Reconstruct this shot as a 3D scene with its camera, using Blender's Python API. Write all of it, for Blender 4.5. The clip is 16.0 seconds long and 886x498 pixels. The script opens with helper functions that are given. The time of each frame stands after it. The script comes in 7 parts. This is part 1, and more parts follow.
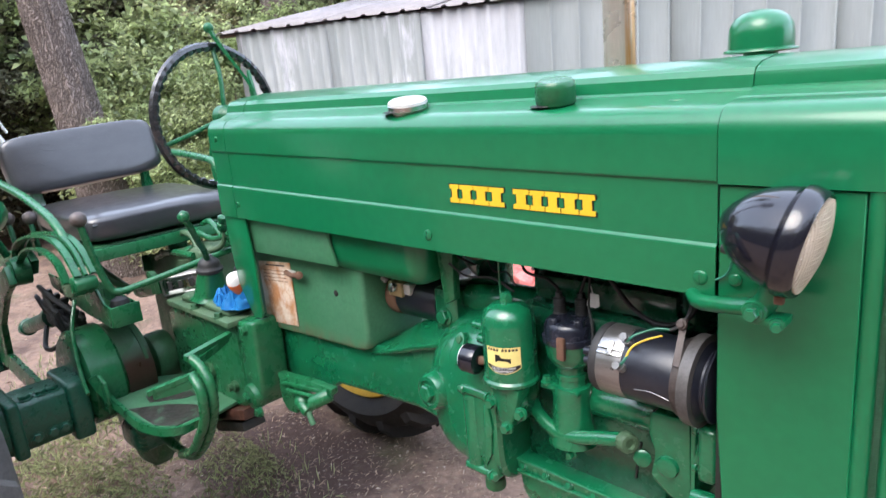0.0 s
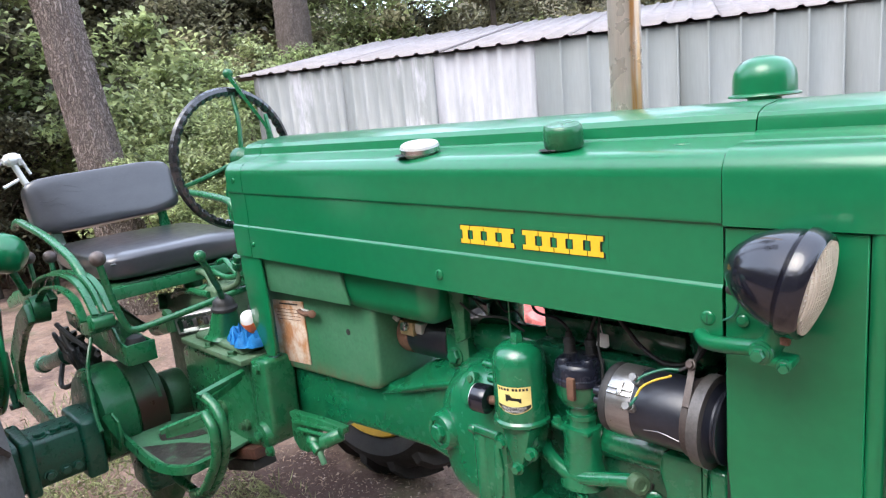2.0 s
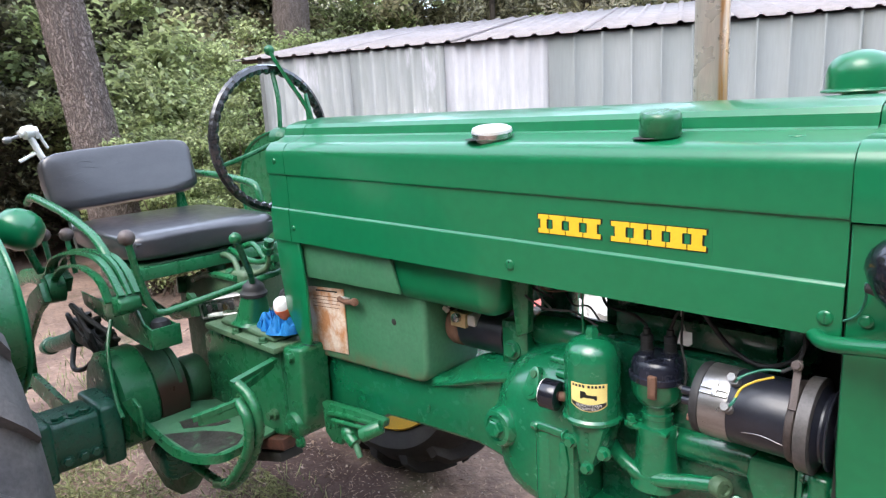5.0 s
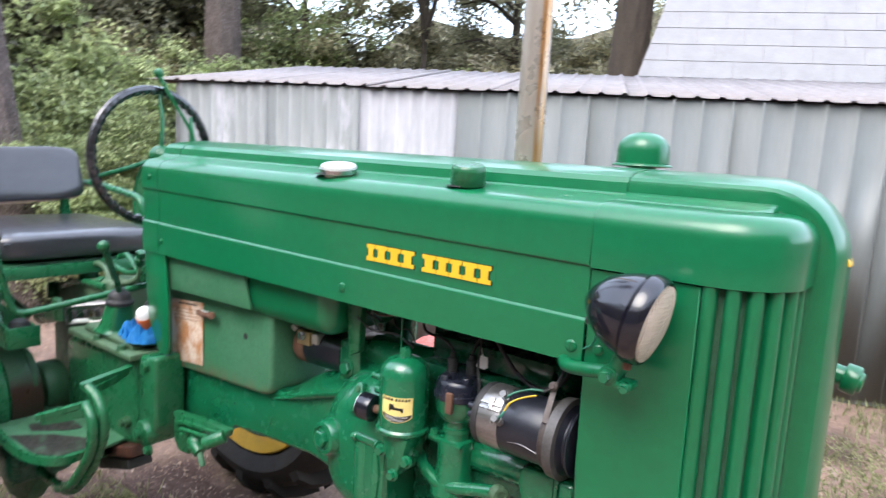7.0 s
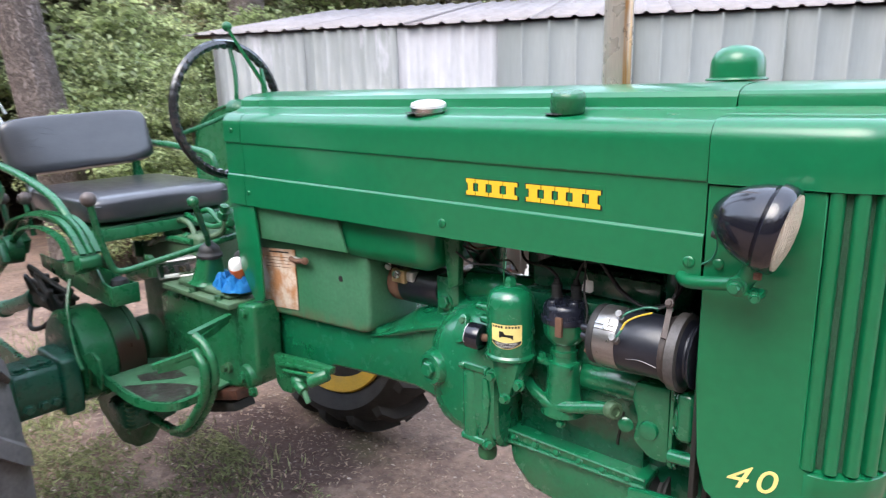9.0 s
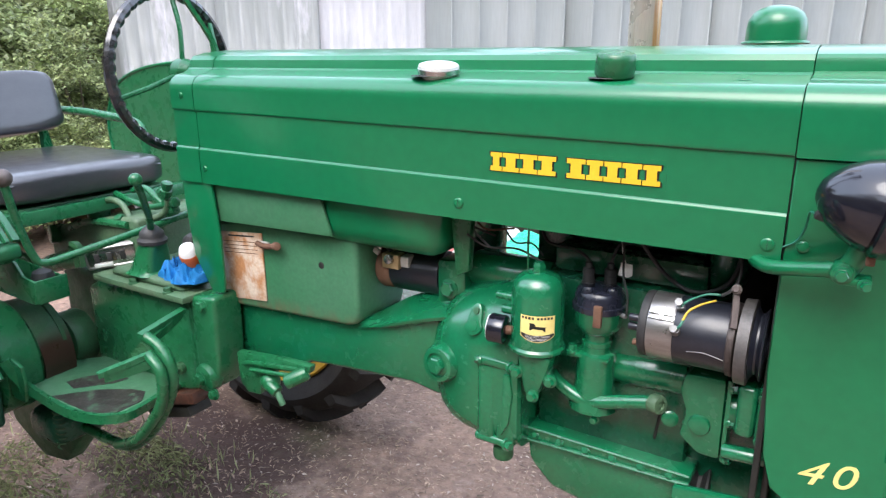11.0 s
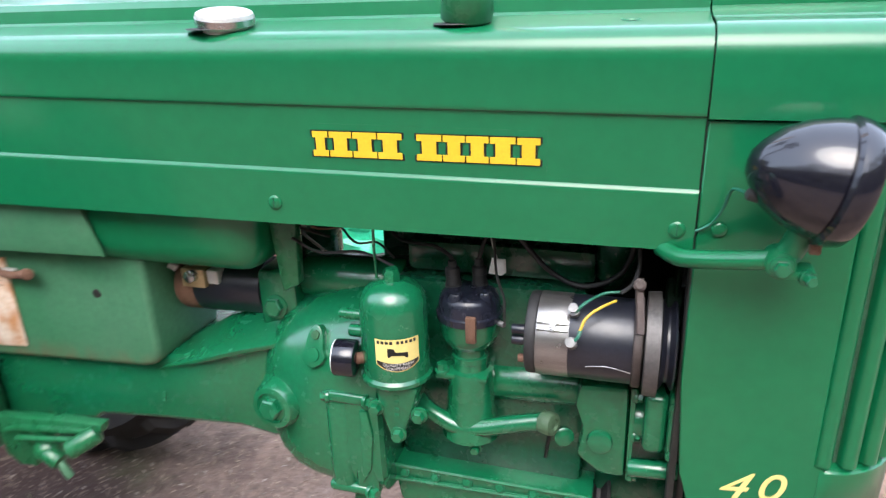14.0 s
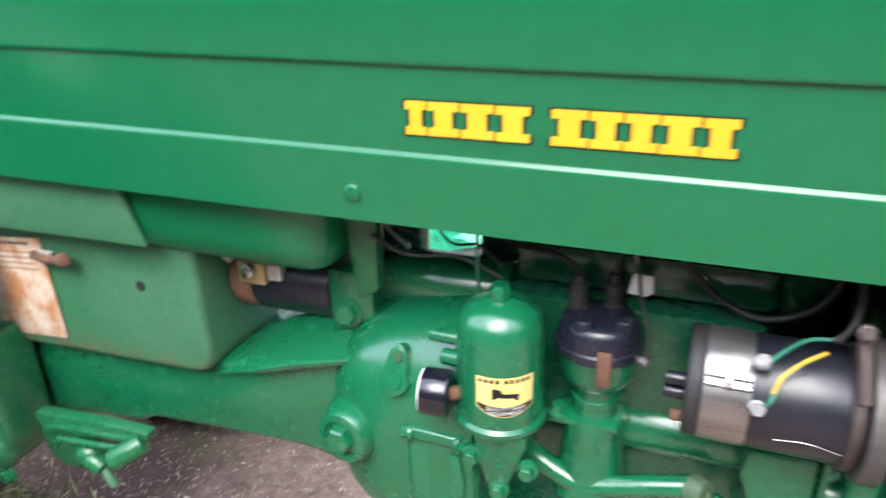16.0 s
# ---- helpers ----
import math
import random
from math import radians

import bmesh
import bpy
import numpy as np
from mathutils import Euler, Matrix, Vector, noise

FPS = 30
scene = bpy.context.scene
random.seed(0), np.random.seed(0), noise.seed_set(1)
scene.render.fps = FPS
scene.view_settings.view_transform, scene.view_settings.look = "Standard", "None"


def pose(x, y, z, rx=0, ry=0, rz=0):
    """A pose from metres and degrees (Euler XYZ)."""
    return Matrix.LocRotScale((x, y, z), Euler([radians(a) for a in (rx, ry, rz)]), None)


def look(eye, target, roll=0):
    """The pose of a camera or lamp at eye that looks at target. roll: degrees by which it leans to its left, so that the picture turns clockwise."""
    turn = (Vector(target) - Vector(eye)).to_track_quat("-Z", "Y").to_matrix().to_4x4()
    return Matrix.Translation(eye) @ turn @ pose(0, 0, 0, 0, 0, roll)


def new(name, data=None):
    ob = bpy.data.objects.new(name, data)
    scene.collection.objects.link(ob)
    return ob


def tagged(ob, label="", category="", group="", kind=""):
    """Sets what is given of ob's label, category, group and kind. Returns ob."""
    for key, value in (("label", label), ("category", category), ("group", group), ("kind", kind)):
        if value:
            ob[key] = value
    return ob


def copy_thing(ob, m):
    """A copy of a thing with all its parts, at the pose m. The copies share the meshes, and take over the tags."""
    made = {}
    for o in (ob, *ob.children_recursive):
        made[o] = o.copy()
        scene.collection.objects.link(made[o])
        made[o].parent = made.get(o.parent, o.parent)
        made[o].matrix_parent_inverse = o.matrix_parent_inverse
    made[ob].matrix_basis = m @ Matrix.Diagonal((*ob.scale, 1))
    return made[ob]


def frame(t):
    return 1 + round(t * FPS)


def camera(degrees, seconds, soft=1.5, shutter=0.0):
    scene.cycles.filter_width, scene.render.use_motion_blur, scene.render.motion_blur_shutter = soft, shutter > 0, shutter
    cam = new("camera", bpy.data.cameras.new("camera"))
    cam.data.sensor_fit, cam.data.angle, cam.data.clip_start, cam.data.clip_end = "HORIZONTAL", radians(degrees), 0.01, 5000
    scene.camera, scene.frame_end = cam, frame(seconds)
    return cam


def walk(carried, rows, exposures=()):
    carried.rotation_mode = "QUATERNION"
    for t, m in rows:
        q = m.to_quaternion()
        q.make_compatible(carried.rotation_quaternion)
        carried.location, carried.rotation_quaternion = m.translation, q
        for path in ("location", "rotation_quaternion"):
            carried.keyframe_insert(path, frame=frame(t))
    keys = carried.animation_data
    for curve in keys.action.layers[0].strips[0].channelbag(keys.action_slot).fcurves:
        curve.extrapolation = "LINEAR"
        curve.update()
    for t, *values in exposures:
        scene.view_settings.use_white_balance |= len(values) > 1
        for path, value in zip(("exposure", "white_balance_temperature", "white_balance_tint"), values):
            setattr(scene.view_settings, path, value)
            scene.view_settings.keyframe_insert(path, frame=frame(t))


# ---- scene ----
cam = camera(66.5, 16.0, soft=1.2, shutter=1.0)
PATH = [
    (0, (0.018, 0.035, 1.486), (-1.355, 1.396, 0.976), -5.2),
    (0.5, (0.029, 0.032, 1.49), (-1.34, 1.411, 1.016), -5.3),
    (1, (0.023, 0.031, 1.487), (-1.367, 1.395, 1.031), -4.8),
    (1.5, (0.03, 0.027, 1.49), (-1.369, 1.392, 1.068), -5.3),
    (2, (0.033, 0.025, 1.493), (-1.378, 1.385, 1.096), -5.3),
    (2.5, (0.031, 0.026, 1.496), (-1.367, 1.399, 1.099), -5.1),
    (3, (0.03, 0.027, 1.494), (-1.376, 1.389, 1.084), -4.6),
    (5.5, (-0.125, -0.061, 1.481), (-1.463, 1.359, 1.044), -1.9),
    (6, (-0.114, -0.053, 1.478), (-1.292, 1.481, 0.967), -4.0),
    (6.5, (0.031, -0.073, 1.48), (-1.263, 1.375, 1.003), -4.7),
    (7, (0.109, -0.054, 1.482), (-1.105, 1.508, 1.19), 3.2),
    (7.5, (0.09, -0.14, 1.455), (-1.294, 1.241, 1.032), 1.5),
    (8, (0.063, -0.167, 1.469), (-1.33, 1.202, 1.038), -1.0),
    (8.5, (0.062, -0.16, 1.471), (-1.277, 1.26, 1.031), -1.3),
    (11, (-0.238, -0.155, 1.462), (-1.253, 1.474, 0.9), -0.4),
    (11.5, (-0.233, -0.032, 1.457), (-1.241, 1.608, 0.916), 0.2),
    (12, (-0.223, 0.058, 1.47), (-1.289, 1.661, 0.928), -1.4),
    (12.5, (-0.227, 0.1, 1.461), (-1.324, 1.663, 0.868), -2.2),
    (13, (-0.238, 0.119, 1.452), (-1.29, 1.687, 0.791), -2.0),
    (13.5, (-0.268, 0.115, 1.441), (-1.12, 1.773, 0.717), -0.9),
    (14, (-0.374, 0.095, 1.453), (-0.917, 1.886, 0.747), -1.8),
    (14.5, (-0.492, 0.094, 1.448), (-0.872, 1.903, 0.685), -0.8),
    (15, (-0.509, 0.129, 1.441), (-0.904, 1.914, 0.631), -2.0),
    (15.5, (-0.475, 0.242, 1.445), (-1.046, 1.98, 0.636), -3.0),
    (16, (-0.498, 0.289, 1.427), (-1.207, 1.97, 0.608), -2.1),
]
walk(cam, [(t, look(eye, target, roll)) for t, eye, target, roll in PATH],
     exposures=[(0, 0.08), (8.5, 0.04), (11, 0.10), (12.5, 0.06), (14, 0.12), (15, 0.20), (16, 0.38)])


# ---------------------------------------------------------------- world and light
world = bpy.data.worlds.new("world")
scene.world = world
world.use_nodes = True
wn = world.node_tree.nodes
sky = wn.new("ShaderNodeTexSky")
sky.sky_type, sky.sun_disc = "NISHITA", False
sky.sun_elevation, sky.sun_rotation = radians(56), radians(174)
sky.air_density, sky.dust_density, sky.ozone_density = 1.0, 3.0, 1.0
haze = wn.new("ShaderNodeMix")
haze.data_type = "RGBA"
haze.inputs[0].default_value = 0.55
haze.inputs[7].default_value = (5.3, 6.0, 7.4, 1)
world.node_tree.links.new(sky.outputs[0], haze.inputs[6])
world.node_tree.links.new(haze.outputs[2], wn["Background"].inputs[0])
wn["Background"].inputs[1].default_value = 0.70

sun = new("sun", bpy.data.lights.new("sun", "SUN"))
sun.data.energy, sun.data.angle, sun.data.color = 2.2, radians(40), (1.0, 0.98, 0.95)
sun.matrix_world = look((0.4, -4.0, 6.0), (0, 0, 0))


# ---------------------------------------------------------------- materials
def mix_rgb(nt, fac, a, b):
    n = nt.nodes.new("ShaderNodeMix")
    n.data_type = "RGBA"
    for sock, val in ((n.inputs[0], fac), (n.inputs[6], a), (n.inputs[7], b)):
        if isinstance(val, bpy.types.NodeSocket):
            nt.links.new(val, sock)
        else:
            sock.default_value = (*val, 1) if isinstance(val, tuple) else val
    return n.outputs[2]


def noise_node(nt, coord, scale, detail=5.0, rough=0.6, stretch=None):
    if stretch:
        m = nt.nodes.new("ShaderNodeMapping")
        m.inputs["Scale"].default_value = stretch
        nt.links.new(coord, m.inputs[0])
        coord = m.outputs[0]
    n = nt.nodes.new("ShaderNodeTexNoise")
    n.inputs["Scale"].default_value, n.inputs["Detail"].default_value, n.inputs["Roughness"].default_value = scale, detail, rough
    nt.links.new(coord, n.inputs["Vector"])
    return n.outputs["Fac"]


def ramp(nt, fac, lo, hi):
    n = nt.nodes.new("ShaderNodeMapRange")
    n.inputs[1].default_value, n.inputs[2].default_value = lo, hi
    n.clamp = True
    nt.links.new(fac, n.inputs[0])
    return n.outputs[0]


def material(name, c1, c2=None, scale=6.0, rough=0.4, rough_var=0.12, metal=0.0, bump=0.0, bump_scale=160.0, coat=0.0, relief=0.004,
             spots=None, stretch=None, fine=0.12, island=0.0, lo=0.35, hi=0.7, spec=0.5, coat_rough=0.09):
    """Base colour mottled at two scales; spots: list of (colour, scale, from, to, stretch) laid over it."""
    m = bpy.data.materials.new(name)
    m.use_nodes = True
    nt = m.node_tree
    bsdf = nt.nodes["Principled BSDF"]
    coord = nt.nodes.new("ShaderNodeTexCoord").outputs["Object"]
    big = noise_node(nt, coord, scale, 6, 0.6, stretch)
    col = mix_rgb(nt, ramp(nt, big, lo, hi), c1, c2 or tuple(v * 0.8 for v in c1))
    small = noise_node(nt, coord, scale * 14, 3, 0.6, stretch)
    dark = mix_rgb(nt, ramp(nt, small, 0.3, 0.75), (1 - fine,) * 3, (1 + fine,) * 3)
    mul = nt.nodes.new("ShaderNodeMix")
    mul.data_type, mul.blend_type = "RGBA", "MULTIPLY"
    mul.inputs[0].default_value = 1.0
    nt.links.new(col, mul.inputs[6]), nt.links.new(dark, mul.inputs[7])
    col = mul.outputs[2]
    if island:
        geo = nt.nodes.new("ShaderNodeNewGeometry").outputs["Random Per Island"]
        hsv = nt.nodes.new("ShaderNodeHueSaturation")
        v = nt.nodes.new("ShaderNodeMapRange")
        v.inputs[3].default_value, v.inputs[4].default_value = 1 - island, 1 + island
        nt.links.new(geo, v.inputs[0]), nt.links.new(v.outputs[0], hsv.inputs["Value"])
        nt.links.new(col, hsv.inputs["Color"])
        col = hsv.outputs[0]
    for colour, s, a, b, st in spots or ():
        col = mix_rgb(nt, ramp(nt, noise_node(nt, coord, s, 7, 0.65, st), a, b), col, colour)
    nt.links.new(col, bsdf.inputs["Base Color"])
    r = nt.nodes.new("ShaderNodeMapRange")
    r.inputs[1].default_value, r.inputs[2].default_value = 0.3, 0.7
    r.inputs[3].default_value, r.inputs[4].default_value = max(0.03, rough - rough_var), min(1, rough + rough_var)
    nt.links.new(noise_node(nt, coord, scale * 3, 5), r.inputs[0])
    nt.links.new(r.outputs[0], bsdf.inputs["Roughness"])
    bsdf.inputs["Metallic"].default_value = metal
    bsdf.inputs["Specular IOR Level"].default_value = spec
    bsdf.inputs["Coat Weight"].default_value, bsdf.inputs["Coat Roughness"].default_value = coat, coat_rough
    if bump:
        b = nt.nodes.new("ShaderNodeBump")
        b.inputs["Strength"].default_value, b.inputs["Distance"].default_value = bump, relief
        nt.links.new(noise_node(nt, coord, bump_scale, 4, 0.6, stretch), b.inputs["Height"])
        nt.links.new(b.outputs[0], bsdf.inputs["Normal"])
    return m


GREEN = (0.003, 0.128, 0.047)
M_SHEET = material("green_sheet_paint", GREEN, (0.004, 0.136, 0.052), 3, 0.32, 0.04, coat_rough=0.11, coat=0.6, spec=0.3, spots=[((0.045, 0.085, 0.055), 70, 0.74, 0.78, None)], fine=0.06, bump=0.006, bump_scale=24)
M_CAST = material("green_cast_paint", (0.004, 0.118, 0.046), (0.005, 0.132, 0.055), 9, 0.26, 0.03, coat=0.7, coat_rough=0.15, bump=0.04, bump_scale=40, relief=0.003, fine=0.12,
                  spots=[((0.008, 0.058, 0.030), 14, 0.72, 0.90, None)])
M_REAR = material("dusty_green_cast_paint", (0.008, 0.112, 0.040), (0.016, 0.112, 0.046), 9, 0.30, 0.12, bump=0.12, bump_scale=120, fine=0.15,
                  spots=[((0.030, 0.05, 0.026), 10, 0.62, 0.78, None), ((0.05, 0.10, 0.055), 30, 0.68, 0.76, None)])
M_DUSTY = material("dust_covered_green", (0.055, 0.125, 0.062), (0.085, 0.125, 0.072), 12, 0.6, 0.12, bump=0.2, bump_scale=160, fine=0.2,
                   spots=[((0.03, 0.04, 0.025), 25, 0.64, 0.75, None)])
M_OLD = material("faded_green_paint", (0.040, 0.145, 0.070), (0.070, 0.165, 0.095), 7, 0.55, 0.12, bump=0.12, bump_scale=220, fine=0.15,
                 spots=[((0.12, 0.055, 0.03), 11, 0.66, 0.76, None), ((0.015, 0.04, 0.02), 60, 0.68, 0.78, None), ((0.16, 0.27, 0.19), 45, 0.70, 0.76, None)])
# grime spots on a green whose base is darkened for shade round the block
M_GRIME_SHADE = material("grimy_shaded_engine_green", (0.003, 0.086, 0.038), (0.006, 0.066, 0.032), 11, 0.26, 0.10, coat=0.5, coat_rough=0.18, bump=0.22, bump_scale=60, relief=0.003, fine=0.2,
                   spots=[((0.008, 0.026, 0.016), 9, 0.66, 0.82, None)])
M_DIRTY = material("dirty_green_paint", (0.016, 0.095, 0.034), (0.030, 0.075, 0.035), 10, 0.5, 0.15, bump=0.3, bump_scale=120, fine=0.2,
                   spots=[((0.05, 0.04, 0.028), 12, 0.58, 0.74, None)])
M_TEAL = material("oily_dark_green", (0.004, 0.060, 0.034), (0.008, 0.080, 0.046), 12, 0.35, 0.15, bump=0.5, bump_scale=90, fine=0.2,
                  spots=[((0.03, 0.025, 0.02), 16, 0.6, 0.75, None)])
M_BLACK = material("gloss_black_paint", (0.006, 0.006, 0.010), (0.010, 0.010, 0.016), 8, 0.14, 0.04, coat=0.4, fine=0.1)
M_RUBBER = material("black_rubber", (0.016, 0.016, 0.018), (0.026, 0.025, 0.024), 12, 0.6, 0.1, bump=0.1, fine=0.15)
M_WHEELR = material("steering_rubber", (0.014, 0.014, 0.017), (0.024, 0.024, 0.027), 20, 0.22, 0.06, fine=0.15, coat=0.7, coat_rough=0.12)
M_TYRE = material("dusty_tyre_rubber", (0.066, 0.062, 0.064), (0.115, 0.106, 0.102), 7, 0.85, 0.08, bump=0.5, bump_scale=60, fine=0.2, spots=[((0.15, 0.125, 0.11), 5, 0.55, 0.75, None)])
# the far tyre's rubber, with the tractor's shade put into its colour
M_FARTYRE = material("shaded_tyre_rubber", (0.022, 0.020, 0.020), (0.038, 0.034, 0.031), 9, 0.8, 0.08, bump=0.3, bump_scale=60, fine=0.2)
M_VINYL = material("black_vinyl", (0.028, 0.027, 0.032), (0.040, 0.038, 0.043), 9, 0.34, 0.05, coat=0.65, coat_rough=0.16, bump=0.12, bump_scale=16, fine=0.1, stretch=(1, 1, 2.5))
M_ARMATURE = material("dark_housing", (0.007, 0.009, 0.016), (0.014, 0.015, 0.022), 14, 0.36, 0.08, coat=0.2, coat_rough=0.26, bump=0.04, fine=0.2,
                      spots=[((0.055, 0.045, 0.038), 22, 0.66, 0.84, None), ((0.20, 0.19, 0.17), 95, 0.72, 0.76, None)])
M_BRACKET = material("brown_greasy_bracket", (0.030, 0.023, 0.021), (0.055, 0.040, 0.034), 22, 0.55, 0.12, bump=0.3, bump_scale=150, fine=0.25)
M_BRASS = material("dull_brass", (0.50, 0.38, 0.21), (0.40, 0.29, 0.15), 40, 0.4, 0.1, metal=0.5, fine=0.15)
M_BAKE = material("black_bakelite", (0.009, 0.011, 0.019), (0.015, 0.017, 0.028), 20, 0.24, 0.1, bump=0.08, fine=0.15)
M_STEEL = material("bare_steel", (0.38, 0.37, 0.36), (0.30, 0.29, 0.28), 14, 0.36, 0.1, metal=0.9, fine=0.1, stretch=(1, 8, 8))
M_CHROME = material("bright_metal", (0.52, 0.51, 0.50), (0.42, 0.41, 0.40), 20, 0.24, 0.08, metal=1.0, fine=0.08)
M_TIN = material("dull_white_cap", (0.66, 0.65, 0.62), (0.54, 0.53, 0.5), 30, 0.42, 0.1, metal=0.35, bump=0.1, fine=0.12)
M_KNOB = material("worn_knob", (0.10, 0.078, 0.072), (0.07, 0.05, 0.045), 40, 0.5, 0.1, bump=0.2, fine=0.2)
M_RUST = material("rust", (0.11, 0.055, 0.035), (0.17, 0.085, 0.05), 30, 0.8, 0.1, bump=0.4, bump_scale=250, fine=0.25)
M_OILRUST = material("oily_rust", (0.040, 0.014, 0.010), (0.075, 0.030, 0.018), 16, 0.5, 0.15, bump=0.35, bump_scale=140, fine=0.25,
                     spots=[((0.012, 0.008, 0.007), 12, 0.55, 0.7, None)])
M_OILY = material("oily_grime", (0.020, 0.019, 0.016), (0.038, 0.036, 0.030), 20, 0.5, 0.15, bump=0.4, bump_scale=90, fine=0.3, spots=[((0.05, 0.10, 0.06), 30, 0.56, 0.64, None)])
M_GREYRIM = material("worn_pulley_steel", (0.24, 0.24, 0.24), (0.17, 0.165, 0.16), 18, 0.42, 0.12, metal=0.5, fine=0.15)
M_FANDISC = material("dull_fan_disc", (0.085, 0.080, 0.078), (0.15, 0.138, 0.13), 18, 0.5, 0.12, metal=0.4, fine=0.2)
M_SCREEN = material("green_grille_screen", (0.016, 0.075, 0.036), (0.026, 0.085, 0.045), 30, 0.8, 0.1, bump=0.5, bump_scale=500, fine=0.3)
M_YELLOW = material("yellow_paint", (0.75, 0.48, 0.03), (0.68, 0.42, 0.02), 20, 0.4, 0.1, fine=0.06)
M_YRIM = material("yellow_rim_paint", (0.62, 0.36, 0.02), (0.5, 0.3, 0.03), 12, 0.45, 0.1, fine=0.15)
M_CREAM = material("cream_decal", (0.80, 0.66, 0.24), (0.75, 0.60, 0.2), 40, 0.4, 0.05, fine=0.06)
M_INK = material("decal_black", (0.008, 0.010, 0.008), None, 40, 0.4, 0.05, fine=0.05)
M_WHITE = material("decal_white", (0.8, 0.8, 0.78), None, 40, 0.4, 0.05, fine=0.05)
M_PLATE = material("rusty_instruction_plate", (0.60, 0.50, 0.40), (0.42, 0.20, 0.085), 16, 0.6, 0.1, fine=0.15, lo=0.44, hi=0.60,
                   spots=[((0.66, 0.62, 0.56), 9, 0.52, 0.68, (1, 1, 0.5)), ((0.16, 0.06, 0.03), 60, 0.66, 0.74, None)])
M_BLUE = material("blue_cloth", (0.001, 0.18, 0.46), (0.001, 0.11, 0.33), 30, 0.7, 0.1, bump=0.4, bump_scale=300, fine=0.15)
M_ORANGE = material("orange_plastic", (0.75, 0.16, 0.025), (0.65, 0.12, 0.02), 30, 0.45, 0.1, fine=0.08)
M_GREENPLASTIC = material("green_plastic_bag", (0.02, 0.38, 0.20), (0.04, 0.55, 0.32), 25, 0.3, 0.1, fine=0.2)
M_REDPL = material("red_plastic", (0.50, 0.10, 0.09), (0.60, 0.22, 0.19), 30, 0.4, 0.1, fine=0.1)
M_WIREY = material("yellow_wire", (0.58, 0.40, 0.035), None, 30, 0.45, 0.05)
M_WIREG = material("green_wire", (0.02, 0.16, 0.10), None, 30, 0.45, 0.05)
M_PIPE = material("weathered_exhaust_pipe", (0.48, 0.41, 0.36), (0.62, 0.55, 0.49), 6, 0.30, 0.07, metal=0.6, fine=0.12, stretch=(6, 6, 0.4),
                  spots=[((0.30, 0.165, 0.075), 7, 0.50, 0.60, (3.5, 3.5, 0.12))])


def edge_rust(m, z_low, z_high, colour, lo=0.40, hi=0.60):
    """A rust stain creeping up from a lower edge, broken up by noise."""
    nt = m.node_tree
    bsdf = nt.nodes["Principled BSDF"]
    coord = nt.nodes.new("ShaderNodeTexCoord").outputs["Object"]
    sep = nt.nodes.new("ShaderNodeSeparateXYZ")
    nt.links.new(coord, sep.inputs[0])
    mul = nt.nodes.new("ShaderNodeMath")
    mul.operation = "MULTIPLY"
    nt.links.new(ramp(nt, sep.outputs[2], z_high, z_low), mul.inputs[0])
    nt.links.new(ramp(nt, noise_node(nt, coord, 26, 6, 0.65, (1, 1, 0.6)), lo, hi), mul.inputs[1])
    old = bsdf.inputs["Base Color"].links[0].from_socket
    nt.links.new(mix_rgb(nt, mul.outputs[0], old, colour), bsdf.inputs["Base Color"])


def streak(m, x, y, degrees, half, colour):
    """A rust streak running down one side of an upright pipe that stands at x, y."""
    nt = m.node_tree
    bsdf = nt.nodes["Principled BSDF"]
    coord = nt.nodes.new("ShaderNodeTexCoord").outputs["Object"]
    off = nt.nodes.new("ShaderNodeVectorMath")
    off.operation = "SUBTRACT"
    off.inputs[1].default_value = (x, y, 0)
    nt.links.new(coord, off.inputs[0])
    dot = nt.nodes.new("ShaderNodeVectorMath")
    dot.operation = "DOT_PRODUCT"
    dot.inputs[1].default_value = (-math.sin(radians(degrees)), math.cos(radians(degrees)), 0)
    nt.links.new(off.outputs[0], dot.inputs[0])
    wide = nt.nodes.new("ShaderNodeMath")
    wide.operation = "ABSOLUTE"
    nt.links.new(dot.outputs["Value"], wide.inputs[0])
    mul = nt.nodes.new("ShaderNodeMath")
    mul.operation = "MULTIPLY"
    nt.links.new(ramp(nt, wide.outputs[0], half * 1.3, half * 0.6), mul.inputs[0])
    nt.links.new(ramp(nt, noise_node(nt, coord, 30, 5, 0.6, (1, 1, 0.12)), 0.32, 0.48), mul.inputs[1])
    old = bsdf.inputs["Base Color"].links[0].from_socket
    nt.links.new(mix_rgb(nt, mul.outputs[0], old, colour), bsdf.inputs["Base Color"])


streak(M_PIPE, -0.604, 1.1245, -31, 0.0055, (0.46, 0.22, 0.08))
streak(M_PIPE, -0.604, 1.1245, -8, 0.0050, (0.52, 0.31, 0.15))
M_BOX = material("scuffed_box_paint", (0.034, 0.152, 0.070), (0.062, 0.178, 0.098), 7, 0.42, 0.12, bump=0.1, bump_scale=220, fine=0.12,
                 spots=[((0.12, 0.055, 0.03), 11, 0.68, 0.76, None), ((0.012, 0.035, 0.018), 70, 0.70, 0.76, None), ((0.16, 0.26, 0.19), 45, 0.71, 0.76, None)])
edge_rust(M_BOX, 0.872, 0.925, (0.15, 0.085, 0.05))
M_BAND = material("oil_stained_green", (0.012, 0.105, 0.040), (0.022, 0.112, 0.048), 9, 0.36, 0.12, bump=0.15, bump_scale=120, fine=0.15)
edge_rust(M_BAND, 0.735, 0.79, (0.032, 0.013, 0.009), 0.22, 0.40)
M_DARK = material("sooty_black", (0.012, 0.014, 0.012), (0.02, 0.02, 0.018), 14, 0.6, 0.1, bump=0.2)
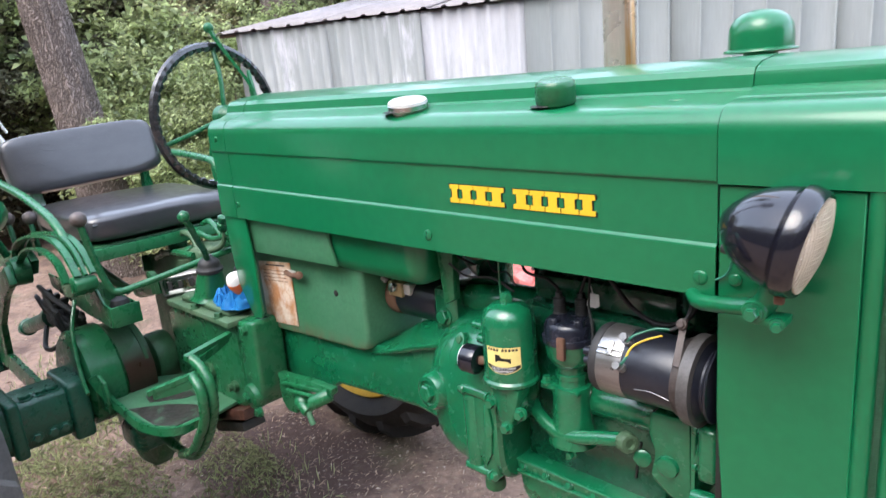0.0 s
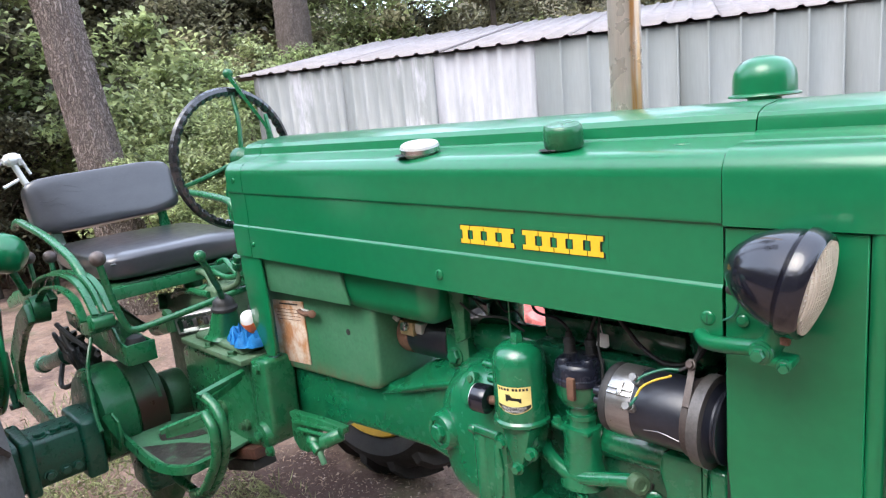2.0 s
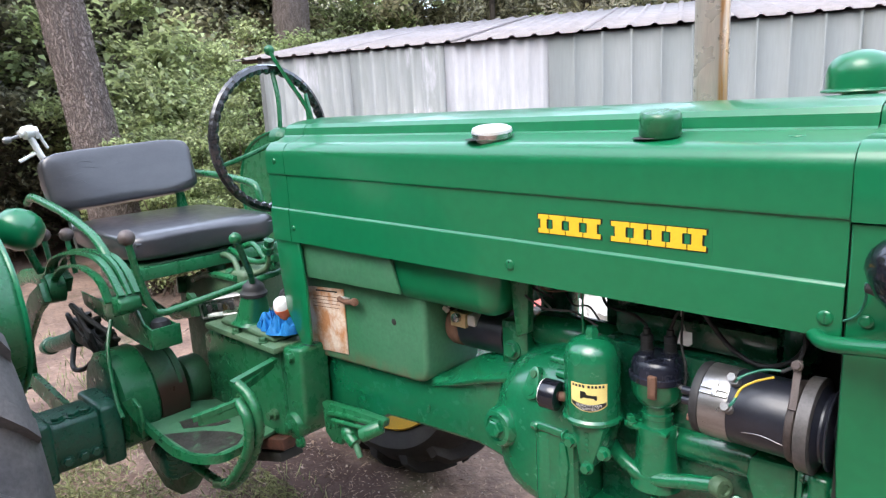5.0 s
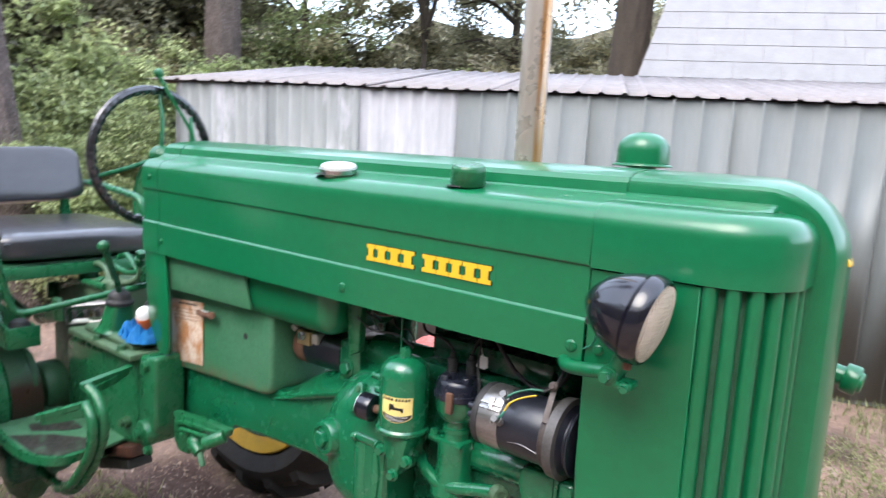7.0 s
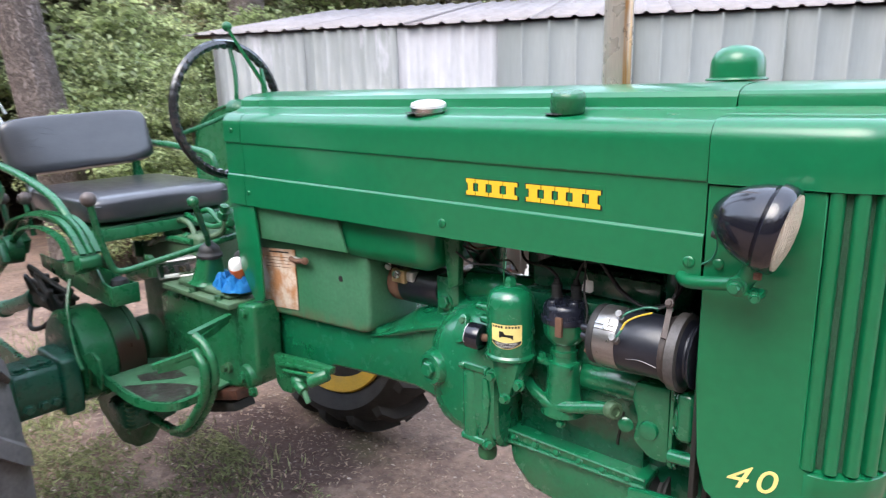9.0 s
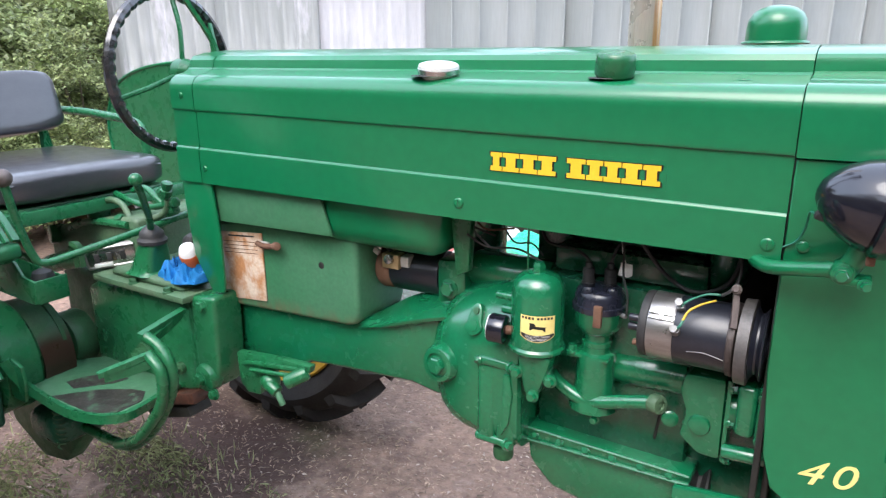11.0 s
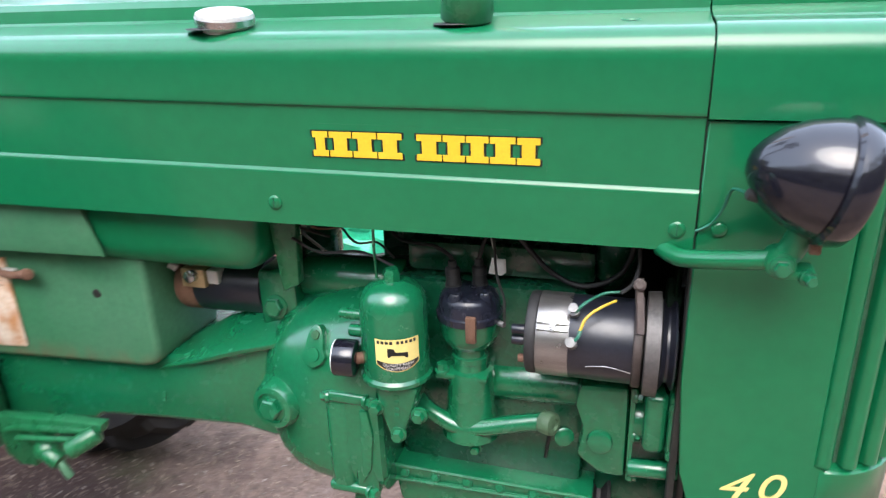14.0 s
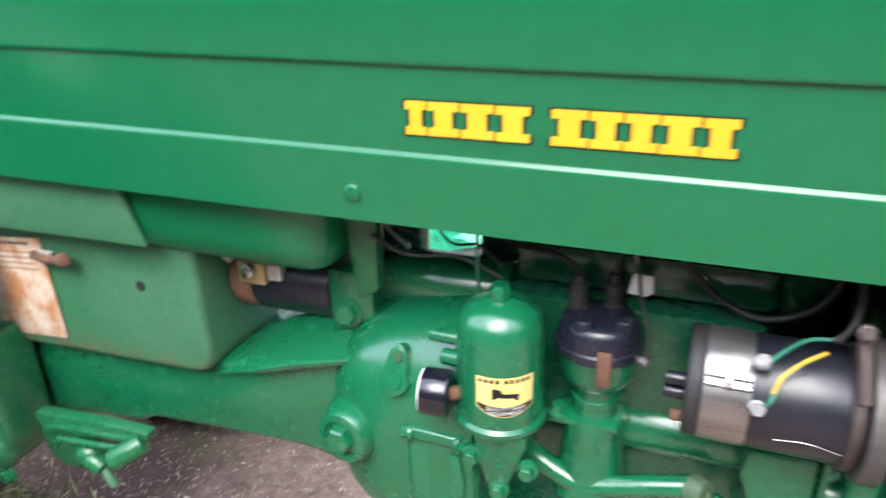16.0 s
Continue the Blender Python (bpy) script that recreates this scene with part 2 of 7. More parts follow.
M_WALL_W = material("weathered_white_metal", (0.150, 0.160, 0.156), (0.185, 0.192, 0.192), 3.0, 0.5, 0.1, metal=0.1, fine=0.06, stretch=(3, 3, 0.25), lo=0.42, hi=0.6,
                    spots=[((0.315, 0.308, 0.328), 1.9, 0.52, 0.62, (2.4, 2.4, 0.55)), ((0.135, 0.148, 0.145), 6, 0.58, 0.74, (5, 5, 0.12)), ((0.30, 0.26, 0.22), 9, 0.70, 0.85, (4, 4, 0.3))])
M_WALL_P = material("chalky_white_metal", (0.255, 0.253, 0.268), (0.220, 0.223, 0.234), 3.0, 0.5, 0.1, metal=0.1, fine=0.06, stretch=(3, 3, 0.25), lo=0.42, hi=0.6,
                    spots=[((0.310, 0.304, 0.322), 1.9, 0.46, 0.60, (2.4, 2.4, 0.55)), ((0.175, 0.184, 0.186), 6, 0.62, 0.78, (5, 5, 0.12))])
M_WALL_G = material("pale_grey_metal", (0.148, 0.162, 0.160), (0.182, 0.192, 0.190), 2.0, 0.5, 0.1, metal=0.1, fine=0.06, stretch=(3, 3, 0.25),
                    spots=[((0.30, 0.27, 0.23), 8, 0.7, 0.85, (4, 4, 0.3))])
M_ROOF = material("weathered_roof_metal", (0.265, 0.237, 0.237), (0.205, 0.182, 0.180), 4, 0.6, 0.1, metal=0.1, fine=0.12,
                  spots=[((0.22, 0.15, 0.10), 12, 0.66, 0.8, None)])
M_SHINGLE = material("pale_asphalt_shingle", (0.335, 0.33, 0.34), (0.285, 0.28, 0.29), 5, 0.9, 0.05, bump=0.4, bump_scale=200, fine=0.08)


def bark_material(name, light, dark, cells):
    """Upright plates of bark with dark furrows between them."""
    m = material(name, light, tuple(v * 0.62 for v in light), 14, 0.95, 0.03, fine=0.35, stretch=(1, 1, 0.5))
    nt = m.node_tree
    bsdf = nt.nodes["Principled BSDF"]
    coord = nt.nodes.new("ShaderNodeTexCoord").outputs["Object"]
    wob = nt.nodes.new("ShaderNodeTexNoise")
    wob.inputs["Scale"].default_value, wob.inputs["Detail"].default_value = 9, 4
    nt.links.new(coord, wob.inputs["Vector"])
    mad = nt.nodes.new("ShaderNodeVectorMath")
    mad.operation = "MULTIPLY_ADD"
    mad.inputs[1].default_value = (0.12, 0.12, 0.30)
    nt.links.new(wob.outputs["Color"], mad.inputs[0]), nt.links.new(coord, mad.inputs[2])
    fit = nt.nodes.new("ShaderNodeMapping")
    fit.inputs["Scale"].default_value = (1, 1, 0.20)
    nt.links.new(mad.outputs[0], fit.inputs[0])
    vor = nt.nodes.new("ShaderNodeTexVoronoi")
    vor.feature = "DISTANCE_TO_EDGE"
    vor.inputs["Scale"].default_value = cells
    nt.links.new(fit.outputs[0], vor.inputs["Vector"])
    edge = ramp(nt, vor.outputs["Distance"], 0.22, 0.0)
    old = bsdf.inputs["Base Color"].links[0].from_socket
    nt.links.new(mix_rgb(nt, edge, old, dark), bsdf.inputs["Base Color"])
    b = nt.nodes.new("ShaderNodeBump")
    b.invert = True
    b.inputs["Strength"].default_value, b.inputs["Distance"].default_value = 1.0, 0.02
    nt.links.new(edge, b.inputs["Height"]), nt.links.new(b.outputs[0], bsdf.inputs["Normal"])
    return m


M_BARK = bark_material("pine_bark", (0.33, 0.265, 0.235), (0.125, 0.092, 0.080), 56)
M_BARK2 = material("dark_bark", (0.085, 0.065, 0.05), (0.05, 0.04, 0.032), 8, 0.95, 0.03, bump=1.0, bump_scale=20, fine=0.3, stretch=(1, 1, 0.22))
M_TWIG = material("dry_twig", (0.16, 0.12, 0.09), None, 20, 0.9, 0.05)
M_PALE = material("pale_wood_chips", (0.42, 0.34, 0.28), (0.30, 0.23, 0.18), 30, 0.9, 0.05, fine=0.2, island=0.4)
M_CHIP = material("dry_litter", (0.33, 0.24, 0.17), (0.22, 0.15, 0.105), 20, 0.9, 0.05, fine=0.2, island=0.55)
M_SOIL = material("bare_dirt", (0.278, 0.182, 0.137), (0.145, 0.092, 0.068), 2.2, 0.95, 0.04, bump=1.0, bump_scale=26, relief=0.022, fine=0.28,
                  spots=[((0.34, 0.25, 0.205), 5, 0.56, 0.72, None), ((0.080, 0.049, 0.040), 1.7, 0.50, 0.66, None),
                         ((0.075, 0.085, 0.03), 1.1, 0.58, 0.72, None), ((0.38, 0.31, 0.25), 55, 0.64, 0.72, None)])


def shade_patch(m, x, y, rx, ry, colour):
    """Shade under the tractor, painted on the dirt round x, y with a ragged rim."""
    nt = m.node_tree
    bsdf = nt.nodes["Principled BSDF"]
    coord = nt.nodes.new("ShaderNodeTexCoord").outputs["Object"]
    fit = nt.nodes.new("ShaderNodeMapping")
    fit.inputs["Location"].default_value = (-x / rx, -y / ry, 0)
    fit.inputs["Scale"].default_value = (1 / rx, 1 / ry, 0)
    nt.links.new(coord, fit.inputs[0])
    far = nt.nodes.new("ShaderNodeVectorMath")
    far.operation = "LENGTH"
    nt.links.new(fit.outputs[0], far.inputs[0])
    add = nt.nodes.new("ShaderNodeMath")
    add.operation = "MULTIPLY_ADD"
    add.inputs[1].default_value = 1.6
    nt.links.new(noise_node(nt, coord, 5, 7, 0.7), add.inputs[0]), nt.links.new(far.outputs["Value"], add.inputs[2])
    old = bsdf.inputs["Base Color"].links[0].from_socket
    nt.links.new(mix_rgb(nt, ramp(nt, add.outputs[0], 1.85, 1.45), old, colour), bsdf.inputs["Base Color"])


shade_patch(M_SOIL, -2.27, 1.28, 0.62, 0.40, (0.085, 0.050, 0.042))


def leaf_material(name, c1, c2, shine=0.45):
    m = material(name, c1, c2, 1.2, shine, 0.1, fine=0.15, island=0.6)
    nt = m.node_tree
    bsdf, out = nt.nodes["Principled BSDF"], nt.nodes["Material Output"]
    tr = nt.nodes.new("ShaderNodeBsdfTranslucent")
    add = nt.nodes.new("ShaderNodeMixShader")
    add.inputs[0].default_value = 0.45
    nt.links.new(bsdf.inputs["Base Color"].links[0].from_socket, tr.inputs[0])
    nt.links.new(bsdf.outputs[0], add.inputs[1]), nt.links.new(tr.outputs[0], add.inputs[2])
    nt.links.new(add.outputs[0], out.inputs[0])
    return m


M_LEAF = leaf_material("broad_leaves", (0.255, 0.325, 0.135), (0.47, 0.50, 0.26))
# leaf colour darkened to paint the shade of the hollow behind the fresh bushes
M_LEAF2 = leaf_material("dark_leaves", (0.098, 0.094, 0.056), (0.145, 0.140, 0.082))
M_LEAF3 = leaf_material("olive_leaves", (0.23, 0.22, 0.12), (0.37, 0.33, 0.205))
# the haze of distance is mixed into these pale leaf colours
M_LEAFFAR = leaf_material("hazy_far_leaves", (0.26, 0.26, 0.15), (0.38, 0.35, 0.24))
M_GRASS = leaf_material("grass_blades", (0.20, 0.24, 0.09), (0.34, 0.34, 0.18))


M_LENS = material("ribbed_lens_glass", (0.60, 0.52, 0.42), (0.48, 0.41, 0.33), 40, 0.14, 0.05, fine=0.05, coat=0.8)


# ---------------------------------------------------------------- mesh helpers
class Geo:
    """Vertices and faces of a part that is being built."""

    def __init__(self):
        self.v, self.f = [], []

    def add(self, verts, faces):
        n = len(self.v)
        self.v += [tuple(p) for p in verts]
        self.f += [tuple(i + n for i in f) for f in faces]
        return self

    def join(self, other):
        return self.add(other.v, other.f)

    def moved(self, m):
        self.v = [tuple(m @ Vector(p)) for p in self.v]
        return self


def from_bm(bm):
    bm.verts.index_update()
    g = Geo().add([v.co for v in bm.verts], [[v.index for v in f.verts] for f in bm.faces])
    bm.free()
    return g


def make_mesh(name, g, mat, angle=38):
    me = bpy.data.meshes.new(name)
    me.from_pydata(g.v, [], g.f)
    for m in mat if isinstance(mat, (list, tuple)) else [mat]:
        me.materials.append(m)
    me.validate()
    me.polygons.foreach_set("use_smooth", [True] * len(me.polygons))
    me.set_sharp_from_angle(angle=radians(angle))
    return me


def part(name, g, mat, parent=None, label="", angle=38):
    ob = new(name, make_mesh(name, g, mat, angle))
    if parent is not None:
        ob.parent = parent
        if parent.parent is None:
            ob.matrix_parent_inverse = Matrix.Translation(-parent.location)
    return tagged(ob, label)


def thing(name, at, label, category, group="", kind=""):
    return tagged_at(new(name), at, label, category, group, kind)


def tagged_at(ob, at, label, category, group, kind):
    ob.location = at
    ob.empty_display_size = 0.1
    return tagged(ob, label, category, group, kind)


def box(x0, x1, y0, y1, z0, z1, b=0.004, seg=2):
    bm = bmesh.new()
    bmesh.ops.create_cube(bm, size=1)
    for v in bm.verts:
        v.co = ((x0 + x1) / 2 + v.co.x * (x1 - x0), (y0 + y1) / 2 + v.co.y * (y1 - y0), (z0 + z1) / 2 + v.co.z * (z1 - z0))
    if b:
        bmesh.ops.bevel(bm, geom=bm.edges[:], offset=b, segments=seg, profile=0.5, affect="EDGES", clamp_overlap=True)
    return from_bm(bm)


def prism(poly, y0, y1, b=0.004, seg=2):
    """A polygon of (x, z), extruded from y0 to y1, its edges rounded."""
    bm = bmesh.new()
    vs = [bm.verts.new((x, y0, z)) for x, z in poly]
    face = bm.faces.new(vs)
    bm.normal_update()
    if face.normal.y > 0:
        face.normal_flip()
    ext = bmesh.ops.extrude_face_region(bm, geom=[face])
    for v in ext["geom"]:
        if isinstance(v, bmesh.types.BMVert):
            v.co.y = y1
    bmesh.ops.recalc_face_normals(bm, faces=bm.faces[:])
    if b:
        bmesh.ops.bevel(bm, geom=bm.edges[:], offset=b, segments=seg, profile=0.5, affect="EDGES", clamp_overlap=True)
    return from_bm(bm)


def rev(profile, origin, axis, n=28):
    """A profile of (along, radius), turned round an axis."""
    axis = Vector(axis).normalized()
    m = Matrix.Translation(origin) @ axis.to_track_quat("Z", "Y").to_matrix().to_4x4()
    verts, faces = [], []
    for h, r in profile:
        verts += [m @ Vector((r * math.cos(2 * math.pi * k / n), r * math.sin(2 * math.pi * k / n), h)) for k in range(n)]
    for i in range(len(profile) - 1):
        faces += [(i * n + k, i * n + (k + 1) % n, (i + 1) * n + (k + 1) % n, (i + 1) * n + k) for k in range(n)]
    faces.append(tuple(range(n))[::-1])
    faces.append(tuple((len(profile) - 1) * n + k for k in range(n)))
    return Geo().add(verts, faces)


def cyl(p, q, r, b=0.003, n=24):
    p, q = Vector(p), Vector(q)
    h = (q - p).length
    b = min(b, r * 0.5, h * 0.4)
    return rev([(0, r - b), (b * 0.3, r - b * 0.3), (b, r), (h - b, r), (h - b * 0.3, r - b * 0.3), (h, r - b)], p, q - p, n)


def ball(c, r, sx=1, sy=1, sz=1, n=20):
    g = rev([(-r * math.cos(math.pi * k / 12), max(1e-4, r * math.sin(math.pi * k / 12))) for k in range(13)], (0, 0, 0), (0, 0, 1), n)
    return g.moved(Matrix.Translation(c) @ Matrix.Diagonal((sx, sy, sz, 1)))


def smooth_path(pts, n=6):
    pts = [Vector(p) for p in pts]
    if len(pts) < 3:
        return pts
    ext = [2 * pts[0] - pts[1]] + pts + [2 * pts[-1] - pts[-2]]
    out = []
    for i in range(1, len(ext) - 2):
        a, b, c, d = ext[i - 1:i + 3]
        for k in range(n):
            t = k / n
            out.append(0.5 * ((2 * b) + (c - a) * t + (2 * a - 5 * b + 4 * c - d) * t * t + (3 * b - a - 3 * c + d) * t ** 3))
    return out + [pts[-1]]


def tube(pts, r, n=10, smooth=6, flat=None):
    """A round bar along points; flat (w, h) makes it a flat bar."""
    ps = smooth_path(pts, smooth) if smooth else [Vector(p) for p in pts]
    verts, faces = [], []
    up = Vector((0.12, 0.2, 1)).normalized()
    for i, p in enumerate(ps):
        d = (ps[min(i + 1, len(ps) - 1)] - ps[max(i - 1, 0)]).normalized()
        side = d.cross(up)
        side = side.normalized() if side.length > 1e-3 else Vector((1, 0, 0))
        u = side.cross(d).normalized()
        up = u if not flat else up
        rr = r(i / max(1, len(ps) - 1)) if callable(r) else r
        if flat:
            w, h = flat
            ring = [(-w, -h), (w, -h), (w, h), (-w, h)]
            verts += [p + side * a + u * c for a, c in ring]
        else:
            verts += [p + side * rr * math.cos(2 * math.pi * k / n) + u * rr * math.sin(2 * math.pi * k / n) for k in range(n)]
    m = 4 if flat else n
    for i in range(len(ps) - 1):
        faces += [(i * m + k, i * m + (k + 1) % m, (i + 1) * m + (k + 1) % m, (i + 1) * m + k) for k in range(m)]
    faces += [tuple(range(m))[::-1], tuple((len(ps) - 1) * m + k for k in range(m))]
    return Geo().add(verts, faces)


def bolt(p, axis, r=0.011, h=0.009):
    p, axis = Vector(p), Vector(axis).normalized()
    g = cyl(p - axis * 0.004, p + axis * 0.002, r * 1.35, 0.001, 16)
    return g.join(rev([(0, r), (h * 0.8, r), (h, r * 0.85)], p + axis * 0.002, axis, 6))


def slot_screw(p, r=0.0095):
    """A round screw head on a side plate that faces -y, with a slot."""
    x, y, z = p
    g = rev([(0, r), (0.0015, r), (0.003, r * 0.8), (0.0036, r * 0.5), (0.0037, 0.0005)], (x, y, z), (0, -1, 0), 18)
    return g


def sheet(rows):
    """A surface through rows of points."""
    n = len(rows[0])
    g = Geo()
    g.v = [tuple(p) for r in rows for p in r]
    g.f = [(i * n + k, i * n + k + 1, (i + 1) * n + k + 1, (i + 1) * n + k) for i in range(len(rows) - 1) for k in range(n - 1)]
    return g


def thicken(ob, t, offset=-1):
    mod = ob.modifiers.new("thickness", "SOLIDIFY")
    mod.thickness, mod.offset = t, offset
    return ob


# ---------------------------------------------------------------- the tractor
YC = 1.03                     # its middle line
tractor = thing("tractor", (-1.2, YC, 0.0), "green vintage farm tractor with yellow lettering, standing on bare dirt", "tractor")


def body(name, g, mat=M_SHEET, label="", parent=None, angle=38):
    return part(name, g, mat, parent or tractor, label, angle)


# hood: one half of the section, from the lower edge up to the foot of the ridge
SHOULDER = [(0.863 - 0.030 * math.cos(a), 1.386 + 0.031 * math.sin(a)) for a in [radians(d) for d in (0, 18, 36, 54, 70, 84)]]
HALF = [(0.833, 1.181), (0.833, 1.183), (0.833, 1.2435), (0.833, 1.2455), (0.8340, 1.2478), (0.8370, 1.2506), (0.8370, 1.2526),
        (0.8370, 1.3255), (0.8370, 1.3275), (0.8337, 1.3286), (0.8328, 1.3310), (0.8328, 1.3330), (0.8330, 1.3840)] + SHOULDER + [(0.892, 1.4195), (0.934, 1.4270)]
RIDGE = [(0.934, 1.4270), (0.939, 1.4305), (0.942, 1.4465), (0.948, 1.4550), (0.968, 1.4620), (YC, 1.4680)]


def tapered(p):
    """Towards the rear the ridge grows wider and the side creases rise."""
    x, y, z = p
    w = min(1.1, max(0.0, (-0.3125 - x) / 1.1765))
    side = 1 if y < YC else -1
    a = YC - abs(y - YC)
    if a > 0.862:
        a -= 0.044 * w * (min(1.0, (a - 0.862) / 0.076) if a < 0.938 else (YC - a) / (YC - 0.938))
    if z < 1.345 and z > 1.20:
        z += (0.0135 if z > 1.30 else 0.0105) * w - 0.0005
    return (x, YC - side * (YC - a), z)




def mirrored(half):
    return half + [(2 * YC - y, z) for y, z in reversed(half)]


def hood_shell(x0, x1, section, steps=3, t=0.003):
    """A bent sheet of thickness t between two places along the tractor."""
    inner = []
    for i, (y, z) in enumerate(section):
        a, b = section[max(i - 1, 0)], section[min(i + 1, len(section) - 1)]
        d = Vector((b[0] - a[0], b[1] - a[1])).normalized()
        inner.append((y + d.y * t, z - d.x * t))
    loop = section + inner[::-1]
    loop.append(loop[0])
    g = sheet([[(x0 + (x1 - x0) * i / steps, y, z) for y, z in loop] for i in range(steps + 1)])
    n = len(loop)
    for base, flip in ((0, False), (steps * n, True)):
        for i in range(len(section) - 1):
            f = (base + i, base + i + 1, base + n - 3 - i, base + n - 2 - i)
            g.f.append(f[::-1] if flip else f)
    return g


hood_g = hood_shell(-1.489, -0.3125, mirrored(HALF + RIDGE[1:-1] + [(YC - 0.015, 1.4680)]), 6)
hood_g.v = [tapered(v) for v in hood_g.v]
hood = body("hood", hood_g, M_SHEET, "smooth green sheet-metal hood with a raised middle ridge", None, 24)
cowl_g = hood_shell(-1.566, -1.4915, mirrored(HALF + RIDGE[1:-1] + [(YC - 0.015, 1.4680)]))
cowl_g.v = [tapered(v) for v in cowl_g.v]
cowl_rear = body("dash_cowl", cowl_g, M_SHEET, "", None, 24)
body("dash_panel", prism([(-1.563, 1.10), (-1.550, 1.10), (-1.550, 1.40), (-1.563, 1.40)], 0.842, 2 * YC - 0.842, 0.003), M_SHEET)
for s in (0, 1):
    y0, y1 = (0.839, 0.846) if s == 0 else (2 * YC - 0.846, 2 * YC - 0.839)
    body("cowl_leg", prism([(-1.568, 1.19), (-1.562, 1.09), (-1.550, 1.0), (-1.500, 0.918), (-1.464, 0.921), (-1.458, 0.94), (-1.456, 1.05), (-1.470, 1.19)], y0, y1, 0.002), M_SHEET)
for x, z in ((-0.821, 1.209), (-0.331, 1.205), (-1.475, 1.215), (-1.53, 1.373)):
    sc = body("slotted_screw", slot_screw((x, 0.833, z), 0.0095 if z < 1.21 else 0.0065), M_SHEET)
    part("screw_slot", box(x - 0.0007, x + 0.0007, 0.8289, 0.8304, z - 0.007, z + 0.007, 0), M_GRIME_SHADE, sc)
body("slotted_screw", slot_screw((-0.288, 0.834, 1.208), 0.008), M_SHEET)

# front cowl: the section carried round the rounded nose
XF, RC = -0.050, 0.097


def plan(inset, n=9):
    """Points (x, y) of the near half of the nose from the seam to the middle line."""
    pts = [(-0.3108, 0.833 + inset), (-0.3098, 0.833 + inset), (-0.22, 0.833 + inset), (XF - RC, 0.833 + inset)]
    for k in range(1, n + 1):
        a = math.pi / 2 * k / n
        pts.append((XF - RC + (RC - inset) * math.sin(a), 0.833 + RC - (RC - inset) * math.cos(a)))
    return pts + [(XF - inset, 0.965), (XF - inset, YC)]


def nose_ring(inset, z):
    p = [(x, y, z) for x, y in plan(inset)]
    return p + [(x, 2 * YC - y, z) for x, y, z in reversed(p[:-1])]


rings = [nose_ring(0.006, 1.3255), nose_ring(0.0, 1.3275)] + [nose_ring(y - 0.833, z) for y, z in SHOULDER] + [nose_ring(0.050, 1.4195)]
g = sheet(rings)
top = nose_ring(0.050, 1.4195)
half = len(plan(0.050))
near = top[:half]
shelf = [[p for p in near]] + [[(p[0], max(p[1], y), z) for p in near] for y, z in ((0.905, 1.4212), (0.926, 1.4245), (0.934, 1.4270), (0.939, 1.4305))]
g.join(sheet(shelf))
g.join(sheet([[(x, 2 * YC - y, z) for x, y, z in r] for r in shelf]))
nose = body("front_cowl", g, M_SHEET, "green rounded front cowl above the grille")
thicken(nose, 0.0025, 1)

# ridge of the cowl, over the top and down the front
path = [(-0.3108, 1.4255, 0, 1), (-0.3098, 1.4255, 0, 1), (-0.20, 1.4255, 0, 1), (-0.122, 1.4255, 0, 1)]
for k in range(1, 9):
    a = math.pi / 2 * k / 8
    path.append((-0.122 + 0.070 * math.sin(a), 1.3555 + 0.070 * math.cos(a), math.sin(a), math.cos(a)))
path += [(-0.052, 1.20, 1, 0), (-0.052, 1.0, 1, 0), (-0.052, 0.80, 1, 0)]
SEC = [(-0.097, -0.003), (-0.0925, 0.001), (-0.0900, 0.005), (-0.0885, 0.019), (-0.0868, 0.0245), (-0.082, 0.0295), (-0.062, 0.0365), (0, 0.0425)]
SEC = SEC + [(-a, h) for a, h in reversed(SEC[:-1])]
body("nose_ridge", sheet([[(x + nx * h * 0.9, YC + a * (1 - 0.4 * nx), z + nz * h) for a, h in SEC] for x, z, nx, nz in path]), M_SHEET, "", None, 24)
part("medallion", prism([(-0.017, 1.352), (-0.0125, 1.352), (-0.0155, 1.363), (-0.020, 1.363)], YC - 0.016, YC + 0.016, 0.0015), M_YELLOW, nose, "yellow badge")

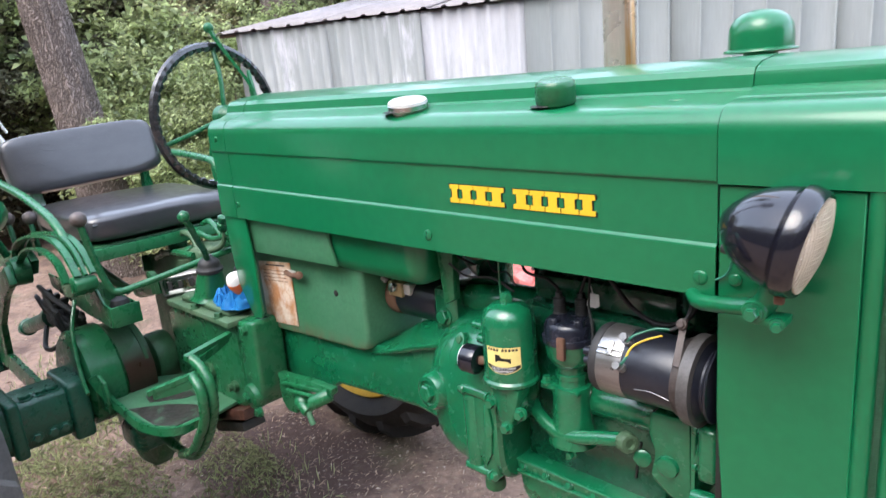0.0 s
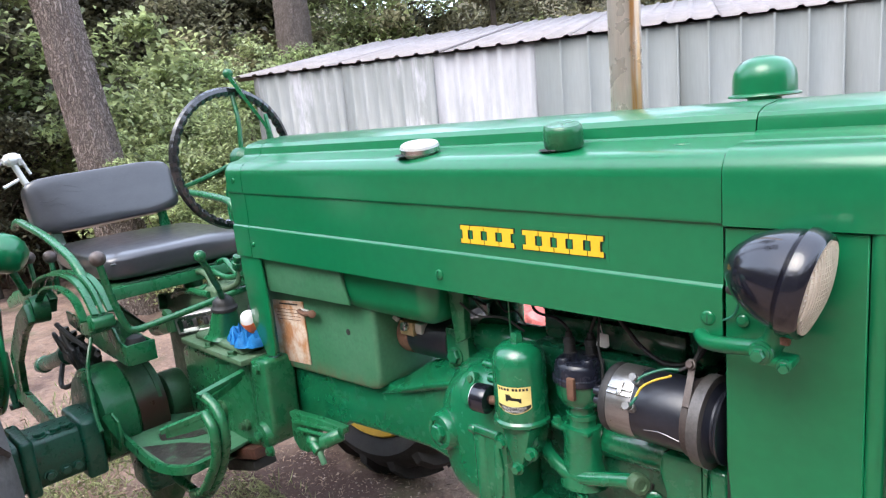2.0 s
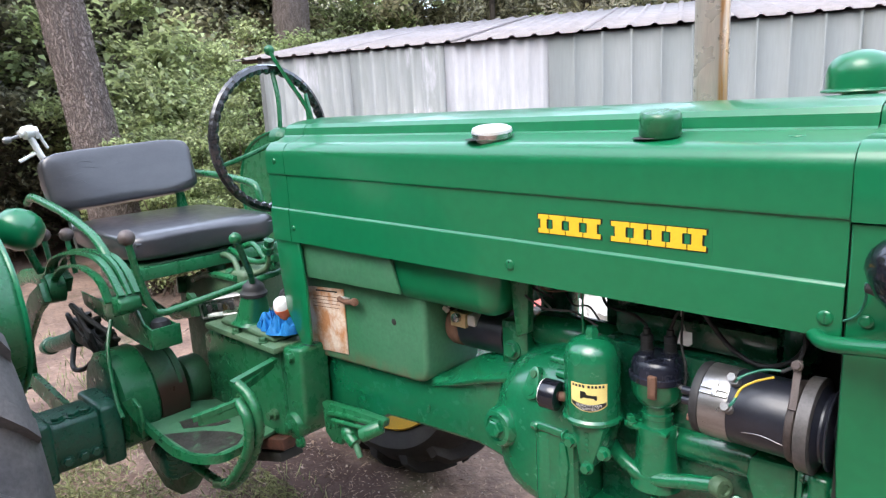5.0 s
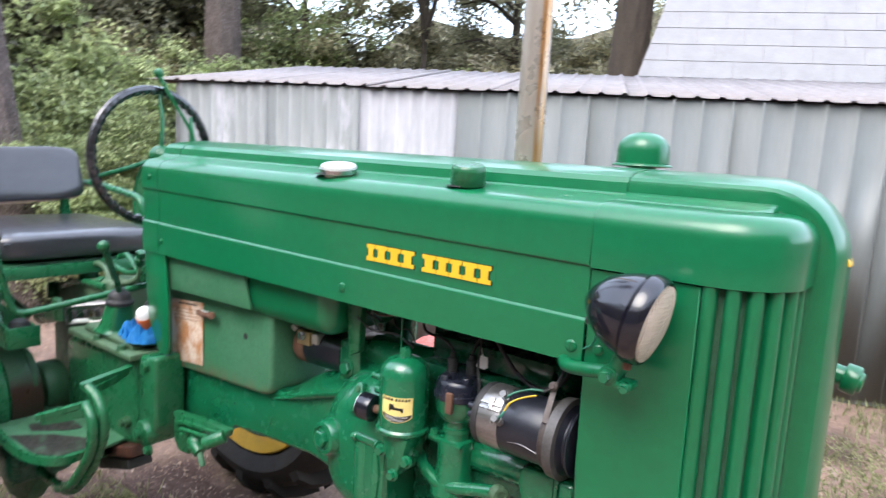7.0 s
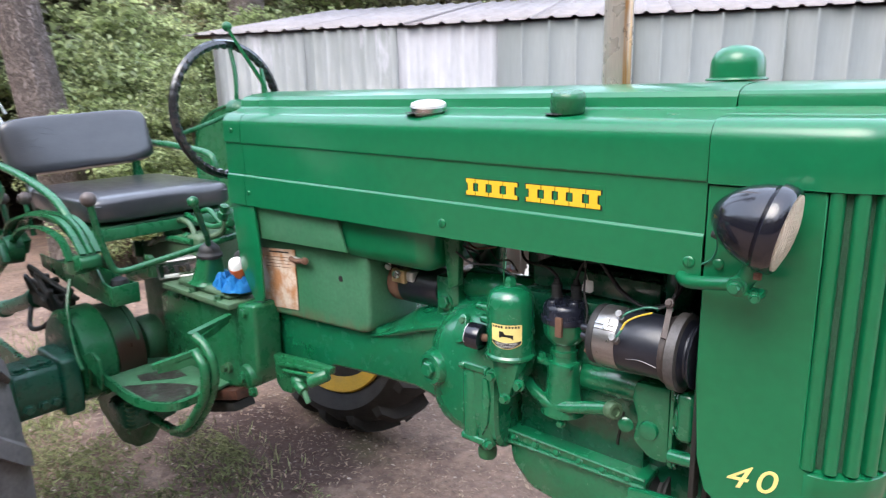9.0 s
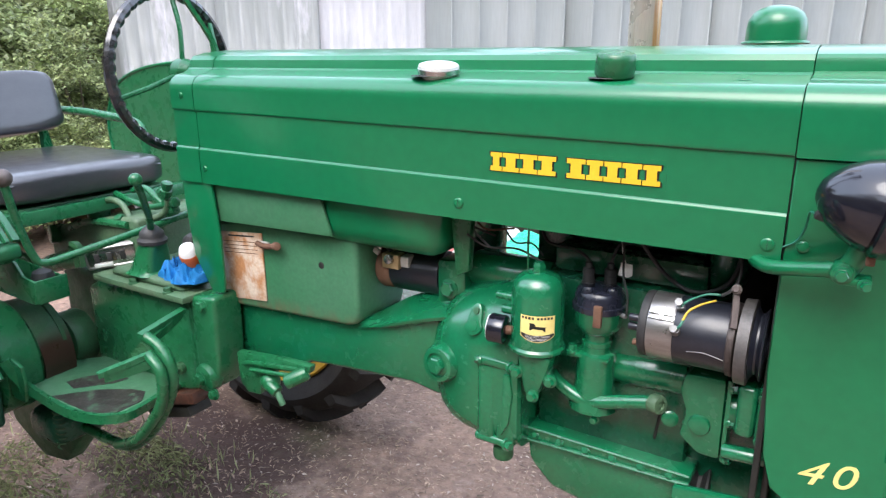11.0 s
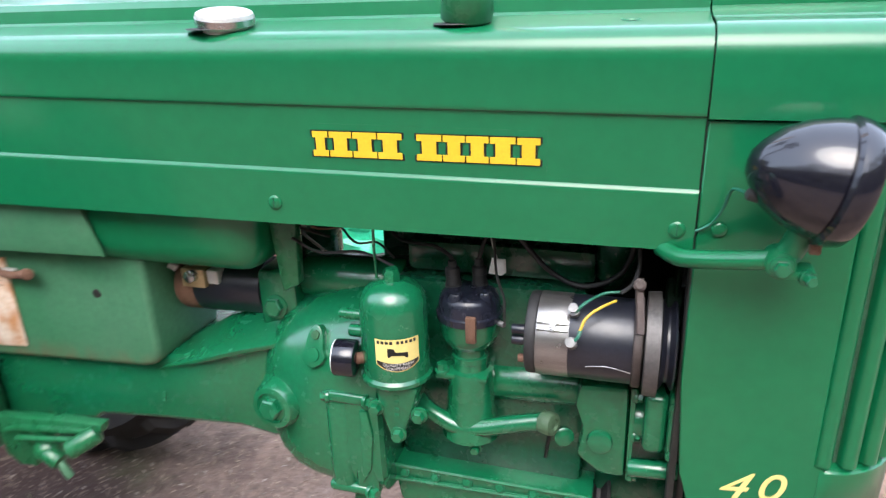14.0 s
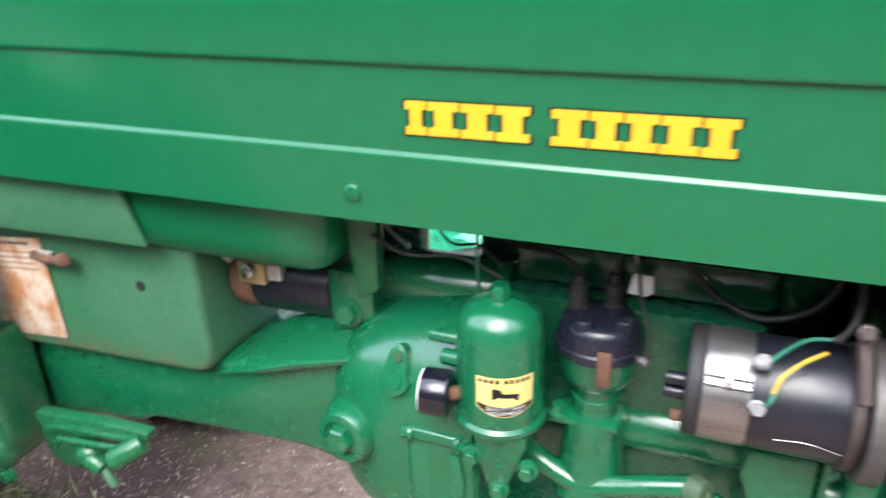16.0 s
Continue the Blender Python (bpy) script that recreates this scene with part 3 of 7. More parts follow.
# grille: side panels, corner louvres and a dark core
for s in (0, 1):
    flip = (lambda y: y) if s == 0 else (lambda y: 2 * YC - y)
    y0, y1 = sorted((flip(0.836), flip(0.840)))
    pan = body("radiator_side_panel", prism([(-0.3100, 1.324), (-0.3100, 1.02), (-0.300, 0.885), (-0.286, 0.835), (-0.255, 0.812), (-0.20, 0.803), (-0.141, 0.800),
                                             (-0.141, 0.919), (-0.153, 0.924), (-0.155, 1.324)], y0, y1, 0.0015, 1), M_SHEET)
    lo = plan(0.003)[3:-1]
    lip = [[(x, flip(y), z) for x, y in lo] for z in (0.80, 0.915)] + [[(x - 0.012, flip(y + 0.012), 0.924) for x, y in lo]]
    thicken(body("grille_sill", sheet(lip), M_SHEET), 0.003, 0)
    core = [(-0.156, 0.833 + 0.014)] + plan(0.014)[3:-1]
    body("grille_core", sheet([[(x, flip(y), z) for x, y in core] for z in (0.86, 1.335)]), M_SCREEN)
    arc = smooth_path([(x, y, 0) for x, y in plan(0.0)[3:-1]], 8)
    lens = [0.0]
    for a, b in zip(arc, arc[1:]):
        lens.append(lens[-1] + (b - a).length)

    def along(d):
        for i in range(len(arc) - 1):
            if lens[i + 1] >= d:
                t = (d - lens[i]) / max(1e-6, lens[i + 1] - lens[i])
                dirv = (arc[i + 1] - arc[i]).normalized()
                return arc[i].lerp(arc[i + 1], t), dirv
        return arc[-1], (arc[-1] - arc[-2]).normalized()

    for k in range(6):
        d = 0.003 + 0.0308 * k
        c, dirv = along(d)
        nrm = Vector((dirv.y, -dirv.x, 0))
        prof = [(-0.0098, -0.015), (-0.0096, -0.008), (-0.0080, -0.003), (-0.0045, -0.0004), (0.0, 0.0005), (0.0045, -0.0004), (0.0080, -0.003), (0.0096, -0.008), (0.0098, -0.015)]
        rows = []
        for z in (0.924, 1.15, 1.327):
            rows.append([(c.x + dirv.x * a + nrm.x * h, flip(c.y + dirv.y * a + nrm.y * h), z) for a, h in prof])
        body("grille_louvre", sheet(rows), M_SHEET)

# raised lettering block: plain bars of the mark's size and colour
WIDTHS = [0.0215, 0.031, 0.032, 0.032, 0, 0.032, 0.0275, 0.0275, 0.031, 0.0275]
x = -0.7605
mark = body("side_mark", prism([(-0.765, 1.2655), (-0.474, 1.2625), (-0.474, 1.3085), (-0.765, 1.3115)], 0.8366, 0.8371, 0, 1), M_SHEET, "row of yellow bars edged in black")
for w in WIDTHS:
    w *= 0.945
    if not w:
        x += 0.0165
        continue
    z0 = 1.2715 - (x + 0.76) * 0.006
    z1, s = z0 + 0.0305, w * 0.29
    c = x + w / 2
    shape = [(x, z0), (x + w, z0), (x + w, z0 + 0.0075), (c + s, z0 + 0.0075), (c + s, z1 - 0.0075), (x + w, z1 - 0.0075), (x + w, z1), (x, z1), (x, z1 - 0.0075),
             (c - s, z1 - 0.0075), (c - s, z0 + 0.0075), (x, z0 + 0.0075)]
    grow = [(c + (px - c) * (1 + 0.0026 / max(abs(px - c), 0.004)), pz + (0.0014 if pz > z0 + 0.015 else -0.0014)) for px, pz in shape]
    part("bar_edge", prism(grow, 0.8358, 0.8367, 0, 1), M_INK, mark)
    part("bar", prism(shape, 0.8350, 0.8360, 0, 1), M_YELLOW, mark)
    x += w + 0.0018


def lettering(text, size, m, mat, parent, name="lettering", shear=0.0, bend=None, depth=0.0006):
    """Text of the built-in font as a mesh; m takes its plane (x right, y up) into the world; bend maps a point further."""
    cu = bpy.data.curves.new(name, "FONT")
    cu.body, cu.size, cu.align_x, cu.extrude, cu.shear = text, size, "CENTER", depth, shear
    tmp = bpy.data.objects.new(name, cu)
    scene.collection.objects.link(tmp)
    me = bpy.data.meshes.new_from_object(tmp.evaluated_get(bpy.context.evaluated_depsgraph_get()))
    bpy.data.objects.remove(tmp)
    bpy.data.curves.remove(cu)
    g = Geo()
    g.v = [tuple(bend(v.co) if bend else m @ v.co) for v in me.vertices]
    g.f = [tuple(p.vertices) for p in me.polygons]
    bpy.data.meshes.remove(me)
    return part(name, g, mat, parent, "", 20)


side_panel = [o for o in tractor.children if o.name.startswith("radiator_side_panel")][0]
NUM = Matrix(((1, 0, 0, -0.2185), (0, 0, -1, 0.8348), (0, 1, 0, 0.8615), (0, 0, 0, 1))) @ pose(0, 0, 0, 0, 0, 6)
lettering("4", 0.056, NUM @ Matrix.Translation((-0.0225, 0.0, 0)) @ Matrix.Diagonal((1.2, 1, 1, 1)), M_CREAM, side_panel, "number", 0.45)
lettering("0", 0.054, NUM @ Matrix.Translation((0.0215, 0.002, 0)) @ Matrix.Diagonal((1.15, 1, 1, 1)), M_CREAM, side_panel, "number", 0.30)

# caps on the hood
def cap(c, r, h, mat, name, label, lean=(0.10, -0.14, 1)):
    x, y, z = c
    t = body(name, rev([(-0.02, r * 0.75), (0.0, r * 0.78), (0.004, r * 0.95), (0.006, r), (h * 0.75, r), (h * 0.92, r * 0.96), (h, r * 0.86), (h + 0.001, r * 0.5), (h + 0.0005, 0.001)],
                       c, lean, 32), mat, label)
    return t


fuel_cap = cap((-0.888, 0.878, 1.4205), 0.036, 0.021, M_TIN, "fuel_cap", "dull silver fuel filler cap")
part("cap_knurl", rev([(0.006, 0.0366), (0.014, 0.0370), (0.0145, 0.036)], (-0.888, 0.878, 1.4205), (0.10, -0.14, 1), 48), M_CHROME, fuel_cap)
part("filler_hole", rev([(0, 0.037), (0.0012, 0.036)], (-0.900, 0.874, 1.4205), (0, 0, 1), 28), M_DARK, fuel_cap)
rad_cap = cap((-0.578, 0.889, 1.4205), 0.030, 0.038, M_REAR, "radiator_cap", "green painted filler cap")
part("filler_hole", rev([(0, 0.0305), (0.0012, 0.0295)], (-0.586, 0.886, 1.4205), (0, 0, 1), 28), M_DARK, rad_cap)
body("hood_plug", rev([(0, 0.012), (0.0015, 0.011), (0.002, 0.001)], (-0.395, 0.905, 1.4205), (0, 0, 1), 18), M_SHEET)

# air intake dome and exhaust stack on the far side of the ridge
DX, DY = -0.395, 1.194
body("air_intake_cap", rev([(-0.03, 0.026), (0.030, 0.026), (0.032, 0.053), (0.0335, 0.0555), (0.036, 0.0545), (0.038, 0.049), (0.060, 0.0485), (0.072, 0.0465), (0.083, 0.040),
                            (0.091, 0.029), (0.0955, 0.014), (0.0968, 0.001)], (DX, DY, 1.4380), (0, 0, 1), 40), M_SHEET, "green domed air intake cap")
stack = body("exhaust_pipe", rev([(0, 0.0282), (0.9, 0.0278)], (-0.604, 1.1245, 1.25), (0, 0, 1), 36), M_PIPE, "weathered metal exhaust pipe with a rust streak")

# headlight on its arm
LC = Vector((-0.205, 0.768, 1.283))
AX = Vector((0.965, 0.03, -0.22)).normalized()
lamp = body("headlight", rev([(-0.076, 0.001), (-0.074, 0.012), (-0.067, 0.023), (-0.053, 0.038), (-0.036, 0.0480), (-0.018, 0.0545), (-0.006, 0.0570), (-0.004, 0.0555), (-0.002, 0.0580), (0.000, 0.0608), (0.005, 0.0612),
                              (0.012, 0.0600), (0.019, 0.0580), (0.021, 0.0555), (0.017, 0.0525)], LC, AX, 48), M_BLACK, "glossy black teardrop headlight")
part("lens", rev([(0.014, 0.0535), (0.020, 0.0520), (0.024, 0.044), (0.027, 0.030), (0.0285, 0.015), (0.029, 0.001)], LC, AX, 40), M_LENS, lamp, "ribbed warm glass lens")
fr = AX.to_track_quat("Z", "Y").to_matrix().to_4x4()
for k in range(-8, 9):
    off = k * 0.0058
    w = math.sqrt(max(0, 0.0515 ** 2 - off ** 2))
    crown = lambda rad: 0.0296 - 3.1 * rad * rad
    for turn in (0, 1):
        pts = [Matrix.Translation(LC) @ fr @ Vector(((off, w * s) if turn else (w * s, off)) + (crown(math.hypot(off, w * s)),)) for s in (-1, -0.5, 0, 0.5, 1)]
        part("lens_rib", tube(pts, 0.0012 if turn else 0.0008, 5, 2), M_LENS, lamp)
part("lens_clip", box(LC.x - 0.012, LC.x - 0.002, LC.y - 0.016, LC.y - 0.008, LC.z - 0.068, LC.z - 0.056, 0.002), M_RUST, lamp, "small rusty clip")
part("wire_stub", rev([(0, 0.007), (0.012, 0.006), (0.014, 0.003)], LC - AX * 0.060 + Vector((0, -0.004, -0.030)), -AX, 12), M_RUBBER, lamp)
arm = body("headlight_arm", tube([(-0.345, 0.842, 1.180), (-0.325, 0.815, 1.180), (-0.285, 0.790, 1.190), (-0.250, 0.775, 1.199), (-0.236, 0.772, 1.201)], 0.0100, 12, 5), M_SHEET)
part("knuckle", cyl((-0.238, 0.756, 1.200), (-0.238, 0.788, 1.200), 0.014), M_SHEET, arm)
part("stem", tube([(-0.236, 0.772, 1.20), (-0.228, 0.771, 1.215), (-0.220, 0.770, 1.238)], 0.013, 12, 4), M_SHEET, arm)
part("bolt", bolt((-0.238, 0.755, 1.200), (0, -1, 0), 0.008), M_CAST, arm)
part("clamp", box(-0.236, -0.206, 0.757, 0.787, 1.186, 1.196, 0.003), M_SHEET, arm)
part("bolt", bolt((-0.214, 0.757, 1.190), (0.3, -1, 0), 0.006), M_CAST, arm)
body("headlight_wire", tube([LC - AX * 0.072 + Vector((0, -0.004, -0.030)), (-0.284, 0.80, 1.262), (-0.288, 0.822, 1.235), (-0.300, 0.832, 1.212), (-0.330, 0.838, 1.196), (-0.350, 0.85, 1.186)], 0.0016, 6, 6), M_WIREG)
# the far lamp's arm shows past the nose
far_arm = body("headlight_arm", tube([(-0.345, 1.225, 1.18), (-0.28, 1.27, 1.19), (-0.236, 1.29, 1.20), (-0.19, 1.30, 1.20)], 0.0125, 12, 5), M_SHEET)
part("knuckle", cyl((-0.115, 1.262, 1.150), (0.002, 1.262, 1.128), 0.018), M_SHEET, far_arm)
part("collar", cyl((-0.028, 1.262, 1.134), (-0.004, 1.262, 1.129), 0.026), M_SHEET, far_arm)

# generator
GX, GY, GZ = -0.484, 0.872, 1.043


def slim(g):
    """Draws a part of the generator in towards its axis."""
    g.v = [(x, GY + (y - GY) * 0.92, GZ + (z - GZ) * 0.92) for x, y, z in g.v]
    return g


gen = body("generator", slim(cyl((GX + 0.04, GY, GZ), (-0.360, GY, GZ), 0.0575, 0.002, 40)), M_ARMATURE, "dark cylindrical generator with a bare steel band and worn pulley")
part("band", slim(cyl((GX + 0.002, GY, GZ), (GX + 0.042, GY, GZ), 0.0582, 0.001, 40)), M_STEEL, gen, "bare steel band")
part("end_plate", slim(cyl((GX - 0.012, GY, GZ), (GX + 0.002, GY, GZ), 0.0578, 0.004, 40)), M_RUBBER, gen)
for dz in (0.004, -0.005):
    part("band_strap", slim(box(GX + 0.003, GX + 0.041, -0.0615, -0.054, dz - 0.0022, dz + 0.0022, 0.001).moved(Matrix.Translation((0, GY, GZ)) @ pose(0, 0, 0, -36, 0, 0))), M_CHROME, gen)
part("band_buckle", slim(box(GX + 0.019, GX + 0.026, -0.0625, -0.052, -0.008, 0.016, 0.001).moved(Matrix.Translation((0, GY, GZ)) @ pose(0, 0, 0, -36, 0, 0))), M_CHROME, gen)
part("mount_plate", cyl((-0.367, GY, GZ), (-0.356, GY, GZ), 0.0565, 0.003, 40), M_BRACKET, gen, "brown greasy end bracket")
part("fan_disc", rev([(0, 0.05), (0.001, 0.064), (0.017, 0.065), (0.018, 0.055)], (-0.354, GY, GZ), (1, 0, 0), 40), M_FANDISC, gen)
part("pulley", rev([(0, 0.05), (0.003, 0.056), (0.009, 0.046), (0.012, 0.046), (0.018, 0.055), (0.020, 0.053), (0.021, 0.02), (0.024, 0.018), (0.025, 0.01)], (-0.338, GY, GZ), (1, 0, 0), 36), M_ARMATURE, gen)
for y, z in ((0.8365, 1.0975), (0.8145, 1.0625)):
    t = part("terminal", slim(cyl((-0.438, y + 0.014, z - 0.014), (-0.438, y - 0.006, z + 0.003), 0.0072, 0.001, 16)), M_GREYRIM, gen)
    part("terminal_nut", rev([(0, 0.006), (0.006, 0.006)], (-0.438, y - 0.006, z + 0.003), (0, -1, 0.6), 6), M_GREYRIM, t)
part("wire", slim(tube([(-0.436, 0.827, 1.099), (-0.425, 0.835, 1.110), (-0.405, 0.855, 1.117), (-0.385, 0.862, 1.118)], 0.0021, 8)), M_WIREG, gen)
part("wire", slim(tube([(-0.436, 0.806, 1.066), (-0.430, 0.805, 1.075), (-0.427, 0.812, 1.084)], 0.0021, 8)), M_WIREG, gen)
part("wire", slim(tube([(-0.428, 0.810, 1.082), (-0.422, 0.818, 1.097), (-0.408, 0.830, 1.107), (-0.390, 0.845, 1.113)], 0.0018, 8)), M_WIREY, gen)
part("wire", slim(tube([(-0.385, 0.858, 1.118), (-0.372, 0.87, 1.128), (-0.366, 0.885, 1.15), (-0.37, 0.90, 1.19)], 0.0028, 8)), M_RUBBER, gen)
part("strap_bolt", bolt((-0.3645, 0.852, 1.128), (0, -1, 0.4), 0.0055, 0.004), M_KNOB, gen)
part("strap", tube([(-0.360, 0.824, 1.078), (-0.362, 0.840, 1.101), (-0.364, 0.853, 1.118), (-0.364, 0.858, 1.134)], 0, flat=(0.0044, 0.0022)), M_KNOB, gen)
for dz in (0.0, 0.016):
    part("terminal_post", slim(cyl((GX - 0.030, GY - 0.03, GZ + dz), (GX - 0.008, GY - 0.03, GZ + dz), 0.007, 0.001, 12)), M_ARMATURE, gen)
part("terminal_post", slim(cyl((GX - 0.022, GY - 0.03, GZ - 0.028), (GX - 0.008, GY - 0.03, GZ - 0.028), 0.006, 0.001, 12)), M_RUST, gen)
part("scratch", slim(tube([(-0.420, 0.8162, 1.028), (-0.395, 0.8145, 1.032), (-0.368, 0.8155, 1.026)], 0.0007, 4)), M_STEEL, gen)

# oil filter
OX, OY = -0.681, 0.868
filt = body("oil_filter", rev([(0.953, 0.020), (0.955, 0.046), (0.959, 0.0505), (0.964, 0.0505), (0.968, 0.047), (1.062, 0.0465), (1.076, 0.0445), (1.088, 0.038), (1.096, 0.026),
                               (1.099, 0.013), (1.0995, 0.001)], (OX, OY, 0), (0, 0, 1), 44), M_CAST, "green painted oil filter canister with a yellow label")
part("filter_nut", rev([(0, 0.0115), (0.012, 0.0115), (0.014, 0.010), (0.017, 0.009)], (OX, OY, 1.098), (0, 0, 1), 6), M_CAST, filt)
FACE = math.atan2(-0.90, 0.40)


def on_filter(u, v, lift=0.0):
    a = FACE + u / 0.0468
    return (OX + (0.0468 + lift) * math.cos(a), OY + (0.0468 + lift) * math.sin(a), v)


def filter_patch(shape, lift, cols=14):
    """A label shape (u from -1 to 1 -> lower and upper edge) wrapped on the canister."""
    rows = []
    for k in range(cols + 1):
        u = -1 + 2 * k / cols
        lo, hi, w = shape(u)
        rows.append([on_filter(u * w, lo, lift), on_filter(u * w, hi, lift)])
    return sheet(rows)


lab = part("label", filter_patch(lambda u: (0.9855 + 0.010 * u * u, 1.0335, 0.0305), 0.0006), M_CREAM, filt, "pale yellow shield label")
part("label_foot", filter_patch(lambda u: (0.9868 + 0.010 * u * u, 0.9985 + 0.0035 * u * u, 0.0290), 0.0010), M_INK, lab)
for k, w in enumerate((0.0052, 0.0055, 0.0055, 0.0055, 0.0055, 0.005, 0.005, 0.0055, 0.005)):
    u0 = -0.0275 + k * 0.0058 + (0.003 if k > 3 else 0)
    part("label_bar", sheet([[on_filter(u0 + dx, 1.0270, 0.0011), on_filter(u0 + dx, 1.0315, 0.0011)] for dx in (0, w * 0.7)]), M_INK, lab)
part("label_emblem", filter_patch(lambda u: (1.0098 - 0.001 * u - 0.003 * (abs(u) > 0.7), 1.0150 + 0.005 * (u < -0.3) - 0.001 * u, 0.0135), 0.0011, 10), M_INK, lab)
lettering("QUALITY FARM", 0.0060, None, M_WHITE, lab, "lettering", 0, lambda c: Vector(on_filter(c.x, 0.9945 + c.y, 0.0014 + c.z)), 0.0001)
lettering("EQUIPMENT", 0.0060, None, M_WHITE, lab, "lettering", 0, lambda c: Vector(on_filter(c.x, 0.9890 + c.y, 0.0014 + c.z)), 0.0001)
foot = body("filter_bracket", prism([(-0.705, 0.956), (-0.640, 0.956), (-0.648, 0.924), (-0.664, 0.878), (-0.676, 0.868), (-0.688, 0.878), (-0.700, 0.924)], 0.835, 0.90, 0.006), M_CAST)
for x, z in ((-0.703, 0.917), (-0.640, 0.914), (-0.672, 0.878)):
    part("bolt", bolt((x, 0.836, z), (0, -1, 0), 0.009), M_CAST, foot)
for k in range(4):
    part("cast_mark", box(-0.676, -0.668, 0.8335, 0.8355, 0.906 + k * 0.010, 0.912 + k * 0.010, 0.001), M_CAST, foot)
gauge = body("oil_gauge", cyl((-0.727, 0.838, 0.990), (-0.757, 0.834, 0.991), 0.026, 0.003, 30), M_BLACK, "small black oil pressure gauge")
part("gauge_face", cyl((-0.7565, 0.8341, 0.991), (-0.7585, 0.8338, 0.991), 0.0235, 0.001, 28), M_WHITE, gauge)
part("gauge_stem", cyl((-0.730, 0.838, 0.990), (-0.700, 0.860, 0.986), 0.008), M_RUST, gauge)

# distributor
X, Y, DZ = -0.586, 0.912, 0.013
dist = body("distributor", rev([(0.979, 0.020), (0.981, 0.030), (0.990, 0.0375), (1.001, 0.0418), (1.020, 0.043), (1.026, 0.0445), (1.031, 0.0445)], (X, Y, DZ), (0, 0, 1), 36), M_CAST, "green distributor with a black cap")
dcap = part("distributor_cap", rev([(1.022, 0.0435), (1.024, 0.0462), (1.033, 0.0462), (1.035, 0.0435), (1.048, 0.0425), (1.056, 0.0400), (1.0605, 0.0345), (1.062, 0.028), (1.062, 0.001)], (X, Y, DZ), (0, 0, 1), 40), M_BAKE, dist, "black bakelite cap")
for dx, dy in ((-0.025, 0.010), (0.010, 0.022)):
    part("boot", rev([(-0.008, 0.0118), (0.006, 0.0118), (0.007, 0.0105), (0.020, 0.0100), (0.021, 0.0108), (0.030, 0.0102), (0.033, 0.0066), (0.041, 0.0056), (0.042, 0.003)], (X + dx, Y + dy, 1.057 + DZ), (-0.04, 0.02, 1), 16), M_RUBBER, dcap)
for dx, dy in ((0.026, -0.014), (-0.012, -0.026)):
    part("cap_stud", rev([(0, 0.012), (0.015, 0.0110), (0.019, 0.0085), (0.0195, 0.001)], (X + dx, Y + dy, 1.048 + DZ), (0, 0, 1), 14), M_BAKE, dcap)
part("clip", box(X + 0.006, X + 0.020, Y - 0.050, Y - 0.042, 1.018, 1.056, 0.002), M_RUST, dist, "rusty cap clip")
part("condenser_stud", cyl((X + 0.040, Y - 0.01, 1.035), (X + 0.052, Y - 0.018, 1.035), 0.004, 0.001, 12), M_GREYRIM, dist)
part("ground_wire", tube([(X + 0.052, Y - 0.016, 1.037), (X + 0.05, Y - 0.01, 1.07), (X + 0.038, Y, 1.10), (X + 0.03, Y + 0.02, 1.15)], 0.002, 6), M_RUBBER, dist)
stem = body("distributor_base", rev([(0.850, 0.044), (0.868, 0.041), (0.890, 0.0350), (0.935, 0.0335), (0.948, 0.035), (0.956, 0.033), (0.958, 0.026), (0.968, 0.0245), (0.970, 0.027), (0.978, 0.027), (0.980, 0.024), (1.000, 0.023)], (X, Y, 0), (0, 0, 1), 28), M_CAST)
part("flange", prism([(X - 0.045, 0.947), (X + 0.030, 0.947), (X + 0.030, 0.956), (X - 0.045, 0.956)], Y - 0.030, Y + 0.02, 0.003), M_CAST, stem)
part("bolt", bolt((X - 0.036, Y - 0.022, 0.957), (0, 0, 1), 0.008), M_CAST, stem)
for dx, dy, ex, ey in ((-0.026, 0.011, -0.085, 0.02), (0.009, 0.023, 0.030, 0.03)):
    rise = 0.010 if ex < 0 else 0.026
    body("spark_lead", tube([(X + dx, Y + dy, 1.108), (X + dx + ex * 0.05, Y + dy, 1.118), (X + dx + ex * 0.35, Y + dy + ey * 0.3, 1.118 + rise), (X + dx + ex, Y + dy + ey, 1.120 + rise), (X + dx + ex * 1.3, Y + dy + ey * 2, 1.150 + rise)], 0.0028, 8), M_RUBBER)
tag = body("paper_tag", prism([(-0.563, 1.094), (-0.545, 1.092), (-0.538, 1.097), (-0.539, 1.116), (-0.558, 1.117)], 0.928, 0.9295, 0.0004), M_WHITE, "small white paper tag on a string")
part("string", tube([(-0.55, 0.929, 1.115), (-0.56, 0.935, 1.14), (-0.57, 0.95, 1.19)], 0.001, 5), M_TIN, tag)

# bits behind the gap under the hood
body("ignition_coil", cyl((-0.905, 1.10, 0.99), (-0.900, 1.10, 1.19), 0.040, 0.006), M_GRIME_SHADE)
body("intake_manifold", box(-0.772, -0.700, 1.06, 1.15, 0.99, 1.19, 0.012), M_GRIME_SHADE)
for k, (a, b, c) in enumerate((((-0.90, 0.93, 1.185), (-0.85, 0.92, 1.15), (-0.79, 0.915, 1.135)), ((-0.87, 0.95, 1.19), (-0.83, 0.94, 1.14), (-0.76, 0.93, 1.15)), ((-0.84, 0.97, 1.18), (-0.86, 0.96, 1.13), (-0.82, 0.95, 1.10)))):
    body("throttle_rod", tube([a, b, c], 0.0022, 6, 5), (M_DARK, M_RUST, M_STEEL)[k])

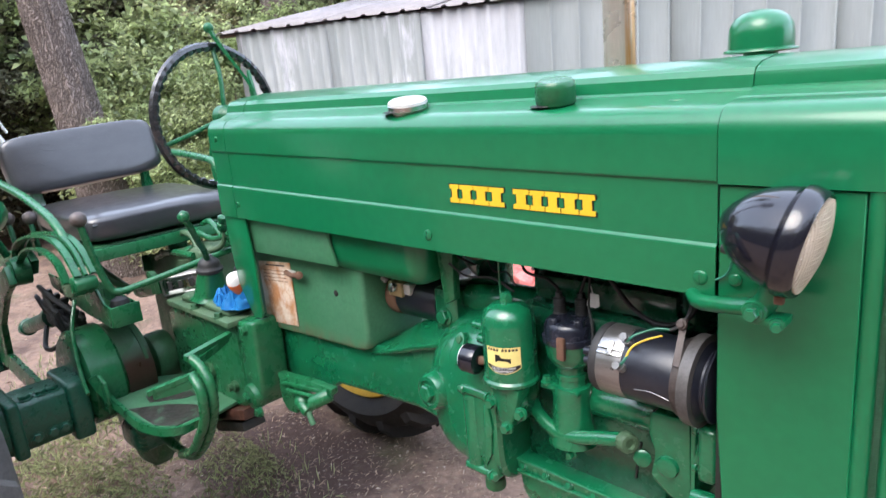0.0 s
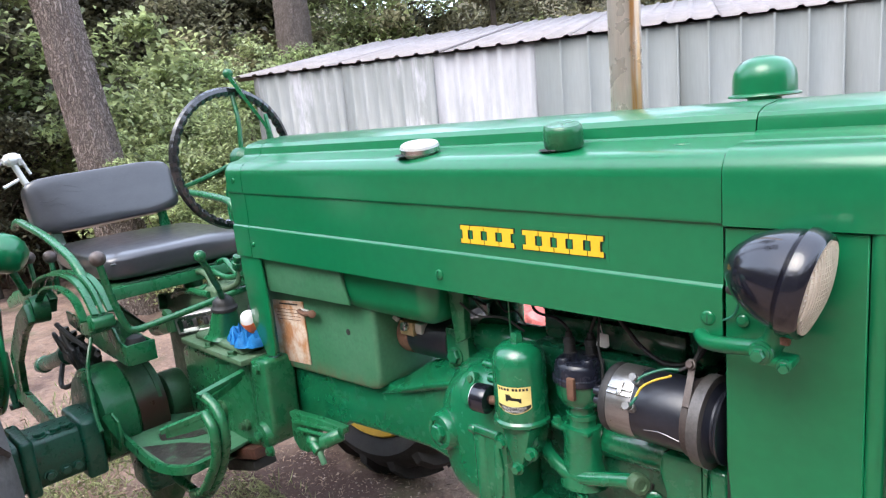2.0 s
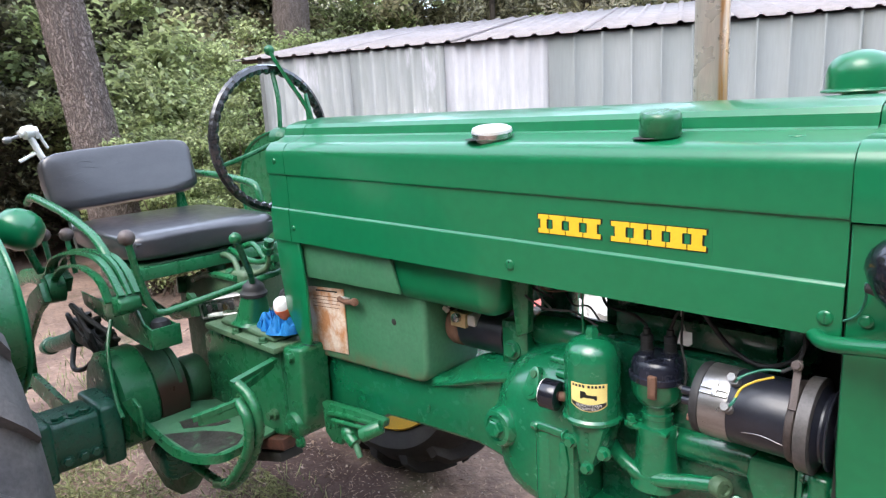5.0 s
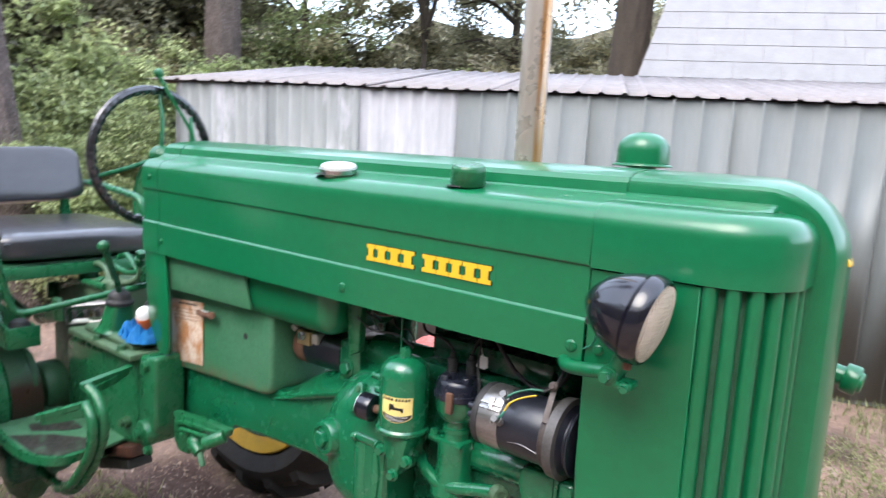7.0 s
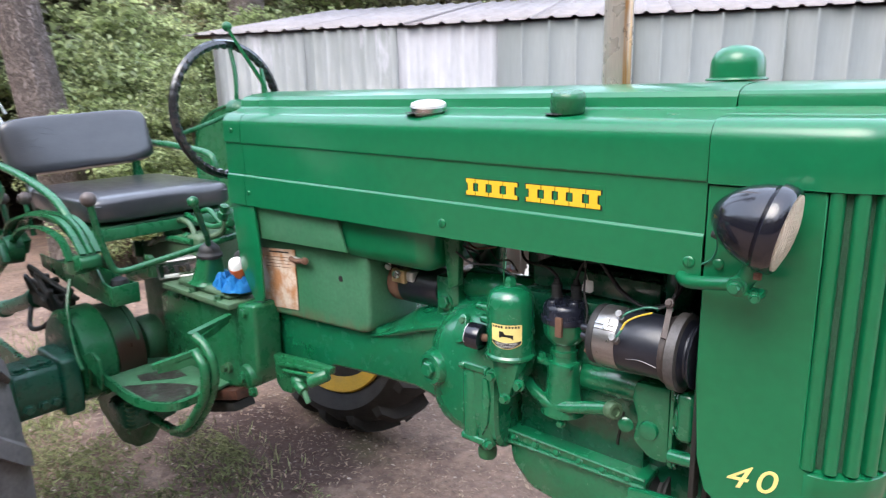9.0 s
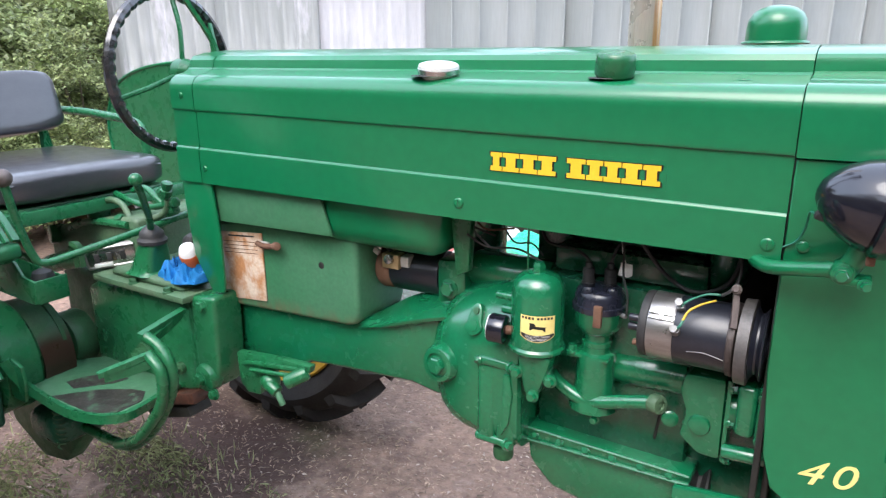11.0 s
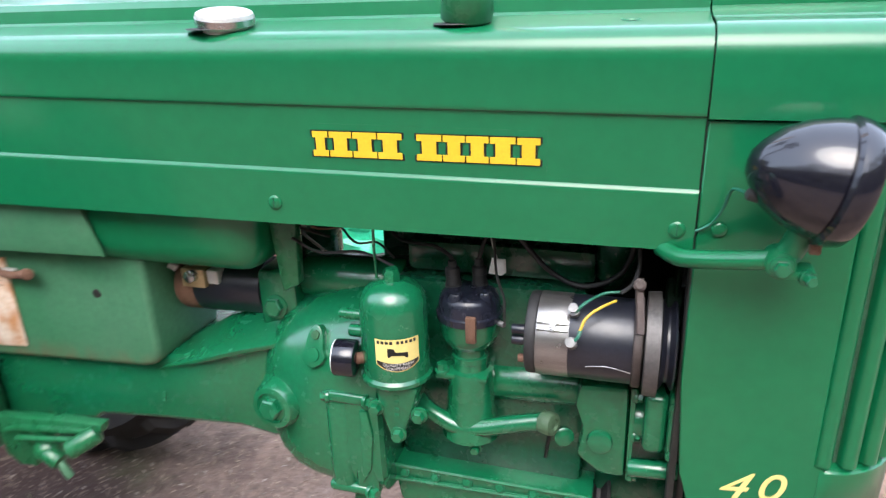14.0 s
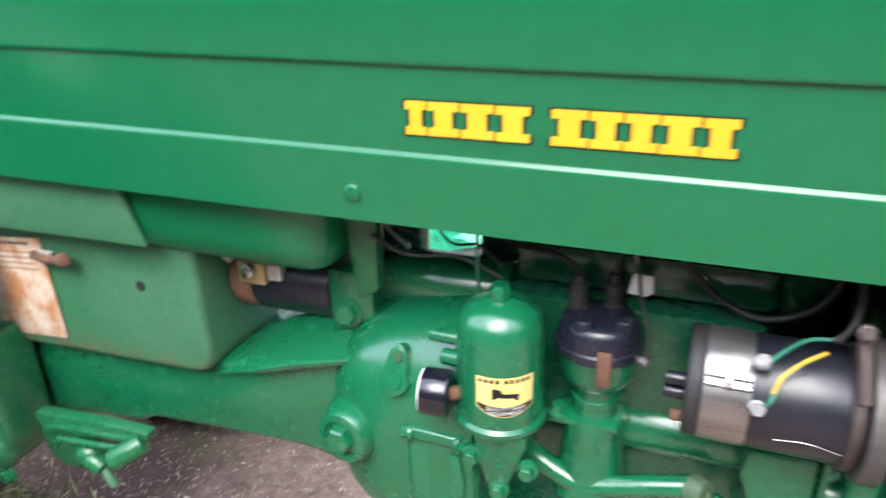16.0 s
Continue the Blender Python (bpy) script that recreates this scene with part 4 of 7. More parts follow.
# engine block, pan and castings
block = body("engine_block", box(-0.704, -0.425, 0.930, 1.20, 0.760, 1.075, 0.012), M_GRIME_SHADE, "green painted cast-iron engine block")
body("cylinder_head", box(-0.690, -0.420, 0.955, 1.19, 1.077, 1.125, 0.010), M_GRIME_SHADE)
body("valve_cover", box(-0.670, -0.43, 0.99, 1.16, 1.127, 1.165, 0.012), M_GRIME_SHADE)
body("coolant_neck", tube([(-0.42, 1.02, 1.08), (-0.40, 0.99, 1.10), (-0.392, 0.98, 1.17)], 0.033, 16), M_GRIME_SHADE)
body("water_hose", tube([(-0.530, 0.93, 1.160), (-0.505, 0.93, 1.130), (-0.478, 0.93, 1.103), (-0.440, 0.93, 1.086), (-0.400, 0.93, 1.098), (-0.378, 0.93, 1.128), (-0.370, 0.94, 1.19)], 0.0036, 10, 8), M_RUBBER)
body("fan_belt", tube([(-0.305, 0.82 + 0.10, 1.10), (-0.303, 0.95, 1.13), (-0.303, 1.03, 1.10), (-0.303, 1.05, 0.95), (-0.303, 1.0, 0.85)], 0, 8, 5, flat=(0.008, 0.005)), M_RUBBER)
body("fan_shroud", box(-0.298, -0.289, 0.866, 1.214, 0.70, 1.36, 0.003), M_DARK)
body("front_plate", box(-0.440, -0.300, 0.955, 1.20, 0.66, 0.90, 0.010), M_GRIME_SHADE)
body("radiator_frame", box(-0.3125, -0.3035, 0.8425, 0.868, 0.80, 1.40, 0.002), M_DARK)
body("air_cleaner", rev([(0.70, 0.06), (0.705, 0.085), (1.24, 0.085), (1.27, 0.06), (1.28, 0.02)], (-0.387, 1.235, 0), (0, 0, 1), 28), M_DARK)
fan = body("cooling_fan", cyl((-0.325, YC, 1.03), (-0.303, YC, 1.03), 0.035), M_DIRTY)
for k in range(4):
    blade = box(-0.316, -0.310, -0.024, 0.024, 0.03, 0.145, 0.003).moved(Matrix.Translation((0, YC, 1.03)) @ pose(0, 0, 0, 20 + 90 * k, 0, 0))
    part("fan_blade", blade, M_DIRTY, fan)
body("radiator_core", box(-0.285, -0.215, 0.870, 1.19, 0.83, 1.34, 0.004), M_DARK)
body("side_chamber", cyl((-0.560, 0.945, 0.922), (-0.432, 0.945, 0.928), 0.032, 0.006), M_CAST)
man = body("oil_pipe", tube([(-0.668, 0.912, 0.893), (-0.645, 0.895, 0.884), (-0.600, 0.885, 0.870), (-0.565, 0.885, 0.873), (-0.520, 0.888, 0.885), (-0.475, 0.892, 0.895)], 0.0125, 14, 6), M_CAST)
plug = part("plug", rev([(0, 0.010), (0.003, 0.0165), (0.018, 0.0170), (0.021, 0.015), (0.022, 0.009), (0.018, 0.008), (0.018, 0.001)], (-0.480, 0.892, 0.894), (1, -0.55, 0.15), 10), M_DUSTY, man, "oily threaded plug")
part("bolt", bolt((-0.573, 0.884, 0.838), (0, -1, 0), 0.007), M_CAST, man)
body("pipe_elbow", rev([(0, 0.013), (0.010, 0.014), (0.012, 0.011), (0.0125, 0.001)], (-0.452, 0.904, 0.868), (0.4, -1, 0.2), 18), M_CAST)
body("pan_lip", tube([(-0.716, 0.895, 0.7500), (-0.408, 0.895, 0.7560)], 0.0042, 8, 0), M_CAST)
body("pan_lip", tube([(-0.716, 0.897, 0.7740), (-0.408, 0.897, 0.7705)], 0.0042, 8, 0), M_CAST)
pan_f = body("pan_flange", prism([(-0.718, 0.748), (-0.406, 0.754), (-0.406, 0.772), (-0.718, 0.776)], 0.897, 1.19, 0.004), M_CAST)
for k in range(6):
    part("bolt", bolt((-0.690 + k * 0.050, 0.8965, 0.7620 + k * 0.0002), (0, -1, 0.5), 0.006, 0.004), M_CAST, pan_f)
body("oil_pan", prism([(-0.712, 0.752), (-0.704, 0.700), (-0.660, 0.655), (-0.570, 0.640), (-0.470, 0.645), (-0.425, 0.68), (-0.408, 0.755)], 0.903, 1.17, 0.012), M_CAST)
body("block_rib", tube([(-0.468, 0.928, 0.875), (-0.474, 0.928, 0.84), (-0.478, 0.928, 0.806)], 0.0025, 6), M_DARK)
timing = body("timing_cover", prism([(-0.432, 0.850), (-0.412, 0.835), (-0.398, 0.824), (-0.364, 0.824), (-0.366, 0.967), (-0.430, 0.964), (-0.436, 0.93), (-0.424, 0.895)], 0.884, 1.18, 0.010), M_CAST)
part("boss", cyl((-0.400, 0.892, 0.880), (-0.400, 0.876, 0.880), 0.018, 0.006, 20), M_CAST, timing)
part("cover_flange", box(-0.364, -0.357, 0.880, 1.18, 0.826, 0.970, 0.002), M_CAST, timing)
for z in (0.955, 0.895, 0.83):
    part("bolt", bolt((-0.3555, 0.888, z), (1, -0.2, 0), 0.0075, 0.006), M_CAST, timing)
pump = body("hydraulic_pump", box(-0.347, -0.318, 0.860, 0.96, 0.888, 0.975, 0.009, 3), M_CAST)
part("pump_end", box(-0.3175, -0.304, 0.856, 0.96, 0.882, 0.980, 0.006, 3), M_CAST, pump)
for z in (0.872, 0.945):
    part("bolt", bolt((-0.3108, 0.8555, z + 0.02), (0, -1, 0), 0.005, 0.004), M_CAST, pump)
part("pump_neck", cyl((-0.360, 0.91, 0.91), (-0.340, 0.91, 0.91), 0.030), M_CAST, pump)
body("lower_tube", cyl((-0.362, 0.882, 0.847), (-0.292, 0.882, 0.852), 0.0125, 0.003, 18), M_CAST)
rail_f = body("front_frame_rail", prism([(-0.430, 0.760), (-0.10, 0.800), (-0.10, 0.70), (-0.430, 0.680)], 0.872, 0.888, 0.004), M_CAST)
body("front_support", box(-0.300, -0.10, 0.90, 1.16, 0.66, 0.80, 0.02), M_CAST)
pl = body("crank_pulley", rev([(0, 0.03), (0.002, 0.078), (0.006, 0.080), (0.016, 0.064), (0.022, 0.064), (0.032, 0.080), (0.036, 0.078), (0.038, 0.03)], (-0.418, 0.99, 0.690), (1, 0, 0), 36), M_RUBBER)
part("pulley_rim", rev([(0, 0.06), (0.002, 0.082), (0.010, 0.084), (0.011, 0.06)], (-0.430, 0.99, 0.690), (1, 0, 0), 36), M_PALE, pl, "dusty pulley rim")

# clutch housing
def loft(stations, y, e=3.0, n=56):
    """Rounded-box sections along x: (x, half width, lower z, upper z)."""
    rows = []
    for x, w, lo, hi in stations:
        row = []
        for k in range(n):
            a = 2 * math.pi * k / n
            cs, sn = math.cos(a), math.sin(a)
            row.append((x, y + w * math.copysign(abs(cs) ** (2 / (e if sn > 0 else 6.0)), cs), (lo + hi) / 2 + (hi - lo) / 2 * math.copysign(abs(sn) ** (2 / e), sn) if sn > 0 else (lo + hi) / 2 - (hi - lo) / 2 * abs(sn) ** (2 / 6.0)))
        rows.append(row + row[:1])
    g = sheet(rows)
    m = n + 1
    g.f += [tuple(range(n)), tuple((len(rows) - 1) * m + k for k in reversed(range(n)))]
    return g


bell = body("clutch_housing", loft([(-0.922, 0.115, 0.830, 0.955), (-0.912, 0.136, 0.805, 0.978), (-0.900, 0.148, 0.782, 0.995), (-0.884, 0.160, 0.762, 1.010), (-0.862, 0.168, 0.745, 1.024), (-0.832, 0.174, 0.735, 1.036),
                                    (-0.795, 0.178, 0.730, 1.046), (-0.750, 0.181, 0.728, 1.056), (-0.708, 0.181, 0.730, 1.060), (-0.704, 0.172, 0.736, 1.054)], YC, 2.5), M_CAST, "green painted cast clutch housing")
boss = part("boss", rev([(-0.05, 0.056), (-0.018, 0.044), (0.0, 0.039), (0.010, 0.0365), (0.016, 0.033), (0.017, 0.025), (0.013, 0.023), (0.013, 0.001)], (-0.876, 0.862, 0.880), (-0.10, -1, 0.05), 32), M_CAST, bell)
part("bolt", bolt((-0.878, 0.851, 0.880), (-0.10, -1, 0.05), 0.0175, 0.012), M_CAST, boss)
tip = Matrix.Translation((-0.806, 0.869, 0.978)) @ pose(0, 0, 0, -24, 0, -4) @ Matrix.Diagonal((1.12, 1.0, 1.16, 1))
oval = [(0.0185 * math.cos(a) * (0.72 + 0.28 * (math.sin(a) < 0)), (0.031 if math.sin(a) > 0 else 0.023) * math.sin(a)) for a in [2 * math.pi * k / 20 for k in range(20)]]
cover = part("timing_hole_cover", prism(oval, -0.006, 0.012, 0.003).moved(tip), M_CAST, bell)
part("cover_screw", rev([(0, 0.006), (0.003, 0.0055), (0.0035, 0.001)], (0.001, -0.006, 0.018), (0, -1, 0), 14).moved(tip), M_DIRTY, cover)
part("cover_dimple", rev([(0, 0.0095), (0.0015, 0.009), (0.002, 0.001)], (0, -0.006, -0.007), (0, -1, 0), 18).moved(tip), M_CAST, cover)
part("flange", box(-0.792, -0.7540, 0.848, 0.90, 0.742, 0.912, 0.010, 3), M_CAST, bell)
part("flange", box(-0.7532, -0.716, 0.850, 0.90, 0.742, 0.915, 0.008, 3), M_CAST, bell)
clamp = part("flange_ear", box(-0.786, -0.720, 0.845, 0.88, 0.906, 0.924, 0.006, 3), M_CAST, bell)
part("bolt", bolt((-0.785, 0.850, 0.914), (-1, -0.25, 0), 0.007, 0.008), M_CAST, clamp)
part("bolt", bolt((-0.721, 0.850, 0.914), (1, -0.4, 0), 0.009, 0.010), M_CAST, clamp)
clamp = part("flange_ear", box(-0.796, -0.726, 0.847, 0.88, 0.745, 0.762, 0.006, 3), M_CAST, bell)
part("bolt", bolt((-0.727, 0.850, 0.754), (1, -0.4, 0), 0.009, 0.010), M_CAST, clamp)
part("cast_web", prism([(-0.735, 0.90), (-0.722, 0.90), (-0.716, 0.86), (-0.722, 0.80), (-0.738, 0.77)], 0.844, 0.86, 0.003), M_CAST, bell)
part("oil_stud", cyl((-0.745, 0.862, 1.020), (-0.700, 0.86, 1.020), 0.009, 0.002, 14), M_CAST, bell)
part("oil_stud", cyl((-0.760, 0.866, 1.043), (-0.712, 0.864, 1.043), 0.0075, 0.002, 14), M_CAST, bell)
part("drain_boss", cyl((-0.748, 0.88, 0.73), (-0.748, 0.88, 0.704), 0.020, 0.006, 18), M_DIRTY, bell)

# starter motor
st = body("starter_motor", cyl((-1.058, 0.988, 1.012), (-0.936, 0.988, 1.016), 0.0475, 0.003, 34), M_ARMATURE, "black starter motor with a rusty end cap")
part("end_cap", cyl((-1.098, 0.988, 1.011), (-1.056, 0.988, 1.012), 0.0470, 0.010, 34), M_RUST, st, "rusty brown end cap")
part("terminal_plate", box(-1.068, -1.026, 0.933, 0.960, 1.024, 1.056, 0.002), M_BRASS, st, "dull brass terminal plate")
part("terminal", cyl((-1.046, 0.945, 1.043), (-1.046, 0.922, 1.047), 0.010, 0.001, 14), M_CHROME, st)
part("terminal_block", box(-1.025, -1.004, 0.938, 0.965, 1.030, 1.054, 0.003), M_TIN, st)
part("cable", tube([(-1.050, 0.944, 1.062), (-1.075, 0.945, 1.078), (-1.110, 0.955, 1.090), (-1.150, 0.97, 1.10)], 0.007, 8), M_RUBBER, st)
part("cable", tube([(-1.040, 0.946, 1.062), (-1.066, 0.95, 1.085), (-1.12, 0.96, 1.105), (-1.16, 0.95, 1.16)], 0.005, 8), M_RUBBER, st)
part("lug", cyl((-1.085, 0.938, 1.070), (-1.070, 0.940, 1.064), 0.007, 0.001, 12), M_CHROME, st)
part("lug", cyl((-1.092, 0.940, 1.058), (-1.080, 0.940, 1.052), 0.006, 0.001, 12), M_TIN, st)
mt = body("starter_mount", box(-0.934, -0.868, 0.938, 1.06, 0.955, 1.062, 0.008), M_CAST)
part("bolt", bolt((-0.905, 0.9365, 1.004), (0, -1, 0.1), 0.015, 0.010), M_CAST, mt)
body("bearing_tube", cyl((-0.870, 0.992, 1.038), (-0.700, 0.992, 1.040), 0.040, 0.006), M_CAST)
body("battery_cable_bar", tube([(-1.150, 0.906, 1.092), (-1.110, 0.920, 1.088), (-1.084, 0.936, 1.080)], 0.004, 8, 3), M_TIN)
body("support_post", prism([(-0.885, 1.19), (-0.835, 1.19), (-0.842, 1.06), (-0.870, 1.045)], 0.905, 0.925, 0.004), M_REAR)

# fuel tank under the hood
g = box(-1.19, -0.880, 0.862, 1.198, 1.080, 1.30, 0.045, 6)
tank = body("fuel_tank", g, M_SHEET)
part("tank_strap", tube([(-1.148, 0.890, 1.20), (-1.146, 0.880, 1.13), (-1.128, 0.886, 1.090), (-1.10, 0.93, 1.074)], 0.004, 8), M_RUBBER, tank)
body("choke_rod", tube([(-0.842, 0.90, 1.135), (-0.80, 0.90, 1.117), (-0.74, 0.905, 1.120), (-0.69, 0.90, 1.105)], 0.0022, 6), M_RUBBER)
body("choke_rod", tube([(-0.80, 0.95, 1.16), (-0.76, 0.93, 1.125), (-0.72, 0.92, 1.13), (-0.69, 0.905, 1.115)], 0.0018, 6), M_DARK)
body("oil_line", tube([(-0.712, 0.89, 1.19), (-0.713, 0.89, 1.13), (-0.712, 0.89, 1.09), (-0.715, 0.89, 1.05)], 0.002, 8), M_CAST)

# main frame from clutch housing to gearbox
frame_g = prism([(-1.56, 0.925), (-1.56, 0.715), (-1.32, 0.744), (-1.287, 0.749), (-1.269, 0.763), (-1.142, 0.775), (-0.98, 0.786), (-0.92, 0.776), (-0.86, 0.79), (-0.86, 0.952), (-0.94, 0.948), (-1.09, 0.905), (-1.20, 0.900)], 0.908, 1.17, 0.014, 3)
mainf = body("main_frame", frame_g, M_CAST, "green cast main frame")
rows = []
for k in range(15):
    u = k / 14
    x, z = -1.122 + 0.258 * u, 0.882 + 0.090 * u + 0.006 * math.sin(math.pi * u)
    y, f = 0.893 + 0.013 * (1 - min(1.0, 2.5 * u)), 0.30 + 0.70 * min(1.0, 2.5 * u)
    rows.append([(x, 0.910, z - 0.020 * f), (x, y + 0.004, z - 0.013 * f), (x, y, z - 0.009 * f), (x, y, z - 0.003 * f), (x, y + 0.004, z), (x, y + 0.03, z + 0.011 * f), (x, 0.975, z + 0.034 * f), (x, 0.99, z - 0.04)])
part("frame_web", sheet(rows), M_CAST, mainf, "", 50)
for k in range(3):
    part("cast_mark", box(-1.130 + 0.002 * k, -1.124 + 0.002 * k, 0.9055, 0.9085, 0.814 + 0.008 * k, 0.819 + 0.008 * k, 0.001), M_CAST, mainf)
body("frame_top", prism([(-1.40, 0.862), (-1.12, 0.892), (-0.885, 0.968), (-0.885, 0.90), (-1.40, 0.85)], 0.915, 1.16, 0.006), M_CAST)

# tool box beneath the hood, with its plate
g = prism([(-1.545, 1.085), (-1.545, 0.890), (-1.526, 0.872), (-1.50, 0.872), (-1.13, 0.892), (-1.107, 0.900), (-1.100, 0.925), (-1.098, 1.094)], 0.886, 1.06, 0.020, 5)
tool = body("battery_box", g, M_BOX, "faded scuffed green battery box with rusty edges")
part("flap", prism([(-1.535, 1.183), (-1.535, 1.090), (-1.42, 1.093), (-1.132, 1.100), (-1.158, 1.175), (-1.20, 1.181)], 0.852, 0.860, 0.003), M_BOX, tool)
plate = part("instruction_plate", prism([(-1.511, 1.056), (-1.368, 1.069), (-1.368, 0.905), (-1.511, 0.892)], 0.8815, 0.8850, 0.001), M_PLATE, tool, "rust-stained white instruction plate")
part("plate_bar", prism([(-1.478, 1.0525), (-1.392, 1.060), (-1.392, 1.0565), (-1.478, 1.049)], 0.8808, 0.8818, 0), M_DARK, plate)
for k in range(4):
    part("plate_bar", prism([(-1.495, 1.036 - 0.009 * k), (-1.385, 1.0455 - 0.009 * k), (-1.385, 1.044 - 0.009 * k), (-1.495, 1.0345 - 0.009 * k)], 0.8810, 0.8818, 0), M_RUST, plate)
latch = part("latch", tube([(-1.378, 0.876, 1.046), (-1.352, 0.872, 1.044), (-1.318, 0.868, 1.049)], 0.0065, 8, 3), M_RUST, tool, "rusty latch")
part("latch_head", cyl((-1.318, 0.872, 1.049), (-1.300, 0.862, 1.053), 0.0095, 0.003, 14), M_RUST, latch)
part("latch_plate", box(-1.372, -1.345, 0.876, 0.884, 1.036, 1.052, 0.002), M_TIN, latch)
part("screw_hole", cyl((-1.196, 0.8865, 1.020), (-1.196, 0.8845, 1.020), 0.0075, 0.0005, 16), M_DARK, tool)

# drain cock bracket below the frame
br = body("drain_bracket", prism([(-1.455, 0.770), (-1.45, 0.690), (-1.425, 0.668), (-1.385, 0.672), (-1.375, 0.712), (-1.34, 0.722), (-1.33, 0.752), (-1.22, 0.770), (-1.215, 0.790), (-1.30, 0.786)], 0.850, 0.872, 0.005), M_REAR)
part("bracket_rib", prism([(-1.432, 0.752), (-1.40, 0.762), (-1.235, 0.781), (-1.235, 0.772), (-1.40, 0.750), (-1.43, 0.742)], 0.842, 0.852, 0.003), M_REAR, br)
part("bar", tube([(-1.395, 0.838, 0.742), (-1.255, 0.838, 0.762)], 0.0055, 10, 0), M_REAR, br)
part("bar_end", cyl((-1.262, 0.818, 0.752), (-1.222, 0.850, 0.775), 0.017, 0.005, 16), M_REAR, br)
part("cock", ball((-1.345, 0.850, 0.720), 0.023, 1.1, 1, 0.95), M_REAR, br)
part("cock_body", cyl((-1.342, 0.842, 0.720), (-1.312, 0.840, 0.704), 0.0155, 0.005), M_REAR, br)
part("cock_stem", cyl((-1.315, 0.840, 0.706), (-1.296, 0.838, 0.676), 0.0075, 0.003, 10), M_OLD, br)


# ---------------------------------------------------------------- tractor, rear half
gear = body("gearbox", prism([(-1.99, 0.60), (-1.99, 0.852), (-1.95, 0.872), (-1.60, 0.893), (-1.512, 0.893), (-1.512, 0.665), (-1.60, 0.640), (-1.80, 0.60)], 0.816, 1.20, 0.012, 3), M_REAR,
            "green cast gearbox housing")
jf = body("joint_flange", prism([(-1.558, 0.905), (-1.470, 0.915), (-1.478, 0.72), (-1.500, 0.672), (-1.535, 0.655), (-1.556, 0.668)], 0.812, 0.90, 0.014, 4), M_REAR)
part("flange_edge", prism([(-1.570, 0.895), (-1.561, 0.905), (-1.559, 0.66), (-1.568, 0.66)], 0.8135, 0.90, 0.002), M_REAR, jf)
part("bolt", bolt((-1.512, 0.812, 0.888), (0, -1, 0), 0.013), M_REAR, jf)
part("boss", cyl((-1.520, 0.838, 0.702), (-1.522, 0.798, 0.700), 0.036, 0.010), M_REAR, jf)
part("bolt", bolt((-1.530, 0.798, 0.700), (0, -1, 0), 0.014), M_REAR, jf)
part("bolt", bolt((-1.497, 0.806, 0.664), (0, -1, 0), 0.012), M_REAR, jf)
cov = body("shift_cover", prism([(-1.905, 0.893), (-1.545, 0.893), (-1.545, 0.910), (-1.905, 0.910)], 0.784, 1.02, 0.004), M_DUSTY)
part("cover_step", prism([(-1.862, 0.910), (-1.578, 0.910), (-1.592, 0.932), (-1.846, 0.932)], 0.806, 1.00, 0.010, 3), M_DUSTY, cov)
for x in (-1.745, -1.612):
    part("bolt", bolt((x, 0.796, 0.911), (0, 0, 1), 0.010), M_DIRTY, cov)
TX, TY = -1.742, 0.848
rows = []
for z, h in ((0.928, 0.052), (0.936, 0.043), (0.950, 0.039), (0.985, 0.033), (1.004, 0.029), (1.008, 0.022)):
    rows.append([(TX + 0.25 * (z - 0.93) + h * math.copysign(abs(math.cos(a)) ** 0.55, math.cos(a)), TY + h * math.copysign(abs(math.sin(a)) ** 0.55, math.sin(a)), z) for a in [2 * math.pi * k / 32 for k in range(33)]])
part("shift_tower", sheet(rows), M_REAR, cov)
lev = body("gear_lever", tube([(-1.723, 0.848, 1.03), (-1.690, 0.826, 1.075), (-1.662, 0.800, 1.115), (-1.640, 0.778, 1.155), (-1.628, 0.762, 1.180)], 0.0085, 10, 5), M_REAR)
part("knob", ball((-1.626, 0.760, 1.188), 0.0155), M_REAR, lev)
part("rubber_boot", rev([(0, 0.030), (0.004, 0.036), (0.012, 0.0365), (0.018, 0.031), (0.022, 0.030), (0.030, 0.029), (0.038, 0.022), (0.046, 0.012), (0.050, 0.010)], (TX + 0.019, TY, 1.003), (0.05, 0, 1), 28), M_RUBBER, lev, "black rubber boot")

# small rectangular lamp lying on the gearbox
lampm = Matrix.Translation((-1.893, 0.842, 0.947)) @ pose(0, 0, 0, 0, -8, 38)
rl = body("work_lamp", box(-0.075, 0.070, -0.005, 0.045, -0.033, 0.033, 0.010, 3).moved(lampm), M_GREYRIM, "chrome rectangular work lamp")
part("lamp_glass", box(-0.066, 0.062, -0.010, -0.004, -0.024, 0.024, 0.003).moved(lampm), M_CHROME, rl)
part("lamp_rim", tube([(-0.066, -0.009, -0.025), (0.062, -0.009, -0.025), (0.062, -0.009, 0.025), (-0.066, -0.009, 0.025), (-0.066, -0.009, -0.025)], 0.0040, 8, 0).moved(lampm), M_STEEL, rl)
for dx in (-0.045, -0.012, 0.022):
    part("bulb_holder", box(dx, dx + 0.014, -0.0135, -0.009, -0.012, 0.012, 0.004).moved(lampm), M_RUBBER, rl)
part("lamp_sticker", box(-0.048, 0.0, -0.0138, -0.011, -0.024, -0.014, 0.0005).moved(lampm), M_WHITE, rl)
ck = body("pipe_clamp", tube([(-1.952, 0.775, 0.925), (-1.950, 0.772, 0.975), (-1.940, 0.770, 0.990), (-1.925, 0.772, 0.975), (-1.925, 0.775, 0.93)], 0, 8, 5, flat=(0.010, 0.006)), M_DIRTY)
body("cross_tube", tube([(-2.12, 0.80, 0.900), (-1.99, 0.80, 0.935), (-1.955, 0.80, 0.944)], 0.026, 14, 2), M_REAR)
